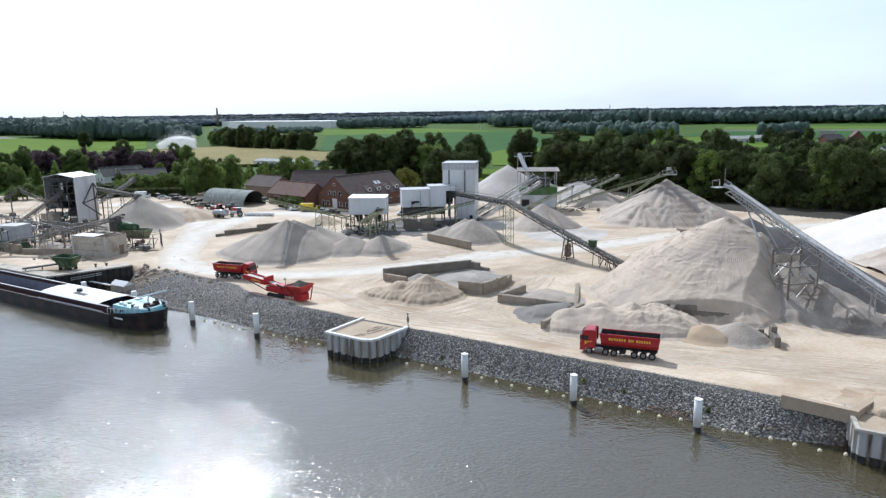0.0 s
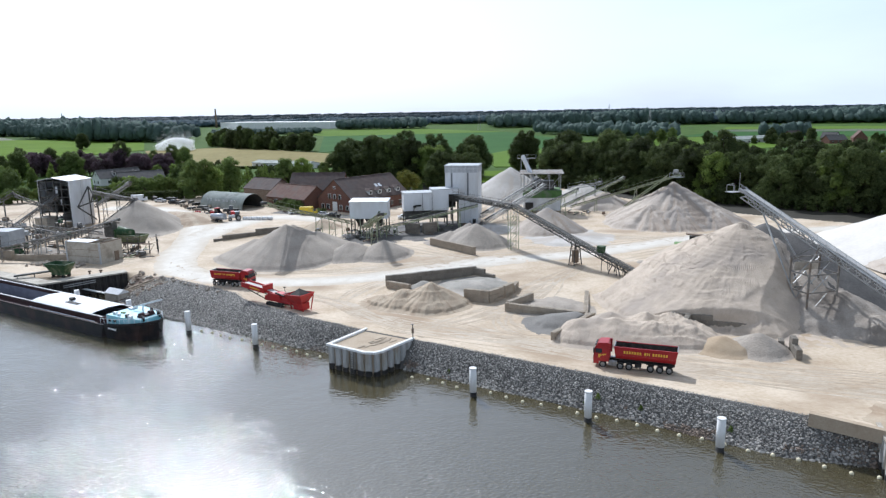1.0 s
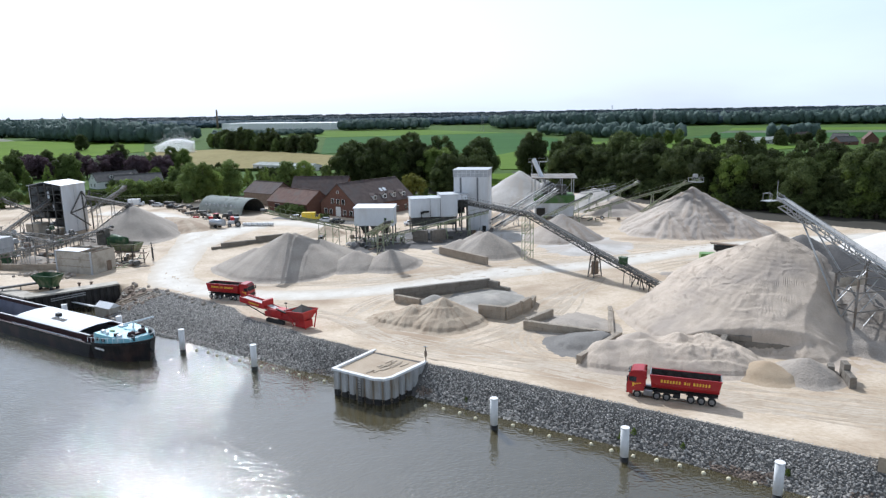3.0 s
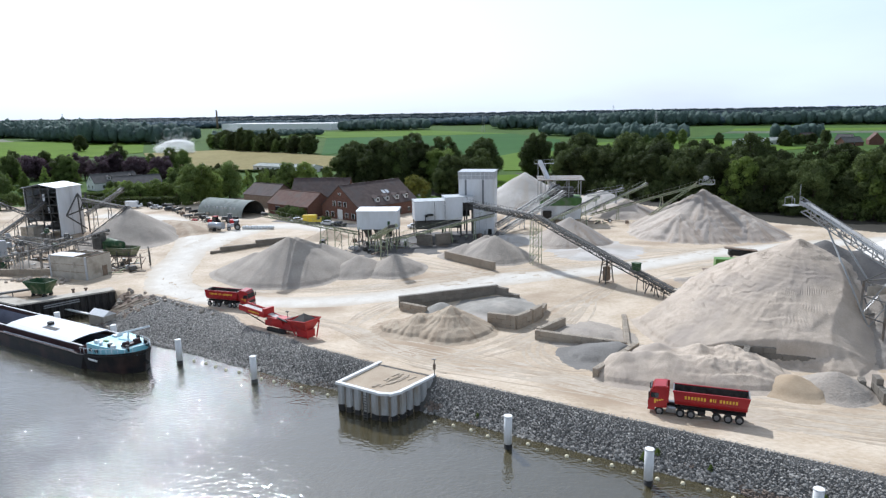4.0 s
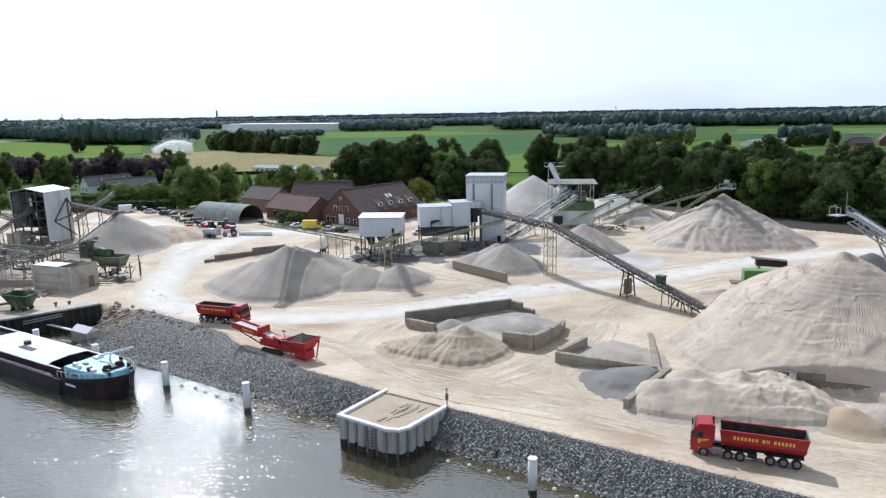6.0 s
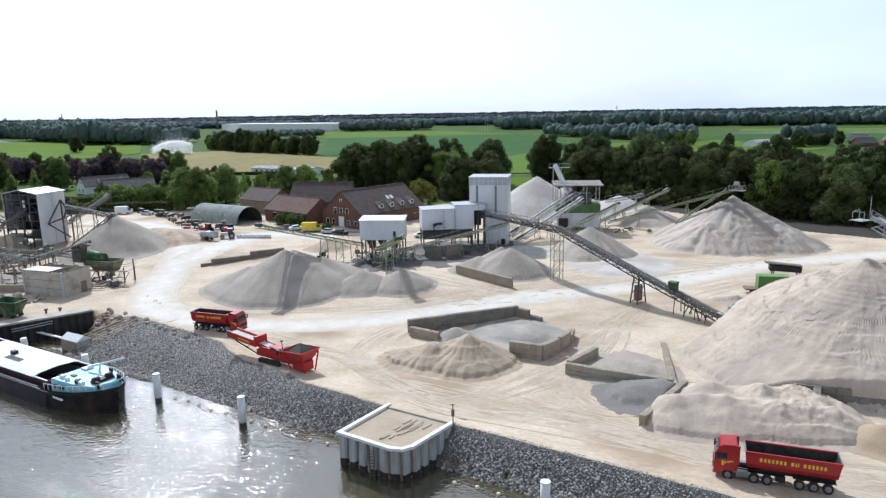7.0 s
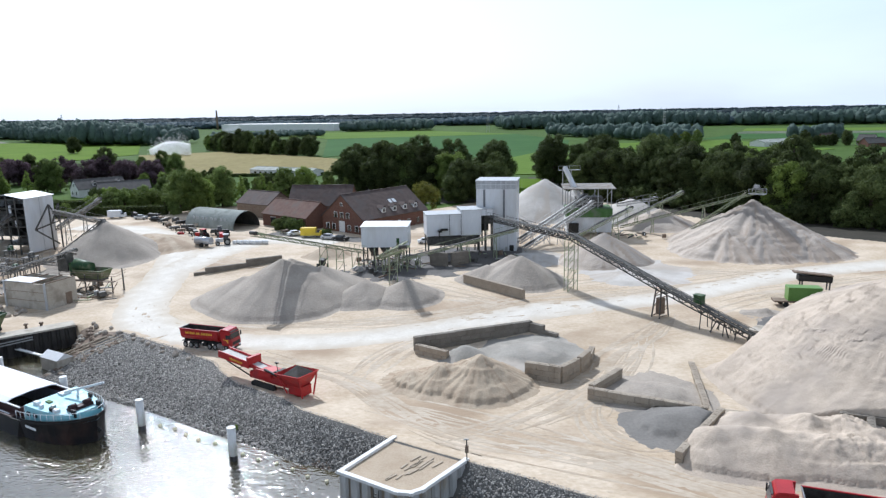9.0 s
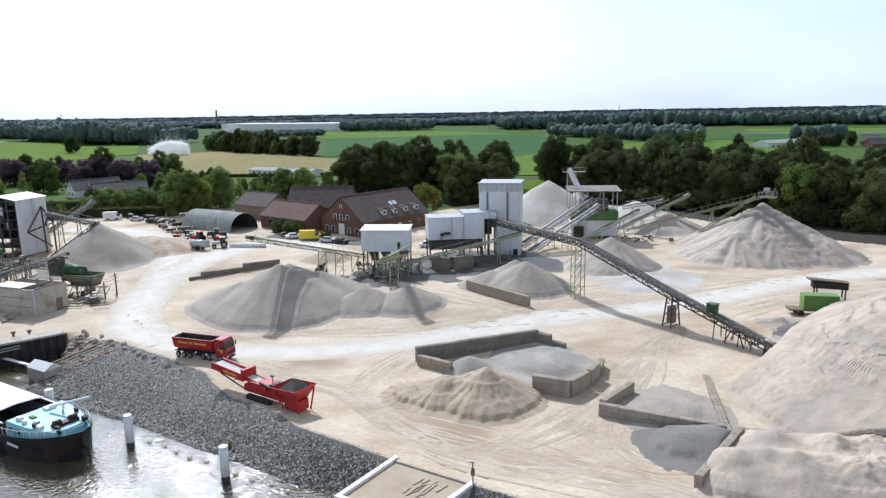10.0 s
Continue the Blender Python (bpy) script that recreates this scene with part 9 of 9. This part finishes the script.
# hedges
for a, b, h, w in (((-138, 261.5), (-107, 262.5), 3.4, 2.4), ((-160, 256), (-134, 258), 2.6, 2.0), ((-164, 276), (-138, 278), 3.6, 2.4), ((-138, 278), (-108, 292), 3.6, 2.4), ((-172, 398), (-60, 400), 1.6, 2.0)):
    rnd = random.Random(int(a[0] * 7))
    L = math.hypot(b[0] - a[0], b[1] - a[1])
    vs, fs = [], []
    for _ in range(int(L * 60)):
        t, u, zz = rnd.random(), rnd.uniform(-0.5, 0.5), rnd.random() ** 0.6
        if abs(u) < 0.4 and zz < 0.85:
            u = math.copysign(0.5, u)
        p = Vector((a[0] + (b[0] - a[0]) * t - (b[1] - a[1]) / L * u * w, a[1] + (b[1] - a[1]) * t + (b[0] - a[0]) / L * u * w, 0.8 + zz * h))
        n = Vector((rnd.gauss(0, 1), rnd.gauss(0, 1), rnd.gauss(0.4, 1))).normalized()
        e1 = n.orthogonal().normalized() * 0.3
        e2 = n.cross(e1)
        k = len(vs)
        vs += [tuple(p + e1), tuple(p + e2), tuple(p - e1), tuple(p - e2)]
        fs.append((k, k + 1, k + 2, k + 3))
    me = bpy.data.meshes.new("hedge")
    me.from_pydata(vs, [], fs)
    me.materials.append(M["leaf_dark"])
    hd = thing("hedge", Matrix.Translation((*a, 0.8)), "long clipped dark green hedge", "hedge")
    ob = new("foliage", me)
    ob.parent = hd
    ob.matrix_basis = world_of(hd).inverted()
    bm = B()
    bar(bm, (*a, 0.8 + h * 0.42), (*b, 0.8 + h * 0.42), w * 0.8, h * 0.84)
    part("hedge_core", bm, M["leaf_dark"], hd)


def far_wood(bands, label, seed, leaf="leaf_far"):
    """Distant woodland: leaf clumps over many crowns, in strips from a to b of a given depth."""
    rnd = random.Random(seed)
    vs, fs = [], []
    for a, b, deep, gap, h, clump in bands:
        gap *= 0.78
        L = math.hypot(b[0] - a[0], b[1] - a[1])
        tx, ty = (b[0] - a[0]) / L, (b[1] - a[1]) / L
        for _ in range(int(L * deep / gap / gap)):
            t, u = rnd.uniform(0, L), rnd.random() ** 1.4 * deep
            x, y = a[0] + tx * t - ty * u, a[1] + ty * t + tx * u
            hh = h * rnd.uniform(0.7, 1.1) * (1 + 0.25 * noise.noise(Vector((x * 0.008, y * 0.008, 0))))
            r = gap * rnd.uniform(0.55, 0.85)
            near = u < deep * 0.4
            k = len(vs)
            seed_v = Vector((x * 0.37, y * 0.37, 0))
            for q in LUMP_SMALL[0]:
                v = Vector(q)
                f = 1 + 0.55 * noise.noise(v * 1.6 + seed_v) + 0.25 * noise.noise(v * 3.7 + seed_v)
                vs.append((x + v.x * r * f, y + v.y * r * f, 0.8 + max(hh * 0.58 + v.z * f * hh * 0.42, 0.2)))
            fs += [tuple(k + i for i in f) for f in LUMP_SMALL[1]]
            for _ in range(34 if near else 8):
                v = Vector((rnd.gauss(0, 1), rnd.gauss(-0.25, 1), rnd.gauss(0.35, 0.8))).normalized()
                f = 1.04 + 0.55 * noise.noise(v * 1.6 + seed_v)
                p = Vector((x + v.x * r * f, y + v.y * r * f, 0.8 + max(hh * 0.58 + v.z * f * hh * 0.42, 0.5)))
                n = (v + Vector((rnd.gauss(0, 0.25), rnd.gauss(0, 0.25), rnd.gauss(0, 0.25)))).normalized()
                e1 = n.orthogonal().normalized() * clump * 0.38 * rnd.uniform(0.5, 1.2)
                e2 = n.cross(e1) * rnd.uniform(0.6, 1.0)
                k = len(vs)
                vs += [tuple(p + e1), tuple(p + e2), tuple(p - e1), tuple(p - e2)]
                fs.append((k, k + 1, k + 2, k + 3))
    me = bpy.data.meshes.new("far_woodland")
    me.from_pydata(vs, [], fs)
    me.materials.append(M[leaf])
    me.polygons.foreach_set("use_smooth", [True] * len(fs))
    tagged(new("far_woodland", me), label, "woodland", kind="stuff")


# distance haze on these woods is mixed into the leaf colours
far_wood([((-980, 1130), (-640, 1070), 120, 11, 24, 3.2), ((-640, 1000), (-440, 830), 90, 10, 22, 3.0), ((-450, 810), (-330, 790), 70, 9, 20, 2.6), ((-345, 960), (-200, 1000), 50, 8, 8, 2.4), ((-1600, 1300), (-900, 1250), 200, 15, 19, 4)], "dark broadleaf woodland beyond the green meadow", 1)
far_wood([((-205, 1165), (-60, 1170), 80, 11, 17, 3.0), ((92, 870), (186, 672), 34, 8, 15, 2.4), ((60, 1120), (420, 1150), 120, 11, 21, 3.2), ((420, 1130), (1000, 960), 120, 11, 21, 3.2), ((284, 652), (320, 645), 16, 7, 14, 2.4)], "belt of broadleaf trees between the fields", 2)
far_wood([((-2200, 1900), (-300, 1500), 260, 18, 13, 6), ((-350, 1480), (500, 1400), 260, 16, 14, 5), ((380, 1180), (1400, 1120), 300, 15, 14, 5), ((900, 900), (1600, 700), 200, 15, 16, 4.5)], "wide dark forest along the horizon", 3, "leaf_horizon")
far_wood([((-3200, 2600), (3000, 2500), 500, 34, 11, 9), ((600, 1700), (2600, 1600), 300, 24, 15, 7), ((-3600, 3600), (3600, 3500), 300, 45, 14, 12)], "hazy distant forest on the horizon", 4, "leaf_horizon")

# irrigation sprays over the fields
def spray(x0, y0, run_x, high, drops, size, label, seed):
    rnd = random.Random(seed)
    vs, fs = [], []
    for _ in range(drops):
        t = rnd.random() ** 0.8
        x = x0 + run_x * t + rnd.gauss(0, 0.8)
        topz = high * math.sin(math.pi * min(1, 0.12 + 0.62 * t)) + 0.5
        drift = rnd.random() < 0.12
        z = 0.9 + topz * (1 - rnd.random() ** 1.3 * 0.97) + abs(rnd.gauss(0, 0.5)) + (abs(rnd.gauss(0, high * 0.35)) if drift else 0)
        y = y0 - 8 * t + rnd.gauss(0, 1.6)
        k = rnd.uniform(0.4, 1.2) * size
        o = len(vs)
        vs += [(x - k, y, z), (x, y - k, z + k), (x + k, y, z), (x, y + k, z - k)]
        fs.append((o, o + 1, o + 2, o + 3))
    me = bpy.data.meshes.new("irrigation_spray")
    me.from_pydata(vs, [], fs)
    me.materials.append(M["mist"])
    tagged(new("irrigation_spray", me), label, "water spray", kind="stuff")


spray(-266, 603, 36, 10.5, 24000, 0.13, "white arc of irrigation water over the wheat field", 9)
spray(-330, 960, 30, 16, 5000, 0.16, "fainter far plume of irrigation water", 10)


# ---- stones last ----
riprap()
